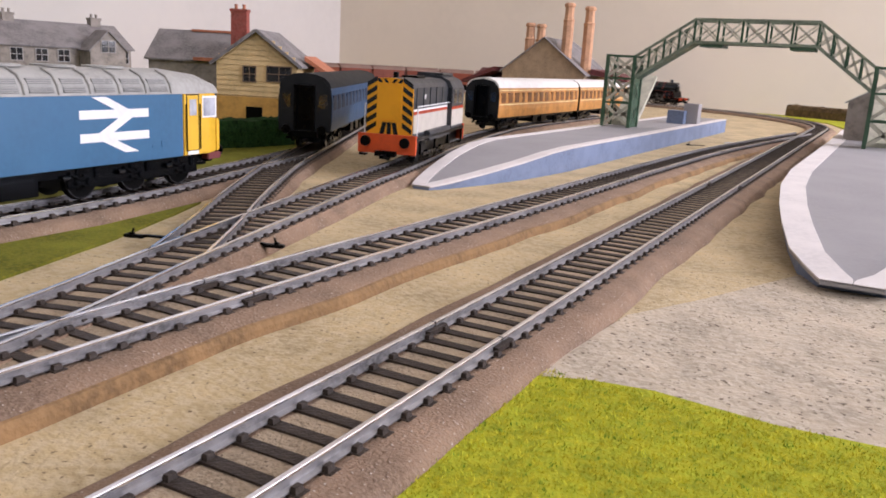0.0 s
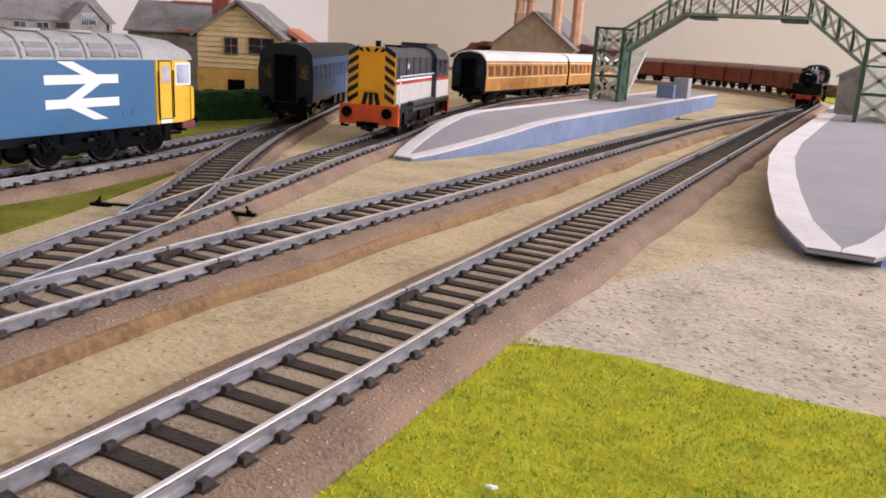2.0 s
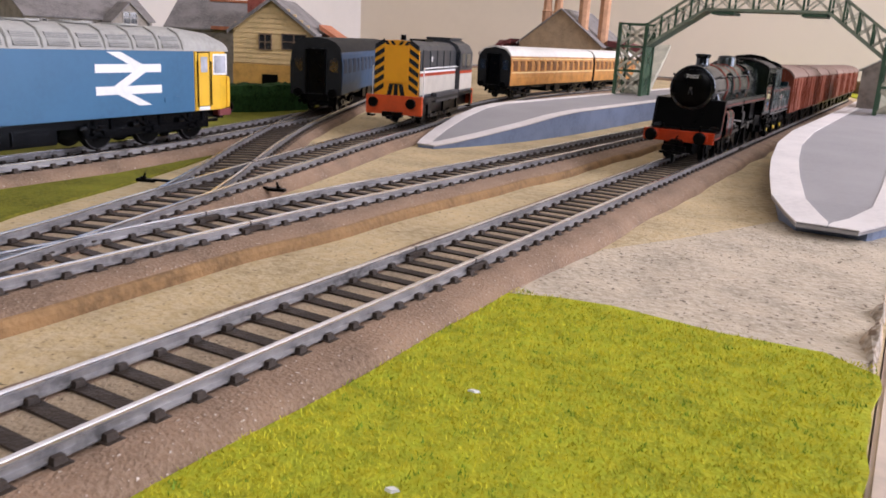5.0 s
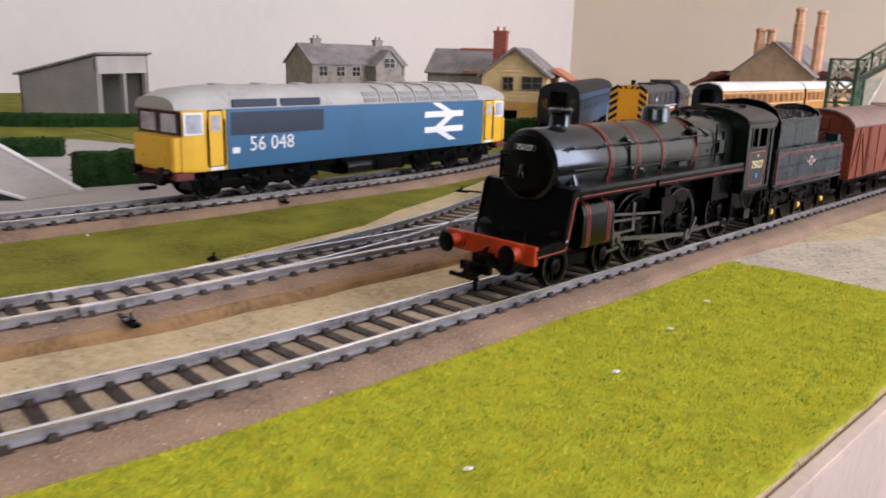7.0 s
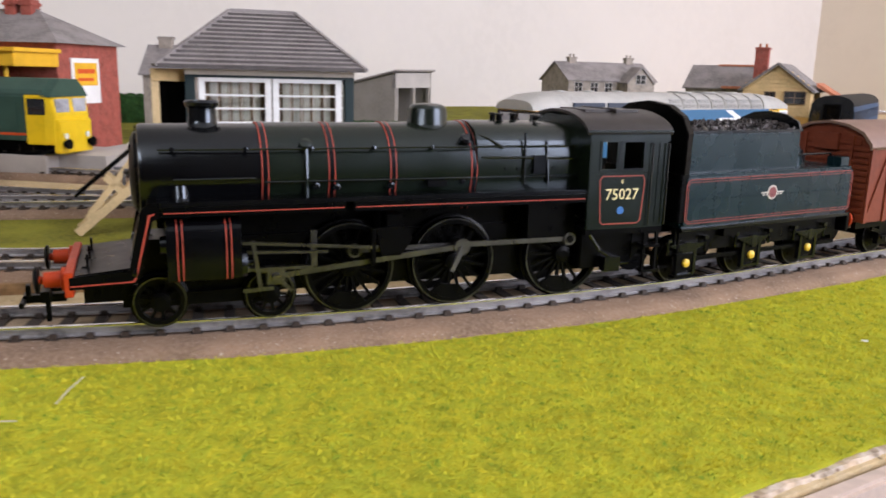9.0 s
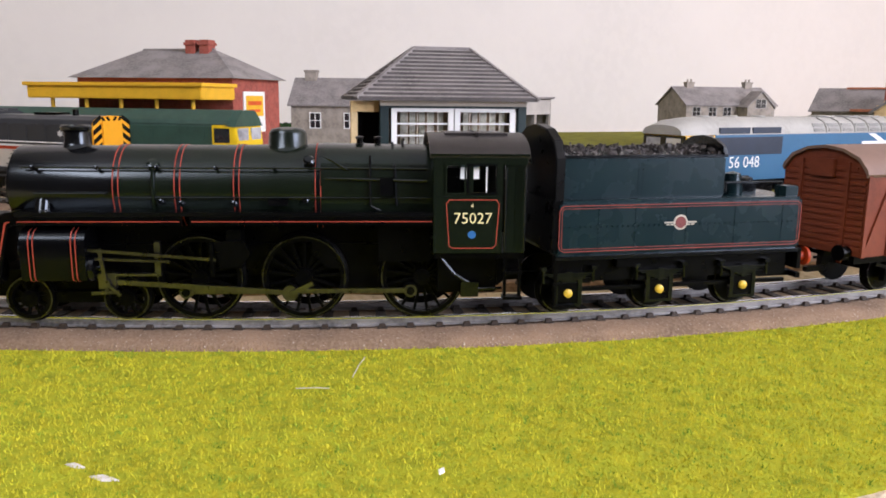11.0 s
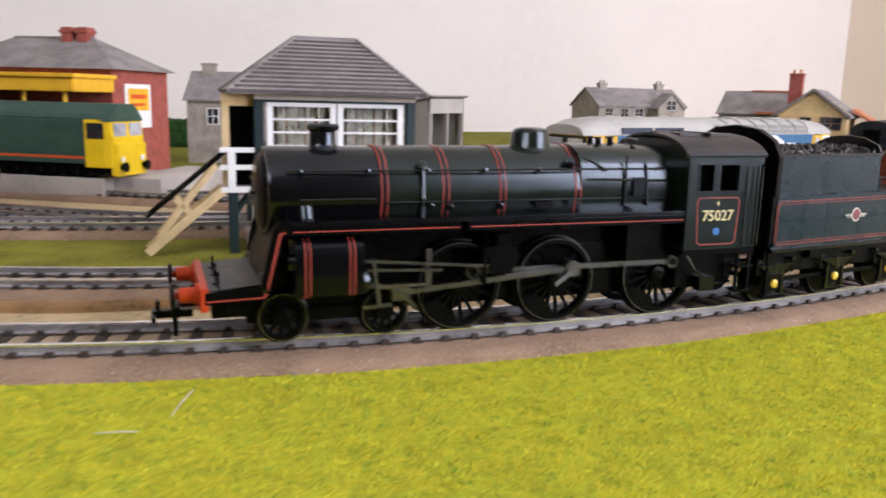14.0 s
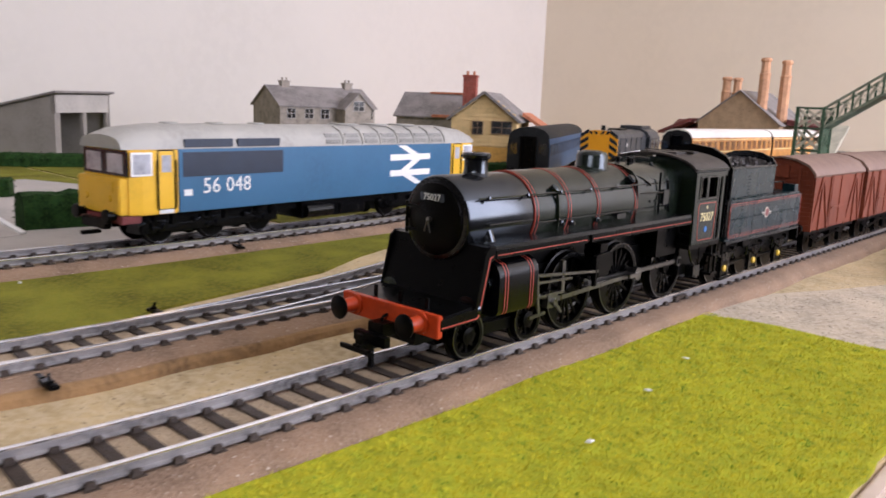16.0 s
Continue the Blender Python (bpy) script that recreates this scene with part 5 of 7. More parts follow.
def blue_diesel():
    root = holder("diesel_locomotive", "blue diesel engine with yellow cabs and grey roof", "locomotive", at=mm(-199, 0, RAIL_TOP, 0, 0, 185.1))
    P = lambda n, s, m, l="", **k: part(n, s, m, root, l, **k)
    side = [(-17.5, 13.5), (17.5, 13.5), (17.5, 40.5), (-17.5, 40.5)]
    body = P("body", Shape().prism(side, "y", -95, 95), M_RAILBLUE, "rail-blue body sides", bevel=0.3)
    top = [(17.5, 40.4), (16.6, 44.2), (14.2, 47.4), (9, 49.6), (0, 50.4), (-9, 49.6), (-14.2, 47.4), (-16.6, 44.2), (-17.5, 40.4)]
    rings = [[(x * f, y, 40.4 + (z - 40.4) * g) for x, z in top] for y, f, g in ((-120, 0.9, 0.55), (-112, 0.98, 0.85), (-98, 1, 1), (98, 1, 1), (112, 0.98, 0.85), (120, 0.9, 0.55))]
    roof = P("roof", Shape().loft(rings), M_ROOFGREY, "weathered grey roof", smooth=True)
    for k in range(7):
        y = -88 + k * 14.2
        for sx in (-1, 1):
            part("roof_rib", Shape().tube([(sx * 17.6, y, 41), (sx * 16.9, y, 44.3), (sx * 14.5, y, 47.6), (sx * 9, y, 49.9)], 0.55), M_ROOFGREY, roof)
            g = Shape().loft([[(sx * 17.6, y + 2, 41.6), (sx * 17.6, y + 12, 41.6), (sx * 17.2, y + 12, 41.6), (sx * 17.2, y + 2, 41.6)], [(sx * 15.4, y + 2, 46.6), (sx * 15.4, y + 12, 46.6), (sx * 14.9, y + 12, 46.6), (sx * 14.9, y + 2, 46.6)]])
            g.k = 1
            for j in range(8):
                f = j / 7
                g.bar((sx * (17.75 - 2.2 * f), y + 2, 42 + 4.4 * f), (sx * (17.75 - 2.2 * f), y + 12, 42 + 4.4 * f), 0.35, 0.3)
            part("roof_louvre", g, [M_LOUVRE, M_ROOFGREY], roof, "slatted grey roof louvre")
    for k in range(3):
        part("roof_fan", Shape().cyl((0, -20 - 24 * k, 50.2), (0, -20 - 24 * k, 51), 8, 24), M_ROOFGREY, roof)
        part("roof_cap", Shape().cyl((0, 40 + 24 * k, 50.2), (0, 40 + 24 * k, 51), 4, 16), M_ROOFGREY, roof)
    for sy in (-1, 1):
        # cab: raked nose with windscreens, side windows and a door
        sec = lambda y, w, z0, z1: [(-w, y, z0), (w, y, z0), (w, y, z1), (-w, y, z1)]
        cab = P("cab", Shape().loft([sec(sy * 95, 17.5, 13.5, 40.5), sec(sy * 112, 17.4, 13.5, 40.5), sec(sy * 118, 16.2, 13.8, 40.2)]).loft([sec(sy * 118, 16.2, 13.8, 29), sec(sy * 121.5, 15.6, 14.2, 28.6)]), M_YELLOW, "warning-yellow cab end", bevel=0.5)
        for x in (-8, 8):
            part("windscreen", Shape().loft([sec(sy * 118.0, 5.8, 30.2, 38.6), sec(sy * 118.5, 5.8, 30.2, 38.6)]).add([], []) if x == 0 else Shape().box(x - 6, x + 6, min(sy * 117.6, sy * 118.4), max(sy * 117.6, sy * 118.4), 30.4, 38.8), M_GLASSPALE, cab, "cab windscreen with a pale reflection in its colour", bevel=0.3)
        part("screen_frame", Shape().box(-16.4, 16.4, min(sy * 117.2, sy * 118.2), max(sy * 117.2, sy * 118.2), 29.4, 39.8), M_BLACK, cab, bevel=0.2)
        part("marker_panel", Shape().box(-12, 12, min(sy * 121.4, sy * 121.9), max(sy * 121.4, sy * 121.9), 23, 27.4).cyl((-9, sy * 121, 20.5), (-9, sy * 122.2, 20.5), 1.5, 12).cyl((9, sy * 121, 20.5), (9, sy * 122.2, 20.5), 1.5, 12), M_YELLOW, cab, bevel=0.2)
        part("skirt", Shape().box(-16.6, 16.6, min(sy * 112, sy * 121), max(sy * 112, sy * 121), 10.4, 13.6), M_EMBLEM, cab, "dark red lower skirt", bevel=0.4)
        part("coupling", Shape().box(-9, 9, min(sy * 121, sy * 124), max(sy * 121, sy * 124), 8, 12).box(-1.2, 1.2, min(sy * 121, sy * 129), max(sy * 121, sy * 129), 5.4, 7), M_MATTBLACK, cab, bevel=0.3)
        buffers(root, sy * 121, sy)
        for sx in (-1, 1):
            part("side_window", Shape().box(sx * 17.3, sx * 17.56, min(sy * 108, sy * 116), max(sy * 108, sy * 116), 30.4, 38.6), M_GLASSPALE, cab, "black-framed cab side window", bevel=0.1)
            part("window_frame", Shape().box(sx * 17.3, sx * 17.5, min(sy * 107.2, sy * 117), max(sy * 107.2, sy * 117), 29.6, 39.4), M_WHITE, cab, bevel=0.1)
            d = part("cab_door", Shape().box(sx * 17.4, sx * 17.7, min(sy * 97.4, sy * 104.6), max(sy * 97.4, sy * 104.6), 15.6, 39.8), M_YELLOW, cab, "yellow cab door", bevel=0.12)
            part("door_edge", Shape().box(sx * 17.4, sx * 17.58, min(sy * 96.9, sy * 105.1), max(sy * 96.9, sy * 105.1), 15.2, 40.2), M_BLACK, d, "thin black door outline")
            part("door_window", Shape().box(sx * 17.7, sx * 17.84, min(sy * 98.8, sy * 103.2), max(sy * 98.8, sy * 103.2), 31, 38), M_GLASSPALE, d)
            part("door_step", Shape().box(sx * 17.4, sx * 17.76, min(sy * 97.6, sy * 104.4), max(sy * 97.6, sy * 104.4), 13.8, 15.4), M_WHITE, d, "white step plate")
            part("handrail", Shape().tube([(sx * 18, sy * 96.6, 16), (sx * 18, sy * 96.6, 36)], 0.3).tube([(sx * 18, sy * 105.4, 16), (sx * 18, sy * 105.4, 36)], 0.3), M_BLACK, cab)
    for sx in (-1, 1):
        for y0, y1 in ((67, 92), (40, 64.5)):
            part("upper_grille", Shape().box(sx * 16.6, sx * 17.8, y0, y1, 41, 44.6), M_DARKBLUE, body, "dark upper grille", bevel=0.2)
        g = Shape().box(sx * 17.4, sx * 17.62, 38, 93, 28.6, 39)
        for k in range(9):
            g.box(sx * 17.6, sx * 17.8, 38, 93, 29 + 1.1 * k, 29.5 + 1.1 * k)
        part("side_grille", g, M_DARKBLUE, body, "large dark-blue side grille")
        lettering("running_number", "56 048", 6.8, M_WHITE, body, mm(sx * 17.56, 70, 24.0, 90, 0, 90 * sx))
        part("data_panel", Shape().box(sx * 17.5, sx * 17.6, 88.5, 92.5, 20.5, 23.2), M_WHITE, body)
        part("small_hatch", Shape().box(sx * 17.5, sx * 17.7, -86, -81.5, 18.5, 21).box(sx * 17.5, sx * 17.7, -79, -76, 18.5, 20.5), M_RAILBLUE, body, bevel=0.1)
        double_arrow(body, sx, -57, 28.8, 35, 22)
    P("underframe", Shape().box(-13, 13, -112, 112, 9.5, 13.6).box(-15.5, 15.5, -22, 24, 4.5, 13).box(-16.2, -15.2, -20, -2, 5.5, 11).box(15.2, 16.2, -20, -2, 5.5, 11).cyl((-15.4, 4, 8), (-15.4, 22, 8), 3.2, 14).cyl((15.4, 4, 8), (15.4, 22, 8), 3.2, 14), M_CASING, "black underframe with tanks", bevel=0.3)
    for y in (-73, 73):
        bogie(root, y, (-27, 0, 27), 7.4, 36, 14, "six-wheel black bogie")
    return root


def shunter(at, label):
    """A six-coupled diesel shunter; the striped radiator end is at +y."""
    root = holder("diesel_shunter", label, "locomotive", at=at)
    P = lambda n, s, m, l="", **k: part(n, s, m, root, l, **k)
    hood = [(-13.4, 16), (13.4, 16), (13.4, 42), (12, 45.4), (8.4, 47.4), (0, 48), (-8.4, 47.4), (-12, 45.4), (-13.4, 42)]
    h = P("hood", Shape().prism(hood, "y", -22, 54), M_SHGREY, "dark grey engine hood", bevel=0.3)
    cab = [(-16.6, 16), (16.6, 16), (16.6, 42), (14, 46.4), (8, 49.2), (0, 50), (-8, 49.2), (-14, 46.4), (-16.6, 42)]
    c = P("cab", Shape().prism(cab, "y", -54, -22), M_SHGREY, "dark grey cab", bevel=0.4)
    for sx in (-1, 1):
        part("cab_window", Shape().box(sx * 16.5, sx * 16.8, -48, -38, 32, 41).box(sx * 16.5, sx * 16.8, -34, -26, 32, 41), M_GLASSDARK, c, "dark cab side window", bevel=0.1)
        part("front_window", Shape().box(min(sx * 13.6, sx * 16), max(sx * 13.6, sx * 16), -22.1, -21.8, 33, 42), M_GLASSDARK, c)
        w = 13.4
        part("red_stripe", Shape().box(sx * w, sx * (w + 0.1), -22, 53, 28.4, 30.2), M_REDBEAM, h, "red waist stripe")
        part("white_stripe", Shape().box(sx * w, sx * (w + 0.1), -22, 53, 30.2, 31.4), M_WHITE, h, "white waist stripe")
        part("beige_panel", Shape().box(sx * w, sx * (w + 0.1), -22, 53, 18, 28.4), M_BEIGE, h, "pale lower panel")
        part("red_stripe", Shape().box(sx * 16.6, sx * 16.7, -54, -22, 28.4, 30.2), M_REDBEAM, c)
        part("beige_panel", Shape().box(sx * 16.6, sx * 16.7, -54, -22, 18, 28.4), M_BEIGE, c)
        dd = Shape()
        for k in range(5):
            dd.box(sx * 13.4, sx * 13.8, -18 + 14 * k, -7 + 14 * k, 31.8, 43)
        part("hood_door", dd, M_SHGREY, h, "row of hood doors", bevel=0.12)
        part("badge", Shape().prism([(30, 37), (34, 37), (32, 40)], "x", sx * 13.82, sx * 13.9).prism([(30, 39), (34, 39), (32, 36)], "x", sx * 13.82, sx * 13.9), M_WHITE, h, "small white badge")
        part("handrail", Shape().tube([(sx * 15.6, 52, 17), (sx * 15.6, 52, 33), (sx * 15.2, -20, 33)], 0.35), M_WHITE, h)
        part("battery_box", Shape().box(sx * 13.4, sx * 16.8, -20, 30, 13, 18.5), M_SHGREY, h, bevel=0.3)
        s = Shape().box(sx * 11, sx * 12.4, -56, 56, 6.5, 14)
        for y in (-32, 0, 32):
            s.box(sx * 12, sx * 13.4, y - 3, y + 3, 5, 12)
        P("side_frame", s, M_MATTBLACK, bevel=0.2)
        P("coupling_rod", Shape().bar((sx * 13.8, -32, 5), (sx * 13.8, 32, 5), 0.8, 2).cyl((sx * 13.4, 0, 5), (sx * 14.6, 0, 5), 1.6, 12), M_RIM, "bright side rod")
        for y in (-32, 0, 32):
            disc_wheel("wheel", 8.6, root, mm(sx * 8.6, y, 8.6, 0, 0, 0 if sx > 0 else 180), 0, 2.4)
    # the striped end
    e = P("radiator_end", Shape().prism(hood, "y", 54, 55.4), M_WASP, "yellow end with black wasp stripes", bevel=0.3)
    part("radiator_door", Shape().box(-7.2, 7.2, 55.4, 56.2, 24.5, 45), M_WASP, e, "plain yellow radiator door", bevel=0.25)
    for sx in (-1, 1):
        for k in range(6):
            z = 18.0 + 4.9 * k
            s = Shape().prism([(sx * 7.6, z + 3.4), (sx * 13.3, z - 0.2), (sx * 13.3, z + 2.5), (sx * 7.6, z + 6.1)], "y", 55.4, 55.6)
            part("wasp_stripe", s, M_BLACK, e, "black diagonal warning stripe")
    for k, (a, b) in enumerate(((-5.6, -3), (-1.2, 1.2), (3, 5.6))):
        part("wasp_stripe", Shape().prism([(a, 17), (b, 17), (b + (0 if k == 1 else (1.6 if k == 0 else -1.6)), 23.8), (a + (0 if k == 1 else (1.6 if k == 0 else -1.6)), 23.8)], "y", 55.4, 55.6), M_BLACK, e)
    for sx in (-1, 1):
        for a, b in ((0.8, 2.6), (4.4, 6.4)):
            part("wasp_stripe", Shape().prism([(sx * a, 45.2), (sx * b, 45.2), (sx * (b + 1.6), 47.2), (sx * (a + 1.6), 47.4)], "y", 55.4, 55.6), M_BLACK, e)
    P("running_plate", Shape().box(-17, 17, -57, 57, 14.4, 16.2), M_MATTBLACK, bevel=0.2)
    for sy in (-1, 1):
        P("buffer_beam", Shape().box(-17, 17, min(sy * 56, sy * 58.4), max(sy * 56, sy * 58.4), 6.8, 17.4), M_ORANGE, "orange-red buffer beam", bevel=0.25)
        buffers(root, sy * 58.2, sy)
        P("coupling", Shape().box(-6, 6, min(sy * 58, sy * 61), max(sy * 58, sy * 61), 5.5, 8.4).box(-1.2, 1.2, min(sy * 58, sy * 67), max(sy * 58, sy * 67), 5, 6.6), M_MATTBLACK)
        for sx in (-1, 1):
            P("step", Shape().box(min(sx * 13, sx * 16.8), max(sx * 13, sx * 16.8), min(sy * 53, sy * 57), max(sy * 53, sy * 57), 5, 6).box(min(sx * 15.8, sx * 16.6), max(sx * 15.8, sx * 16.6), min(sy * 53, sy * 57), max(sy * 53, sy * 57), 5, 14), M_MATTBLACK)
    P("cab_roof", Shape().box(-9, 9, -52, -24, 49.4, 50.8), M_SHGREY, bevel=0.5)
    P("exhaust", Shape().cyl((4, 34, 47), (4, 34, 51), 1.6, 12).box(-5, 5, 4, 20, 47.6, 49), M_MATTBLACK)
    return root


def coach(at, label, side_mat, roof_mat, end_mat, windows, length=246):
    root = holder("passenger_coach", label, "coach", at=at)
    P = lambda n, s, m, l="", **k: part(n, s, m, root, l, **k)
    h = length / 2
    sec = [(-16.6, 12.5), (16.6, 12.5), (17.4, 20), (17.3, 32), (16.2, 40.2), (-16.2, 40.2), (-17.3, 32), (-17.4, 20)]
    body = P("body", Shape().prism(sec, "y", -h, h), side_mat, bevel=0.3)
    arc = [(16.6, 39.8), (15.4, 43), (12.4, 46), (7, 48), (0, 48.8), (-7, 48), (-12.4, 46), (-15.4, 43), (-16.6, 39.8)]
    P("roof", Shape().loft([[(x, -h - 0.5, z) for x, z in arc], [(x, h + 0.5, z) for x, z in arc]]), roof_mat, smooth=True)
    for sy in (-1, 1):
        e = P("coach_end", Shape().prism([(-16.8, 12), (16.8, 12), (17.2, 32), (16, 40), (11, 45.4), (0, 47.6), (-11, 45.4), (-16, 40), (-17.2, 32)], "y", min(sy * h, sy * (h + 0.9)), max(sy * h, sy * (h + 0.9))), end_mat, "dark flat coach end", bevel=0.3)
        part("corridor_connector", Shape().box(-6.6, -5, min(sy * h, sy * (h + 4)), max(sy * h, sy * (h + 4)), 13.5, 41).box(5, 6.6, min(sy * h, sy * (h + 4)), max(sy * h, sy * (h + 4)), 13.5, 41).box(-6.6, 6.6, min(sy * h, sy * (h + 4)), max(sy * h, sy * (h + 4)), 39.4, 41.4).box(-5, 5, min(sy * h, sy * (h + 1.6)), max(sy * h, sy * (h + 1.6)), 13.5, 40), M_MATTBLACK, e, "black corridor connection", bevel=0.2)
        part("end_window", Shape().box(-14.4, -9, min(sy * h, sy * (h + 1.1)), max(sy * h, sy * (h + 1.1)), 27, 36).box(9, 14.4, min(sy * h, sy * (h + 1.1)), max(sy * h, sy * (h + 1.1)), 27, 36), M_GLASSDARK, e)
        buffers(root, sy * h, sy)
        P("coupling", Shape().box(-1.2, 1.2, min(sy * (h - 4), sy * (h + 9)), max(sy * (h - 4), sy * (h + 9)), 5.4, 7.2).box(-8, 8, min(sy * (h - 3), sy * (h + 1.4)), max(sy * (h - 3), sy * (h + 1.4)), 8.5, 12.4), M_MATTBLACK)
    for sx in (-1, 1):
        n = int(length / 17)
        for k in range(n):
            y = -h + 10 + k * (length - 20) / (n - 1)
            w = 5.4 if k % 5 else 3.0
            win = part("window", Shape().box(sx * 16.7, sx * 17.5, y - w, y + w, 26, 35.5), windows, body, "coach side window", bevel=0.2)
        part("waist_line", Shape().box(sx * 17.2, sx * 17.5, -h + 1, h - 1, 24.2, 25), M_CREAM if side_mat is M_TEAK else side_mat, body)
        part("top_line", Shape().box(sx * 16.6, sx * 17.0, -h + 1, h - 1, 37.4, 38), M_CREAM if side_mat is M_TEAK else side_mat, body)
    P("underframe", Shape().box(-13, 13, -h + 4, h - 4, 9.6, 12.6).box(-14.4, 14.4, -20, -4, 4.6, 12).box(-14.4, 14.4, 8, 22, 5, 12), M_MATTBLACK, bevel=0.2)
    for y in (-h + 40, h - 40):
        bogie(root, y, (-16, 16), 6.2, 23, 11, "four-wheel black bogie")
    return root


def green_freight_diesel():
    root = holder("freight_locomotive", "green and yellow freight diesel on a yard siding", "locomotive", at=mm(-421, -414, RAIL_TOP, 0, 0, -40.5))
    P = lambda n, s, m, l="", **k: part(n, s, m, root, l, **k)
    sec = [(-17, 15), (17, 15), (17, 40), (15.5, 43), (8, 49), (-8, 49), (-15.5, 43), (-17, 40)]
    b = P("body", Shape().prism(sec, "y", -102, 102), M_FLGREEN, "dark green body", bevel=0.4)
    P("roof", Shape().prism([(17.2, 41), (15.8, 44), (8.4, 50.2), (-8.4, 50.2), (-15.8, 44), (-17.2, 41), (0, 41)], "y", -112, 112), M_FLGREEN, "green sloping roof", bevel=0.4)
    for sx in (-1, 1):
        part("waist_line", Shape().box(sx * 17, sx * 17.15, -100, 100, 18, 19.4), M_ORANGE, b, "thin orange waist line")
        for k in range(10):
            part("side_panel", Shape().box(sx * 17, sx * 17.3, -92 + 19 * k, -76 + 19 * k, 21, 38), M_FLGREEN, b, bevel=0.15)
        P("underframe", Shape().box(sx * 8, sx * 14, -110, 110, 9.5, 15), M_MATTBLACK)
    for sy in (-1, 1):
        y = lambda a: (sy * a)
        f = lambda a, w, z0, z1: [(-w, y(a), z0), (w, y(a), z0), (w, y(a), z1), (-w, y(a), z1)]
        c = P("cab", Shape().loft([f(100, 17.4, 13, 41), f(112, 17.2, 13, 41), f(116.5, 16.4, 13, 40), f(118, 15.8, 13, 30)]), M_LEMON, "bright yellow cab front", bevel=0.5)
        part("nose", Shape().loft([f(116, 15.8, 8, 28), f(120, 15, 8, 27)]), M_LEMON, c, bevel=0.6)
        for x in (-8, 8):
            part("windscreen", Shape().box(x - 6.2, x + 6.2, min(y(116.6), y(117.8)), max(y(116.6), y(117.8)), 30.5, 39), M_GLASSPALE, c, "windscreen with a pale reflection in its colour", bevel=0.3)
        part("roof_edge", Shape().prism([(17.4, 40), (14, 44.5), (8, 50), (-8, 50), (-14, 44.5), (-17.4, 40)], "y", min(y(110), y(117)), max(y(110), y(117))), M_FLGREEN, c)
        for sx in (-1, 1):
            part("side_window", Shape().box(sx * 17.2, sx * 17.6, min(y(102), y(113)), max(y(102), y(113)), 30, 39), M_GLASSDARK, c, bevel=0.1)
            part("headlight", Shape().cyl((sx * 10, y(119.5), 18), (sx * 10, y(120.6), 18), 1.8, 14), M_WHITE, c, "pale headlight")
        buffers(root, y(119), sy)
    for yy in (-72, 72):
        bogie(root, yy, (-25, 0, 25), 7, 34, 13, "six-wheel black bogie")
    return root


blue_diesel()
shunter(mm(-187, 291, RAIL_TOP, 0, 0, 195.3) @ Matrix.Diagonal((1.02, 1.1, 1.04, 1)), "dark grey diesel shunter with striped yellow end")
shunter(mm(-334, -447, RAIL_TOP, 0, 0, -46), "dark grey diesel shunter beside the brick station")
coach(mm(-302, 360, RAIL_TOP, 0, 0, 207), "dark-ended blue passenger coach on a siding", M_COACHBLUE, M_COACHEND, M_COACHEND, M_DARKBLUE)
coach(mm(-258, 641, RAIL_TOP, 0, 0, 182.5), "varnished teak coach with a white roof", M_TEAK, M_WHITEROOF, M_COACHEND, M_TEAKDARK)
coach(mm(-270, 897, RAIL_TOP, 0, 0, 182.5), "varnished teak coach with a white roof", M_TEAK, M_WHITEROOF, M_COACHEND, M_TEAKDARK)
green_freight_diesel()


# ---- platforms ----
def platform(name, label, rows, edge, sides, inset=0.0, back=0, deck=0.0):
    """rows: y, left x, right x, height. sides: which long edges carry the white strip."""
    root = holder(name, label, "platform")
    s = Shape()
    s.loft([[(l + inset, y, 0), (r - inset, y, 0), (r - inset, y, h), (l + inset, y, h)] for y, l, r, h in rows[back:]])
    part("platform_body", s, M_PLATSIDE, root, "blue-grey platform side", bevel=0.0)
    s = Shape().loft([[(l - 0.6, y, h - deck), (r + 0.6, y, h - deck), (r + 0.6, y, h + 0.7), (l - 0.6, y, h + 0.7)] for y, l, r, h in rows])
    part("platform_surface", s, M_PLATTOP, root, "plain grey platform surface")
    for sd in sides:
        s = Shape()
        ring = []
        for y, l, r, h in rows:
            w = min(edge, (r - l) * 0.5 - 0.2)
            a, b = (l - 0.9, l + w) if sd == "l" else (r - w, r + 0.9)
            ring.append([(a, y, h + 0.4), (b, y, h + 0.4), (b, y, h + 1.0), (a, y, h + 1.0)])
        part("edge_strip", s.loft(ring), M_PLATEDGE, root, "white painted platform edge")
    return root


def mixrows(keys, n=8):
    """Rows between the key rows."""
    out = []
    for a, b in zip(keys, keys[1:]):
        out += [tuple(p + (q - p) * i / n for p, q in zip(a, b)) for i in range(n)]
    return out + [keys[-1]]


platform("platform_inner", "grey-topped platform with white edges and ramped end",
         mixrows([(212, -141, -131, 1.2), (225, -146, -126, 2.6), (250, -153, -119, 5.6), (290, -162, -111, 10), (330, -168, -107, 13.8), (362, -170, -105, 15.2), (600, -170, -103, 15.2), (925, -168, -101, 15.2)]), 7.5, "lr")
platform("platform_outer", "grey-topped curved platform with broad white edge",
         mixrows([(125, 67.5, 85.5, 4.4), (136, 62, 93, 6.0), (152, 55, 99, 8.4), (190, 48, 100, 11), (232, 42, 100, 12.8), (290, 36, 100, 14.6), (368, 33, 100, 15.2), (672, 36, 100, 15.2), (900, 36, 100, 15.2)], 5), 11, "lr", 3.0, 4, 0.9)


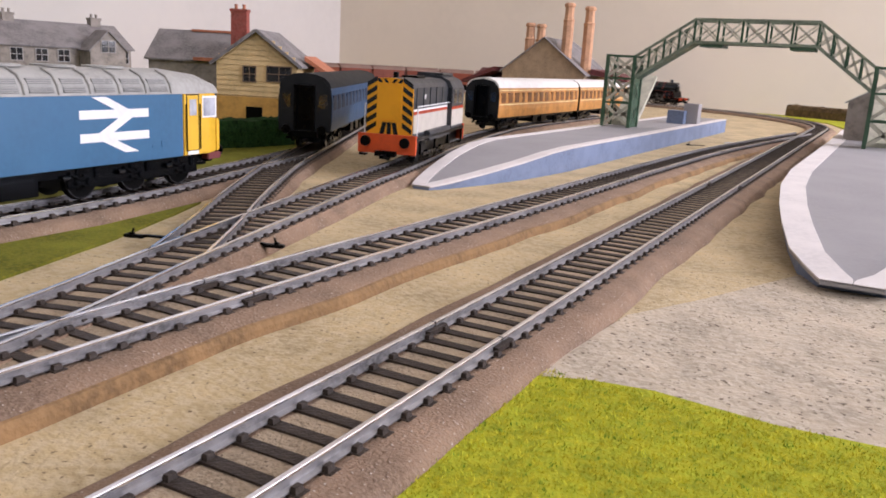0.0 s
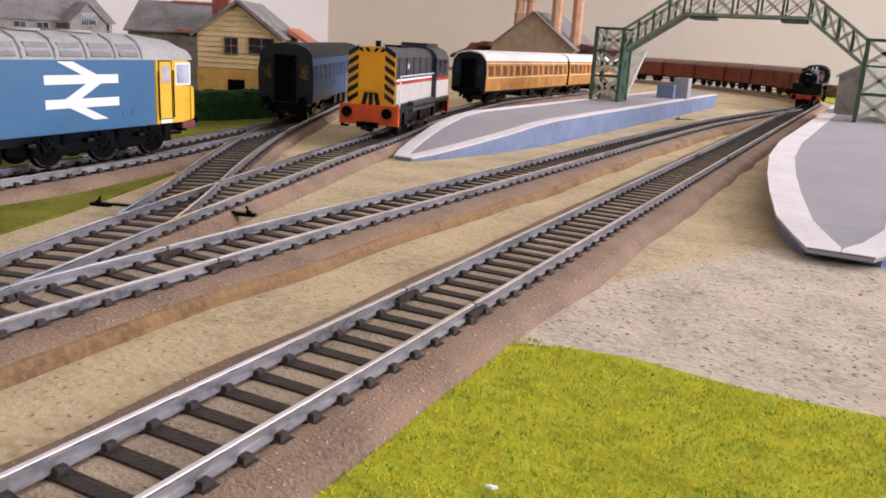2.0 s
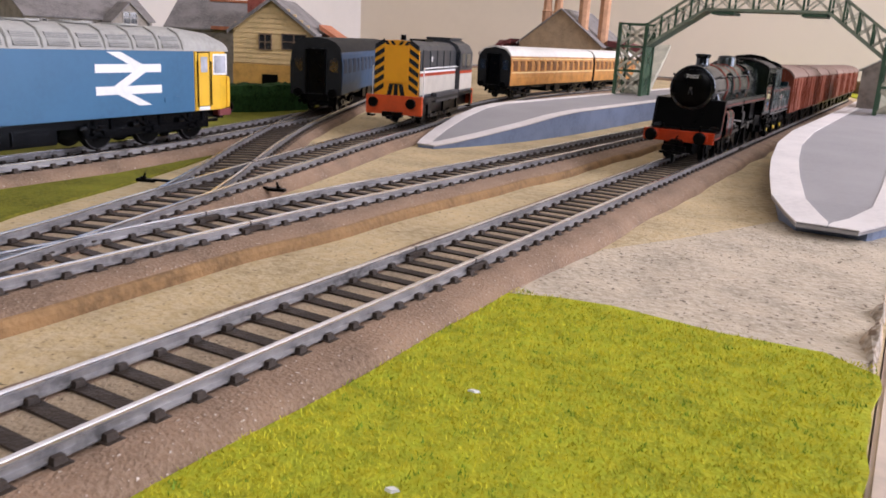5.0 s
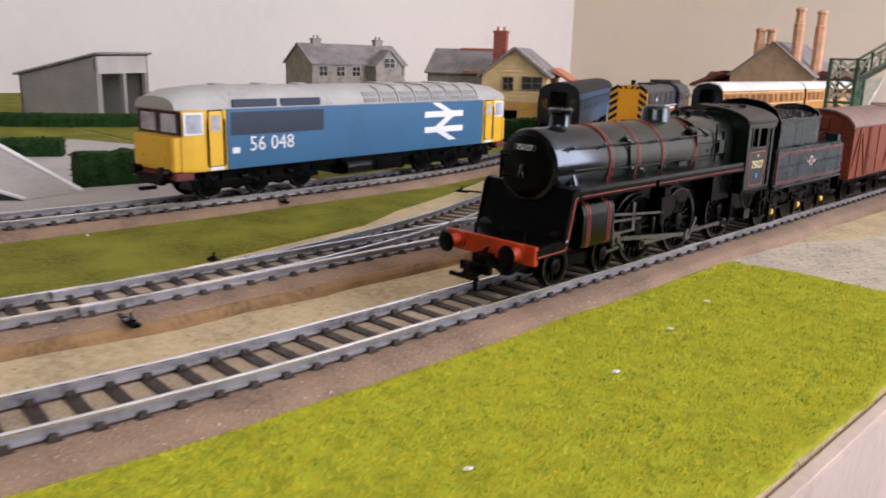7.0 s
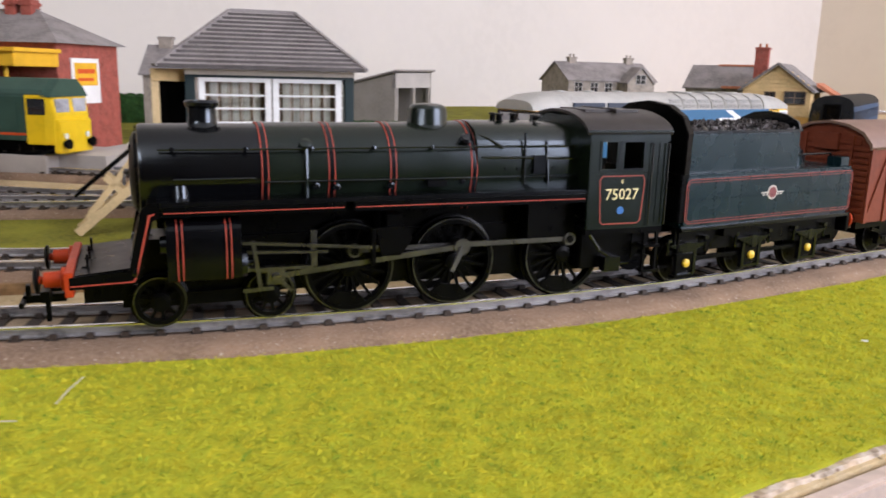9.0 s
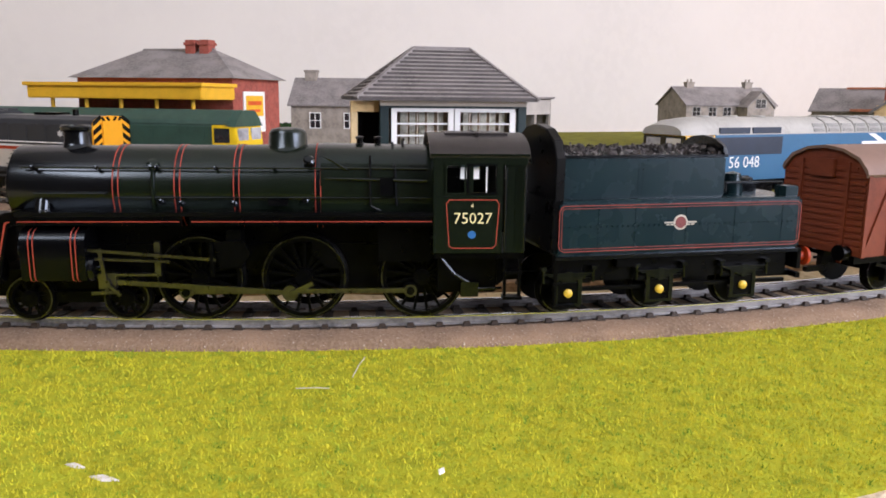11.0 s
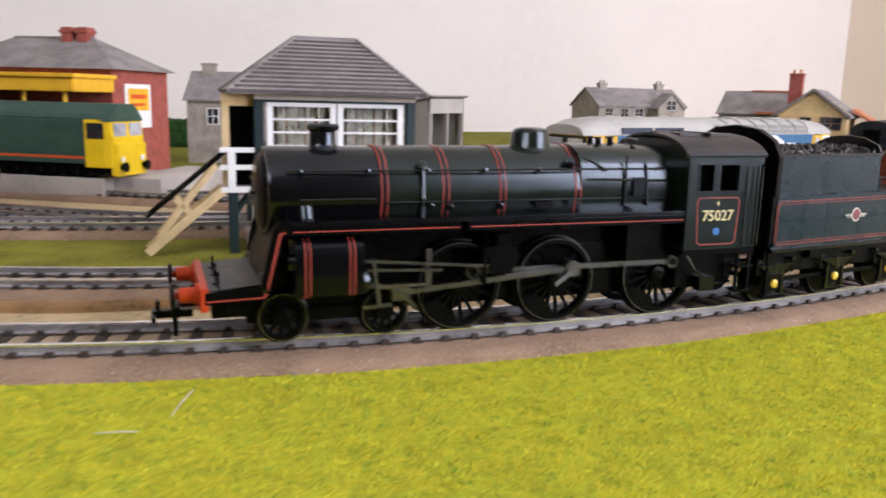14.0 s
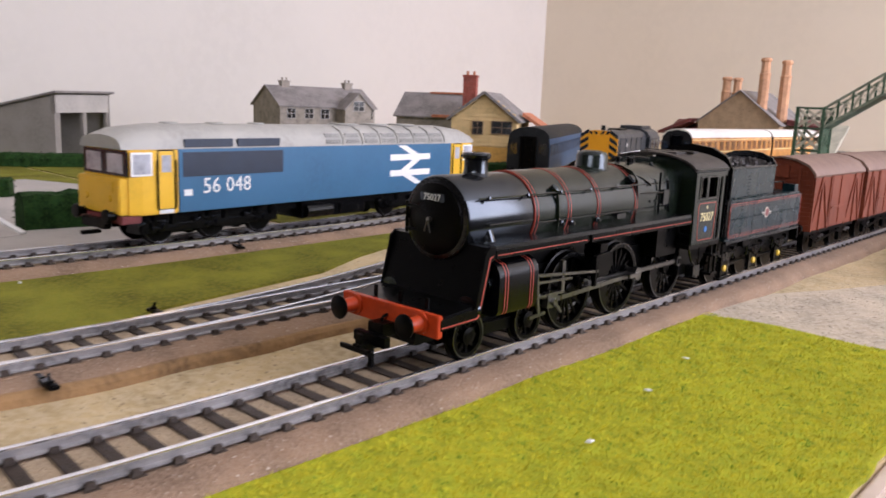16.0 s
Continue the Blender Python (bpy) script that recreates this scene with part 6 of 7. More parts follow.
# ---- footbridge ----
def footbridge():
    root = holder("footbridge", "green and cream lattice footbridge across the tracks", "footbridge")
    G = lambda n, s, l="": part(n, s, M_FBGREEN, root, l, bevel=0.12)
    C = lambda n, s, l="": part(n, s, M_FBCREAM, root, l)
    for side, (x0, x1) in enumerate(((-164, -138), (65, 91))):
        for y in (606, 632):
            for x in (x0, x1):
                G("post", Shape().box(x - 1.6, x + 1.6, y - 1.6, y + 1.6, 15.9, 84), "green upright post")
            for z0, z1 in ((17, 38), (40, 61), (63, 82)):
                C("cross_brace", Shape().bar((x0, y, z0), (x1, y, z1), 1.2, 2.7).bar((x0, y, z1), (x1, y, z0), 1.2, 2.7), "cream diagonal bracing")
                G("rail", Shape().box(x0, x1, y - 0.8, y + 0.8, z1, z1 + 1.8), "green cross rail")
        for x in (x0, x1):
            for z0, z1 in ((17, 38), (40, 61), (63, 82)):
                C("cross_brace", Shape().bar((x, 606, z0), (x, 632, z1), 1.2, 1.6).bar((x, 606, z1), (x, 632, z0), 1.2, 1.6), "cream diagonal bracing")
        G("panel", Shape().box((x1 if side == 0 else x0) - 0.6, (x1 if side == 0 else x0) + 0.6, 607, 631, 16.2, 74), "solid green side panel")
        C("stair_flight", Shape().prism([(636, 16), (640, 16), (700, 62), (700, 66), (636, 20)], "x", x0 + 1, x1 - 1))
    top = [(-138, 83), (-86, 118), (17, 118), (65, 82)]
    for y in (606, 632):
        for (xa, za), (xb, zb) in zip(top, top[1:]):
            part("top_chord", Shape().bar((xa, y, za), (xb, y, zb), 2.0, 2.4), M_FBPALE, root, "pale grey-green top chord", bevel=0.12)
            part("bottom_chord", Shape().bar((xa, y, za - 20), (xb, y, zb - 20), 2.0, 2.6), M_FBPALE, root, "pale grey-green bottom chord", bevel=0.12)
            n = 4 if abs(zb - za) > 1 else 5
            for k in range(n):
                f0, f1 = k / n, (k + 1) / n
                p, q = (xa + (xb - xa) * f0, za + (zb - za) * f0), (xa + (xb - xa) * f1, za + (zb - za) * f1)
                C("lattice", Shape().bar((p[0], y, p[1] - 19), (q[0], y, q[1] - 1), 0.9, 1.3).bar((p[0], y, p[1] - 1), (q[0], y, q[1] - 19), 0.9, 1.3), "cream lattice cross")
                G("hanger", Shape().box(p[0] - 0.9, p[0] + 0.9, y - 0.9, y + 0.9, p[1] - 20, p[1] + 1), "green hanger")
            G("deck", Shape().bar((xa, 619, za - 20.5), (xb, 619, zb - 20.5), 24, 1.2), "green deck plate") if y == 606 else None
    for x in (-70, 6):
        G("bracket", Shape().box(x - 10, x + 10, 604, 634, 94, 96.2), "green deck bracket")
    return root


footbridge()


# ---- buildings ----
def gable_block(root, x0, x1, y0, y1, h, ridge, wall_m, roof_m, axis="x", over=3.0, label_w="", label_r="", z0=0.0):
    """Walls with gables and an overhanging two-slope roof; the ridge runs along axis."""
    if axis == "x":
        c = (y0 + y1) / 2
        w = part("wall", Shape().prism([(y0, z0), (y1, z0), (y1, h), (c, ridge), (y0, h)], "x", x0, x1), wall_m, root, label_w)
        for sgn, ye in ((-1, y0), (1, y1)):
            s = ((ridge - h) / abs(ye - c))
            a, b = (ye + sgn * over, h - s * over), (c, ridge)
            part("roof", Shape().prism([a, b, (b[0], b[1] + 1.6), (a[0], a[1] + 1.6)], "x", x0 - over, x1 + over), roof_m, root, label_r)
    else:
        c = (x0 + x1) / 2
        w = part("wall", Shape().prism([(x0, z0), (x1, z0), (x1, h), (c, ridge), (x0, h)], "y", y0, y1), wall_m, root, label_w)
        for sgn, xe in ((-1, x0), (1, x1)):
            s = ((ridge - h) / abs(xe - c))
            a, b = (xe + sgn * over, h - s * over), (c, ridge)
            part("roof", Shape().prism([a, b, (b[0], b[1] + 1.6), (a[0], a[1] + 1.6)], "y", y0 - over, y1 + over), roof_m, root, label_r)
    return w


def chimney(root, x, y, z0, z1, w, m, pots=2, pot_m=None, name="chimney"):
    c = part(name, Shape().box(x - w, x + w, y - w * 0.7, y + w * 0.7, z0, z1).box(x - w - 0.8, x + w + 0.8, y - w * 0.7 - 0.8, y + w * 0.7 + 0.8, z1 - 2.4, z1), m, root, bevel=0.2)
    for k in range(pots):
        px = x + (k - (pots - 1) / 2) * w
        part("chimney_pot", Shape().lathe((px, y, z1), (0, 0, 1), [(0, 1.5), (3, 1.2), (3.4, 1.6), (4, 1.5)], 10), pot_m or m, c, smooth=True)
    return c


def small_window(root, s_axis, a, b, z, w, h, frame_m=None, pane_m=None):
    """A glazed window with frame and glazing bars. s_axis: 'y-' faces -y at y=a, centred at x=b; 'x+' faces +x at x=a, centred at y=b."""
    if s_axis == "y-":
        box = lambda u0, u1, d0, d1, z0, z1: (b + u0, b + u1, a - d1, a - d0, z0, z1)
    else:
        box = lambda u0, u1, d0, d1, z0, z1: (a + d0, a + d1, b + u0, b + u1, z0, z1)
    win = part("window", Shape().box(*box(-w, w, 0.05, 0.5, z - h, z + h)), pane_m or M_GLASSDARK, root, "dark window pane")
    f = Shape()
    for u0, u1, z0, z1 in ((-w - 0.8, -w, z - h - 0.8, z + h + 0.8), (w, w + 0.8, z - h - 0.8, z + h + 0.8), (-w, w, z + h, z + h + 0.8), (-w, w, z - h - 0.8, z - h), (-0.3, 0.3, z - h, z + h), (-w, w, z - 0.3, z + 0.3)):
        f.box(*box(u0, u1, 0.05, 1.0, z0, z1))
    part("window_frame", f, frame_m or M_WHITE, win, "pale window frame")
    return win


def signal_box():
    root = holder("signal_box", "white weatherboarded signal box with slate hip roof", "signal box", at=mm(-152, -301, 0, 0, 0, 78.2))
    W, D = 63.0, 56.0
    P = lambda n, s, m, l="", **k: part(n, s, m, root, l, **k)
    P("plinth", Shape().box(-4, 18, -2.5, 6, 0, 5).box(46, W + 4, -2.5, 6, 0, 5).box(-4, 4, 6, D + 3, 0, 5).box(W - 4, W + 4, 6, D + 3, 0, 5).box(18, 46, 5, D, 0, 5), M_CONCRETE, "grey concrete plinth blocks", bevel=0.4)
    P("core_wall", Shape().box(0.6, W - 0.6, 0.8, D - 0.8, 5, 42.5), M_WHITE, "plain white wall")
    # front boards, one by one
    board = mesh_of("weatherboard", Shape().prism([(-0.9, 0), (0.7, 0), (0.7, 2.2), (-0.2, 2.2)], "x", 3.4, W - 3.4), M_WHITE)
    for k in range(11):
        ob = new("weatherboard", board)
        ob.parent = root
        ob.matrix_basis = mm(0, 0, 5 + 2.27 * k)
    sb = mesh_of("weatherboard", Shape().prism([(0.9, 0), (-0.7, 0), (-0.7, 2.2), (0.2, 2.2)], "y", 3.4, D - 3.4), M_WHITE)
    for k in range(11):
        ob = new("weatherboard", sb)
        ob.parent = root
        ob.matrix_basis = mm(W, 0, 5 + 2.27 * k)
    for x, y in ((0, 0), (W, 0), (0, D), (W, D)):
        P("corner_post", Shape().box(x - 1.9, x + 1.9, y - 1.6, y + 1.9, 5, 65), M_DARKGREEN, "dark green corner post", bevel=0.2)
    P("sill_band", Shape().box(-1.2, W + 1.2, -1.4, D + 1, 42.2, 43.6), M_DARKGREEN, "dark green sill band", bevel=0.15)
    P("head_band", Shape().box(-1.0, W + 1.0, -1.2, D + 1, 62.4, 63.4), M_DARKGREEN, bevel=0.1)
    P("fascia", Shape().box(-2, W + 2, -2, D + 2, 63.4, 66.4), M_BEIGE, "cream fascia under the eaves", bevel=0.2)
    sg = P("name_board", Shape().box(13, 48, -1.5, -0.2, 36.2, 40.4), M_DARKGREEN, "dark name board with a pale illegible line", bevel=0.2)
    part("board_lettering", Shape().box(16, 45, -1.62, -1.5, 37.5, 39.2), M_PLATSIDE, sg)
    P("interior", Shape().box(8, W - 8, 14, D - 6, 43.6, 62), M_CURTAIN, "brown interior fittings")
    # window frames: two units on the front, two on the side, each with its bars and curtains
    def window_unit(a0, a1, side):
        turn = (lambda s: s) if not side else (lambda s: (s, swing(s))[0])
        f = Shape().box(a0, a0 + 2.4, -0.9, 0.9, 43.6, 62.4).box(a1 - 2.4, a1, -0.9, 0.9, 43.6, 62.4).box(a0 + 2.4, a1 - 2.4, -0.9, 0.9, 60.8, 62.4).box(a0 + 2.4, a1 - 2.4, -0.9, 0.9, 43.6, 45.2)
        w = P("window", turn(f), M_WHITE, "white multi-paned sliding window")
        for k in (1, 2):
            z = 45.2 + 15.6 * k / 3
            part("glazing_bar", turn(Shape().box(a0 + 2.4, a1 - 2.4, -0.4, 0.4, z - 0.35, z + 0.35)), M_WHITE, w)
        n = 5
        for k in range(1, n):
            a = a0 + 2.4 + (a1 - a0 - 4.8) * k / n
            part("glazing_bar", turn(Shape().box(a - 0.2, a + 0.2, -0.25, 0.25, 45.2, 60.8)), M_BEIGE, w)
        part("pane", turn(Shape().box(a0 + 2.4, a1 - 2.4, 0.3, 0.42, 45.2, 60.8)), M_GLASS, w, "clear glazing")
        part("blind", turn(Shape().box(a0 + 2.4, a1 - 2.4, 3.4, 4.0, 44.4, 61.6)), M_CURTAIN, w, "brown blind behind the glass")
        for k in range(n):
            a = a0 + 4.4 + (a1 - a0 - 6.8) * (k + 0.3) / n
            part("curtain", turn(Shape().box(a - 1.3, a + 1.3, 2.4, 3.0, 44.6, 61.4)), M_BEIGE, w, "pale curtain strip")

    def swing(s):
        s.v = [(W + 0.2 - y, x, z) for x, y, z in s.v]
    for a0, a1 in ((3.2, 31.2), (31.8, W - 3.2)):
        window_unit(a0, a1, False)
    for a0, a1 in ((3.2, 27), (28, D - 3.2)):
        window_unit(a0, a1, True)
    # porch with a black panel as the doorway's shade, landing and steps
    P("end_wall", Shape().box(-0.4, 0.8, 12, D - 2, 33, 63), M_BUFF, "buff end wall")
    P("porch_post", Shape().box(-14.4, -11.4, 2, 5, 28.2, 64), M_BUFF, "buff porch post", bevel=0.2)
    P("porch_lintel", Shape().box(-14.4, -1.9, 1.6, 4.6, 60.6, 65.4), M_CLAPBOARD, "cream porch lintel", bevel=0.2)
    P("doorway", Shape().box(-14, -0.6, 9, 10.2, 28.2, 63), M_MATTBLACK, "black panel as the shade in the open doorway")
    P("landing", Shape().box(-15.5, -1.9, -1.4, 12, 26.0, 28.2), M_WHITE, "white timber landing", bevel=0.2)
    for z in (35.2, 42.2):
        P("landing_rail", Shape().box(-15.5, -1.9, -1.2, 0, z, z + 2.0), M_WHITE, bevel=0.1)
    P("landing_post", Shape().box(-12.6, -9.4, -1.5, 0.3, 28.2, 43.4), M_WHITE, "broad white landing post", bevel=0.15)
    for y in (0.4, 10):
        P("landing_leg", Shape().box(-12.2, -8.6, y - 0.9, y + 0.9, 0, 26), M_DARKGREEN, "dark green landing leg", bevel=0.1)
        P("leg_brace", Shape().bar((-9, y, 18), (-3.4, y, 25.6), 1.2, 1.4), M_DARKGREEN, "dark green leg brace")
    for y in (-0.6, 11.2):
        P("stair_string", Shape().bar((-14, y, 27.4), (-44, y, 2), 1.4, 3.4), M_BUFF, "buff stair string")
        P("stair_rail", Shape().bar((-13, y, 42.6), (-44, y, 16.4), 0.8, 1.2), M_MATTBLACK, "thin dark stair handrail")
        P("stair_lattice", Shape().bar((-17, y, 37), (-40, y, 8), 1.0, 2.2), M_BUFF, "buff diagonal stair board")
        P("stair_lattice", Shape().bar((-33, y, 24), (-26, y, 16.5), 1.0, 2.2), M_BUFF, "buff diagonal stair board")
    for k in range(8):
        P("tread", Shape().box(-19 - 3.6 * k, -15.4 - 3.6 * k, 0, 10.8, 24.2 - 3.1 * k, 25.0 - 3.1 * k), M_BUFF)
    # slate courses on a hip roof
    o = 6.0
    e0 = [(-2 * o - 1, -o), (W + o, -o), (W + o, D + o), (-2 * o - 1, D + o)]
    r0 = [(18, D / 2), (W - 18, D / 2)]
    core = Shape().add([(x, y, 65.6) for x, y in e0] + [(x, y, 89.0) for x, y in r0], [(0, 1, 5, 4), (1, 2, 5), (2, 3, 4, 5), (3, 0, 4), (3, 2, 1, 0)])
    rf = P("roof", core, M_SLATE, "grey slate hip roof")
    n = 13
    for k in range(n):
        f0, f1 = k / n, (k + 1) / n
        z0, z1 = 65.8 + 23.4 * f0, 65.8 + 23.4 * f1
        pt = lambda c, f: tuple(a + (b - a) * f for a, b in zip(c, r0[0] if c[0] < W / 2 else r0[1]))
        for a, b in ((0, 1), (1, 2), (2, 3), (3, 0)):
            A0, B0, A1, B1 = pt(e0[a], f0), pt(e0[b], f0), pt(e0[a], f1), pt(e0[b], f1)
            s = Shape().add([(*A0, z0 + 0.2), (*B0, z0 + 0.2), (*B1, z1 + 0.1), (*A1, z1 + 0.1), (*A0, z0 + 1.5), (*B0, z0 + 1.5), (*B1, z1 + 0.5), (*A1, z1 + 0.5)], [(4, 5, 6, 7), (1, 2, 6, 5), (3, 0, 4, 7)])
            # The lower edge face is coloured dark as the shadow under each course.
            s.k = 1
            s.add([(*A0, z0 + 0.2), (*B0, z0 + 0.2), (*B0, z0 + 1.5), (*A0, z0 + 1.5)], [(0, 1, 2, 3)])
            part("slate_course", s, [M_SLATE, M_SLATESHADE], rf)
    for c in e0:
        q = r0[0] if c[0] < W / 2 else r0[1]
        part("hip_tile", Shape().bar((*c, 66.6), (*q, 90), 2.0, 1.2), M_SLATE, rf)
    part("ridge_tile", Shape().bar((*r0[0], 90), (*r0[1], 90), 2.6, 1.4), M_SLATE, rf)
    return root


signal_box()


def open_shed():
    # front corner A, along the open front to B, along the blind side to C
    a, b, c = Vector((-660, 49, 0)), Vector((-717, 129, 0)), Vector((-729, 0, 0))
    d = b + c - a
    root = holder("open_shed", "grey lean-to shed with two open bays", "shed")
    top = {"a": 65.0, "b": 66.0, "c": 45.0, "d": 46.0}
    P = lambda n, s, m, l="", **k: part(n, s, m, root, l, **k)
    slab = lambda p, q, z0p, z0q, z1p, z1q, th: Shape().add([(p.x, p.y, z0p), (q.x, q.y, z0q), (q.x, q.y, z1q), (p.x, p.y, z1p)] + [(v.x + th.x, v.y + th.y, z) for v, z in ((p, z0p), (q, z0q), (q, z1q), (p, z1p))],
                                                    [(0, 1, 2, 3), (7, 6, 5, 4), (0, 4, 5, 1), (1, 5, 6, 2), (2, 6, 7, 3), (3, 7, 4, 0)])
    ab, ac = (b - a).normalized(), (c - a).normalized()
    P("side_wall", slab(a, c, 0, 0, top["a"], top["c"], ab * 3), M_SHEDGREY, "blank grey block side wall")
    P("side_wall", slab(b, d, 0, 0, top["b"], top["d"], ab * -3), M_SHEDGREY, "blank grey block side wall")
    P("back_wall", slab(c, d, 0, 0, top["c"], top["d"], ac * -3), M_SHEDGREY, "grey back wall")
    P("lintel", slab(a, b, 48, 48, top["a"], top["b"], ac * 3), M_PATHGREY, "pale lintel over the bays")
    for f in (0.03, 0.49, 0.94):
        p = a + (b - a) * f
        P("pier", slab(p, p + ab * 6, 0, 0, 48, 48, ac * 4), M_SHEDGREY, "grey pier between the bays")
    ex = 4
    A, B_, C, D_ = a - ac * ex - ab * ex, b - ac * ex + ab * ex, c + ac * ex - ab * ex, d + ac * ex + ab * ex
    P("roof", Shape().add([(v.x, v.y, z) for v, z in ((A, 67), (B_, 68), (D_, 45.5), (C, 44.5))] + [(v.x, v.y, z) for v, z in ((A, 69), (B_, 70), (D_, 47.5), (C, 46.5))], [(0, 1, 2, 3), (7, 6, 5, 4), (0, 4, 5, 1), (1, 5, 6, 2), (2, 6, 7, 3), (3, 7, 4, 0)]), M_SLATE, "grey sloping roof sheet")
    return root


open_shed()


def grey_house():
    root = holder("stone_house", "grey stone house with slate roof and two chimneys", "house", at=mm(-745, 430, 0, 0, 0, 90 - 8))
    gable_block(root, -74, 72, -38, 38, 62, 86, M_STONE, M_SLATE, "x", 3, "grey stone wall", "grey slate roof")
    chimney(root, -48, 0, 78, 94, 6, M_STONE, 2)
    chimney(root, 50, 0, 78, 95, 6, M_STONE, 2)
    gable_block(root, 10, 52, -60, -38, 60, 80, M_STONE, M_SLATE, "y", 2.5, "projecting stone gable", "slate gable roof")
    small_window(root, "y-", -60, 31, 64, 8, 6, M_PATHGREY)
    for x in (-58, -32, -8, 62):
        small_window(root, "y-", -38, x, 52, 6, 6, M_PATHGREY)
    return root


grey_house()


def gabled_house():
    root = holder("gabled_house", "weatherboarded house with grey roof and ochre ground floor", "house", at=mm(-390, 366, 0, 0, 0, 27))
    P = lambda n, s, m, l="", **k: part(n, s, m, root, l, **k)
    gable_block(root, -34, 34, 0, 74, 59, 84, M_CLAPBOARD, M_SLATE, "y", 4.5, "cream weatherboard wall", "grey slate roof")
    P("ground_floor", Shape().box(-34.6, 34.6, -0.8, 60, 0, 30), M_OCHRE, "ochre rendered ground floor", bevel=0.2)
    P("side_wall", Shape().box(-35.2, -34, 0, 74, 0, 59), M_STONE, "grey side wall")
    for k in range(11):
        z = 31 + 4.2 * k
        half = 34 if z < 59 else 34 * (84 - z) / 25
        if half > 3:
            P("weatherboard", Shape().prism([(-1.0, z), (0.4, z), (0.4, z + 4), (-0.3, z + 4)], "x", -half, half), M_CLAPBOARD)
    small_window(root, "y-", -0.8, 19, 50, 10, 6, M_WINDOWBROWN)
    small_window(root, "y-", -0.8, -6, 49, 5, 6, M_WINDOWBROWN)
    P("door", Shape().box(-9, 5, -1.6, -0.6, 0, 22), M_MATTBLACK, "dark ground-floor doorway", bevel=0.2)
    for sx in (-1, 1):
        P("barge_board", Shape().bar((sx * 38.5, -4.4, 56), (0, -4.4, 85), 1.2, 2.6), M_SLATE, "grey barge board")
    chimney(root, -26, 42, 70, 103, 7, M_BRICK, 2, M_TERRACOTTA)
    gable_block(root, -108, -34, 40, 110, 58, 82, M_STONE, M_SLATE, "x", 3, "grey stone wing", "grey slate roof with orange ridge")
    P("ridge_tiles", Shape().box(-80, -36, 72, 78, 82.4, 84.6), M_TERRACOTTA, "orange ridge tiles", bevel=0.3)
    P("eave_tiles", Shape().box(-66, -36, 34, 42, 57, 60), M_TERRACOTTA, "orange eave tiles", bevel=0.3)
    P("lean_to_roof", Shape().prism([(36, 62), (60, 48), (60, 51), (36, 66)], "y", 20, 70), M_TERRACOTTA, "orange side roof")
    return root


gabled_house()


def far_station():
    root = holder("station_building", "sandstone station building with tall buff chimneys", "station building", at=mm(-370, 950, 0, 0, 0, 4))
    P = lambda n, s, m, l="", **k: part(n, s, m, root, l, **k)
    gable_block(root, -62, 62, 0, 150, 62, 110, M_SANDSTONE, M_SLATE, "y", 4, "plain sandstone gable wall", "grey slate roof")
    P("canopy", Shape().prism([(-75, 60), (-125, 40), (-125, 44), (-75, 66)], "y", -6, 140), M_MAROON, "maroon platform canopy")
    P("canopy", Shape().prism([(66, 62), (120, 54), (120, 60), (66, 70)], "y", 20, 150), M_MAROON, "maroon platform canopy")
    gable_block(root, -120, -62, 20, 120, 40, 62, M_SANDSTONE, M_MAROON, "x", 3, "sandstone side wing", "maroon wing roof")
    for x, y, z in ((-46, 68, 134), (-30, 72, 133), (30, -12 + 24, 160), (56, 28, 157)):
        c = P("chimney", Shape().lathe((x, y, 60), (0, 0, 1), [(0, 8), (z - 60 - 26, 8), (z - 60 - 24, 8.8), (z - 60 - 22, 7), (z - 60 - 6, 6.6), (z - 60 - 5, 8.4), (z - 60 - 2, 8.4), (z - 60, 6.4)], 8), M_CHIMBRICK, "tall buff chimney stack")
    return root


far_station()


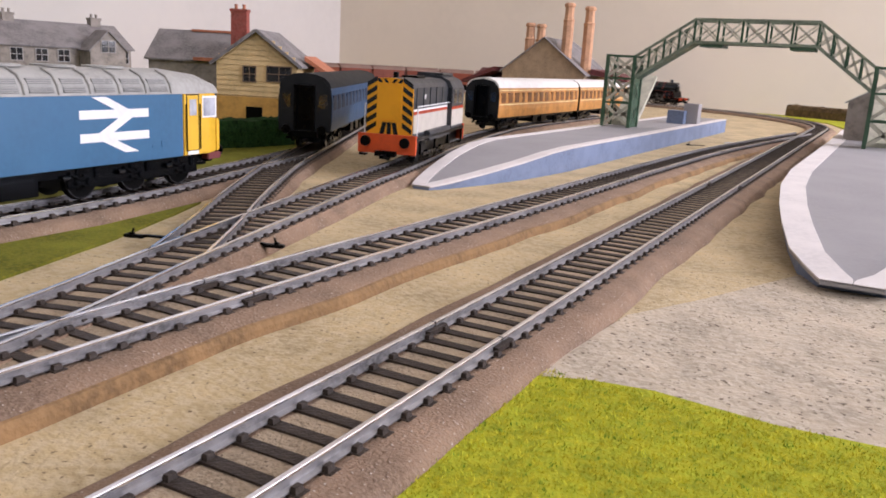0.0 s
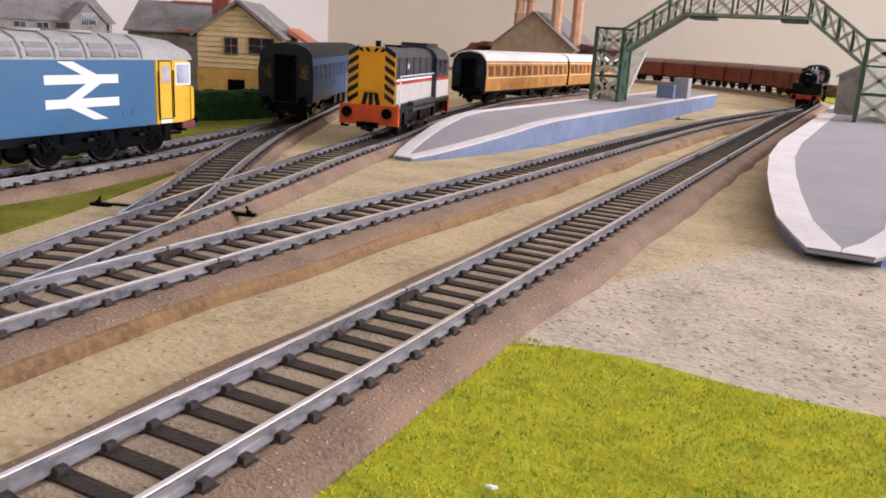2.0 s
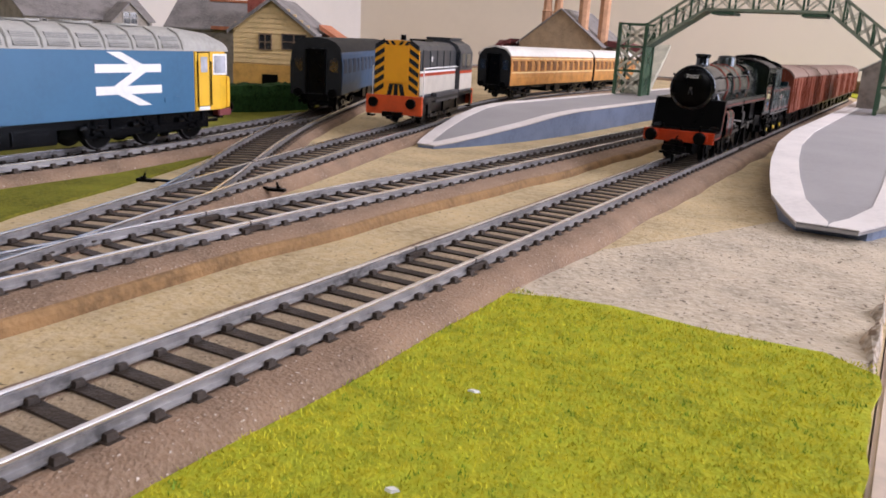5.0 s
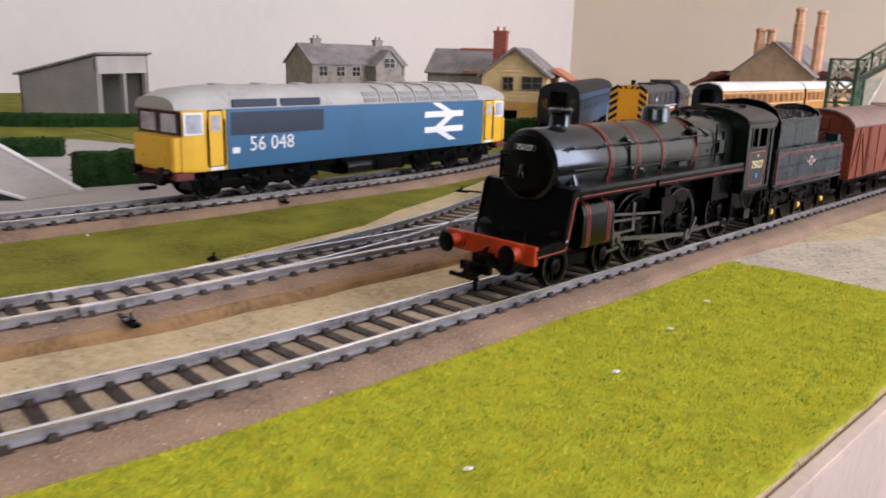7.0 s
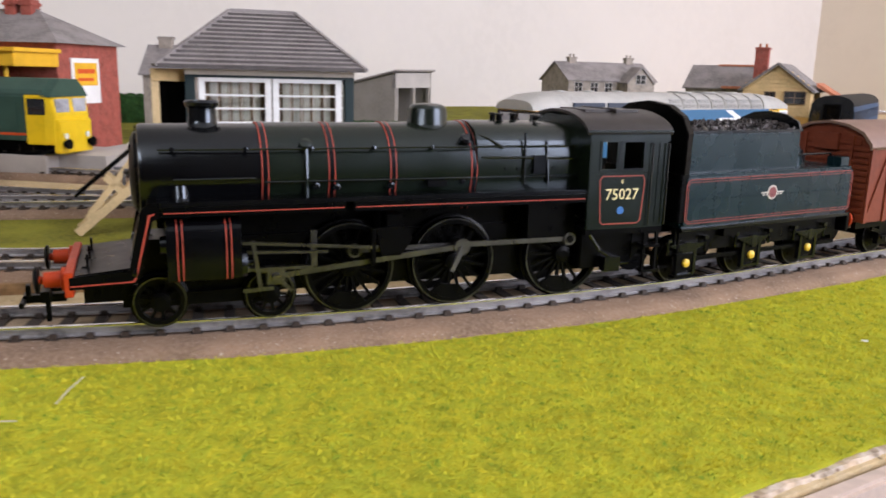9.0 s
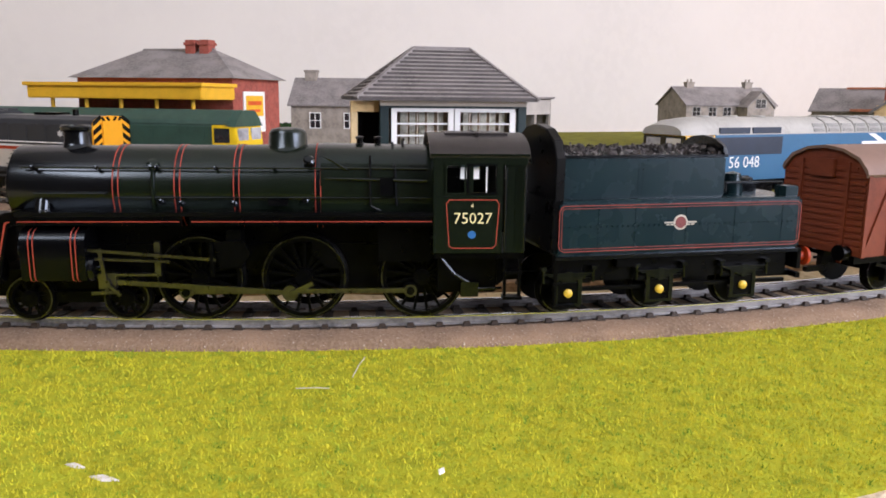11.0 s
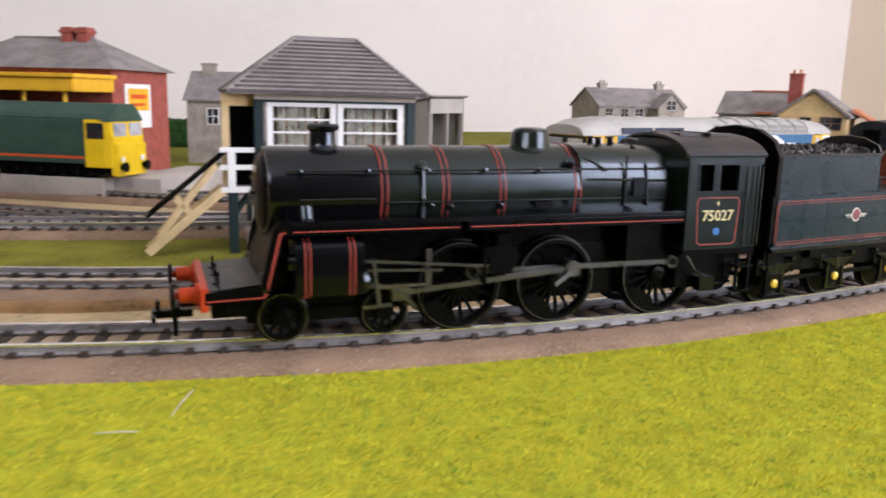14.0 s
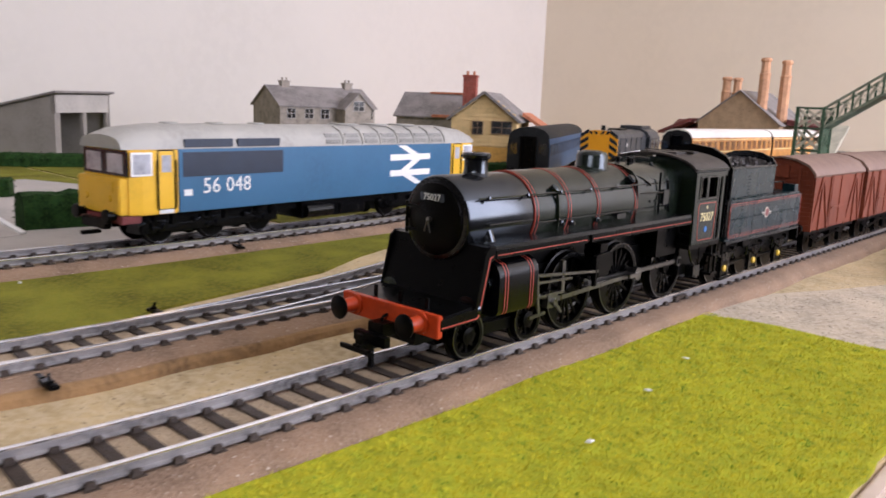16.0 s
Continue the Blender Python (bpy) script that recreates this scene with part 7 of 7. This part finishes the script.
def brick_station():
    # near corner at the origin; local -x runs along the long wall, +y along the end wall
    root = holder("brick_station", "red-brick station with grey hip roof and yellow canopy", "station building", at=mm(-405, -325, 0, 0, 0, 51))
    P = lambda n, s, m, l="", **k: part(n, s, m, root, l, **k)
    L, D = 130, 72
    w = P("wall", Shape().box(-L, 0, 0, D, 0, 80), M_BRICK, "red brick wall", bevel=0.3)
    o = 5
    e = [(-L - o, -o), (o, -o), (o, D + o), (-L - o, D + o)]
    r = [(-L + 34, D / 2), (-34, D / 2)]
    rf = P("roof", Shape().add([(x, y, 79) for x, y in e] + [(x, y, 101) for x, y in r], [(0, 1, 5, 4), (1, 2, 5), (2, 3, 4, 5), (3, 0, 4), (3, 2, 1, 0)]), M_SLATE, "grey hip roof")
    part("ridge_tile", Shape().bar((*r[0], 101.2), (*r[1], 101.2), 2.4, 1.4), M_SLATE, rf)
    for x in (-52, -40):
        c = P("chimney", Shape().box(x - 4, x + 4, 30, 40, 92, 108).box(x - 5, x + 5, 29, 41, 104, 106), M_BRICK, "red brick chimney", bevel=0.3)
    for k in range(5):
        small_window(root, "y-", 0, -18 - 24 * k, 42, 6, 12)
    pb = P("poster_board", Shape().box(0.05, 1.0, 14, 46, 40, 70), M_WHITE, "white poster board with yellow panel", bevel=0.1)
    part("poster", Shape().box(1.0, 1.2, 17, 43, 52, 67), M_CANARY, pb, "yellow poster panel")
    part("poster_lettering", Shape().box(1.2, 1.3, 20, 40, 60, 63).box(1.2, 1.3, 20, 38, 55, 57), M_ORANGE, pb)
    cn = P("canopy", Shape().box(-L - 6, 2, -44, -0.3, 64, 74), M_CANARY, "canary-yellow platform canopy", bevel=0.5)
    part("canopy_edge", Shape().box(-L - 8, 4, -46, 0, 72.5, 75), M_CANARY, cn, bevel=0.3)
    for k in range(5):
        P("canopy_post", Shape().cyl((-8 - 28 * k, -38, 14), (-8 - 28 * k, -38, 64), 1.4, 10), M_CANARY)
    P("station_platform", Shape().box(-L - 30, 30, -62, 0, 0, 14), M_PATHGREY, "grey station platform", bevel=0.4)
    P("platform_apron", Shape().box(30.1, 60, -50, 40, 0, 14), M_PATHGREY, bevel=0.4)
    return root


brick_station()


def small_house():
    root = holder("cottage", "small grey-brown cottage with one chimney", "house", at=mm(-600, -238, 0, 0, 0, 62))
    gable_block(root, 0, 84, 0, 60, 60, 84, M_STONE, M_SLATE, "x", 3, "grey-brown cottage wall", "brown-grey roof")
    chimney(root, 14, 30, 76, 93, 6, M_STONE, 0)
    for x in (24, 58):
        small_window(root, "y-", 0, x, 44, 5, 7)
    return root


small_house()


def platform_hut():
    root = holder("platform_hut", "brown brick hut with a pale roof edge", "hut")
    gable_block(root, 44, 97, 712, 790, 52, 68, M_STONE, M_ROOFGREY, "y", 3, "grey-brown brick wall", "pale roof sheet", z0=15.9)
    return root


platform_hut()
bench = holder("luggage_stack", "grey boxes stacked on the platform", "luggage")
part("crate", Shape().box(-134, -116, 742, 764, 15.9, 30), M_PLATSIDE, bench, bevel=0.4)
part("crate", Shape().box(-120, -104, 756, 774, 15.9, 38), M_PLATTOP, bench, bevel=0.4)


# ---- loading ramp and hedges ----
ramp = holder("loading_ramp", "grey loading ramp with white edges beside the siding", "ramp")
lo_n, lo_f, hi_n, hi_f = (-260, -152), (-269, -122), (-293, -194), (-345, -137)
fl_n, fl_f = (-330, -240), (-385, -190)
part("ramp_body", Shape().add([(*lo_n, 0), (*lo_f, 0), (*hi_f, 0), (*hi_n, 0), (*lo_n, 0.8), (*lo_f, 0.8), (*hi_f, 18), (*hi_n, 18)], [(3, 2, 1, 0), (4, 5, 6, 7), (0, 1, 5, 4), (1, 2, 6, 5), (2, 3, 7, 6), (3, 0, 4, 7)]), M_PATHGREY, ramp, "grey sloping ramp surface")
part("ramp_head", Shape().add([(*hi_n, 0), (*hi_f, 0), (*fl_f, 0), (*fl_n, 0), (*hi_n, 18), (*hi_f, 18), (*fl_f, 18), (*fl_n, 18)], [(3, 2, 1, 0), (4, 5, 6, 7), (0, 1, 5, 4), (1, 2, 6, 5), (2, 3, 7, 6), (3, 0, 4, 7)]), M_PATHGREY, ramp)
part("side_cheek", Shape().add([(lo_n[0] + 0.5, lo_n[1] - 0.5, 0), (hi_n[0] + 0.5, hi_n[1] - 0.5, 0), (hi_n[0] + 0.5, hi_n[1] - 0.5, 17), (lo_n[0] + 0.5, lo_n[1] - 0.5, 0.6),
                                (*lo_n, 0), (*hi_n, 0), (*hi_n, 17), (*lo_n, 0.6)], [(0, 1, 2, 3), (7, 6, 5, 4), (0, 4, 5, 1), (1, 5, 6, 2), (2, 6, 7, 3), (3, 7, 4, 0)]), M_SHGREY, ramp, "dark ramp side")
part("edge_strip", Shape().bar((*lo_n, 1.4), (*hi_n, 18.6), 3.0, 1.0), M_WHITE, ramp, "white ramp edge")
part("edge_strip", Shape().bar((*lo_f, 1.4), (*hi_f, 18.6), 3.0, 1.0), M_WHITE, ramp, "white ramp edge")


def hedge(pts, w, h, seed, material, label):
    """A clipped hedge: a lumpy core and many small tufts."""
    rr = random.Random(seed)
    line = smooth_path(pts, 3.0)
    s = Shape()
    rings = []
    for (x, y), (nx, ny) in zip(line, normals(line)):
        rings.append([(x + nx * o * w / 2 * (1 + 0.12 * noise.noise((x * 0.15, y * 0.15, o))), y + ny * o * w / 2, z * (1 + 0.1 * noise.noise((x * 0.2, y * 0.2, 3.0 + z)))) for o, z in ((-1, 0), (1, 0), (1.02, h * 0.6), (0.8, h * 0.92), (0, h), (-0.8, h * 0.92), (-1.02, h * 0.6))])
    s.loft(rings)
    for (x, y), (nx, ny) in zip(line, normals(line)):
        for _ in range(12):
            o, z = rr.uniform(-1, 1), rr.uniform(0.1, 1.0) * h
            if z < h * 0.85:
                o = 1.0 if o > 0 else -1.0
            c = Vector((x + nx * o * w / 2 + rr.uniform(-2, 2), y + ny * o * w / 2 + rr.uniform(-2, 2), z))
            q = [c + Vector((rr.gauss(0, 1), rr.gauss(0, 1), rr.gauss(0, 0.8))).normalized() * rr.uniform(0.7, 1.7) for _ in range(4)]
            s.add([tuple(p) for p in q], [(0, 1, 2), (0, 2, 3), (0, 3, 1), (1, 3, 2)])
    return thing("hedge", s, material, label, "hedge")


hedge([(-290, -116), (-285, -70), (-283, -20)], 18, 19, 1, M_HEDGE, "dark green flock hedge beside the yard")
hedge([(-470, -190), (-455, -140), (-430, -90), (-420, -72)], 16, 13, 2, M_HEDGE, "dark green flock hedge behind the ramp")
hedge([(-800, -190), (-730, -110), (-650, -20), (-606, 60), (-590, 170)], 16, 13, 3, M_HEDGE, "long dark green flock hedge in front of the shed")
hedge([(-345, 235), (-325, 275), (-320, 320)], 20, 21, 4, M_HEDGE, "dark green hedge beside the coach siding")
hedge([(-95, 1600), (-40, 1570), (10, 1530), (80, 1500)], 20, 24, 5, M_BROWNHEDGE, "brown bracken bank at the board end")
hedge([(-860, -330), (-840, -250), (-830, -180)], 30, 34, 6, M_HEDGE, "dark green hedge behind the cottage")

# small litter on the mat and sand
for k, (x, y, z) in enumerate(((46, -88, 2.2), (53, -126, 2.2), (10, -256, 3.2), (63, -367, 2.2), (-164, -161, 1.4), (40, -55, 2.0), (60, -184, 1.8))):
    thing("paper_fleck", Shape().add([(-1.1, -0.3, 0), (0.2, -0.6, 0.1), (1.1, 0.2, 0.3), (-0.2, 0.6, 0.2), (-0.9, -0.2, 0.45), (0.2, -0.4, 0.5), (0.9, 0.2, 0.6), (-0.2, 0.5, 0.55)], [(3, 2, 1, 0), (4, 5, 6, 7), (0, 1, 5, 4), (1, 2, 6, 5), (2, 3, 7, 6), (3, 0, 4, 7)]),
          M_WHITE, "tiny pale fleck lying on the grass", "fleck", at=mm(x, y, z, 0, 0, 40 * k))
for x, y, k in ((41, -421.5, 1.1), (34, -426, 0.8)):
    thing("paper_scrap", Shape().add([(-3 * k, -0.5, 0), (0.5, -0.9 * k, 0.1), (3.2 * k, 0.2, 0.2), (-0.6, 0.8 * k, 0.2), (-2.4 * k, -0.3, 0.35), (0.5, -0.5 * k, 0.7), (2.6 * k, 0.2, 0.5), (-0.6, 0.5 * k, 0.6)], [(3, 2, 1, 0), (4, 5, 6, 7), (0, 1, 5, 4), (1, 2, 6, 5), (2, 3, 7, 6), (3, 0, 4, 7)]), M_PLATEDGE, "pale crumpled scrap half sunk in the grass", "scrap", at=mm(x, y, 1.15, 0, 0, 25 + 20 * k))
for pts in ([(11, -367, 2.3), (6, -364, 3.0), (2, -361, 3.6)], [(13, -381, 2.2), (15, -377, 2.5), (16, -374, 2.3)]):
    thing("loose_fibre", Shape().tube(pts, 0.14, 5), M_BEIGE, "thin pale loose fibre lying on the grass", "fibre")
thing("storage_shelf", Shape().box(-60, 260, 250, 900, -440, -422).box(-60, -40, 250, 900, -440, -12.5), M_WOODFLOOR, "plain timber storage shelf under the layout", "shelf", kind="structure", bevel=1.0)
tbox = holder("toolbox", "yellow and black toolbox on the storage shelf", "toolbox", at=mm(120, 590, -422, 0, 0, 70))
part("box_body", Shape().box(-120, 120, -80, 80, 0, 130), M_MATTBLACK, tbox, bevel=6)
part("box_lid", Shape().box(-122, 122, -82, 82, 131, 170), M_YELLOW, tbox, "yellow lid", bevel=8)
part("box_handle", Shape().tube([(-50, 0, 170), (-50, 0, 200), (50, 0, 200), (50, 0, 170)], 8, 10), M_MATTBLACK, tbox)


# ---- motions: the train runs in, slows, stops and backs away ----
# seconds and the place of the leading bogie axle along the outer line
RUN = [(0.0, -1843), (0.5, -1653), (1.0, -1453), (1.5, -1283), (2.0, -1123), (2.5, -968), (3.0, -818), (4.0, -573), (5.0, -404), (5.5, -316), (6.0, -232),
       (6.5, -149), (7.0, -73), (7.5, 0), (8.0, 60), (8.5, 123), (9.0, 176.5), (9.6, 227), (10.3, 264), (11.0, 276), (11.5, 272), (12.0, 267),
       (12.5, 262), (13.0, 259), (13.3, 251), (13.5, 244), (14.0, 171), (14.5, 102), (15.0, 45), (15.5, -6), (16.0, -50)]
# how far the vans close up (+) or hang back (-) on their couplings
SLACK = [(0.0, 0), (7.5, 0), (8.5, 3), (9.0, 3.5), (9.6, 1), (10.6, -9), (11.5, -9), (12.5, -7), (13.5, -6), (16.0, -4)]


def run_at(t):
    ts, us = [r[0] for r in RUN], [r[1] for r in RUN]
    n = len(ts)
    i = max(0, min(n - 2, next((k for k in range(n - 1) if t <= ts[k + 1]), n - 2)))

    def slope(k):
        if k in (0, n - 1):
            a, b = (0, 1) if k == 0 else (n - 2, n - 1)
        else:
            a, b = k - 1, k + 1
        return (us[b] - us[a]) / (ts[b] - ts[a])
    h = ts[i + 1] - ts[i]
    s = (t - ts[i]) / h
    return (2 * s ** 3 - 3 * s ** 2 + 1) * us[i] + (s ** 3 - 2 * s ** 2 + s) * h * slope(i) + (-2 * s ** 3 + 3 * s ** 2) * us[i + 1] + (s ** 3 - s ** 2) * h * slope(i + 1)


PHASE = radians(25) + run_at(12.5) / DR


def slack_at(t):
    for (ta, a), (tb, b) in zip(SLACK, SLACK[1:]):
        if t <= tb:
            return a + (b - a) * (t - ta) / (tb - ta)
    return SLACK[-1][1]


def motions():
    coarse = [k / 10 for k in range(161)]
    fine = [k / FPS for k in range(16 * FPS + 1)]

    def rows(back, half, loose=False):
        out = []
        for t in coarse:
            x, y, yaw = chord(run_at(t) - back + (slack_at(t) if loose else 0.0), half)
            out.append((t, mm(x, y, RAIL_TOP, 0, 0, yaw)))
        return out

    walk(LOCO, rows(74, 30))
    walk(TENDER, rows(74 + 98.2, 28))
    for k, van in enumerate(VANS):
        walk(van, rows(74 + 97 + 47 + 48 + 82 * k, 19.5, True))
    for ax, y in LOCO_PARTS["driver"]:
        walk(ax, [(t, mm(0, y, DR, math.degrees(PHASE - run_at(t) / DR))) for t in fine])
    for kind in ("side_rod", "main_rod", "crosshead"):
        for ob, sx in LOCO_PARTS[kind]:
            out = []
            for t in fine:
                a = PHASE - run_at(t) / DR + (0.0 if sx < 0 else math.pi / 2)
                cy, cz = CRANK * math.cos(a), CRANK * math.sin(a)
                reach = cy + math.sqrt(47 * 47 - cz * cz)
                if kind == "side_rod":
                    out.append((t, mm(0, cy, DR + cz)))
                elif kind == "main_rod":
                    out.append((t, mm(0, cy, DR + cz, math.degrees(math.asin(-cz / 47)))))
                else:
                    out.append((t, mm(0, reach, DR)))
            walk(ob, out)
    # small wheels turn at most 80 degrees from one picture to the next
    for (ax, y), r in [(a, 6.0) for a in LOCO_PARTS["bogie"]] + [(a, 6.6) for a in TENDER_AXLES]:
        ang, last, out = 0.0, run_at(0.0), []
        for t in fine:
            u = run_at(t)
            ang -= max(-80.0, min(80.0, math.degrees((u - last) / r)))
            last = u
            out.append((t, mm(0, y, r, ang)))
        walk(ax, out)


motions()
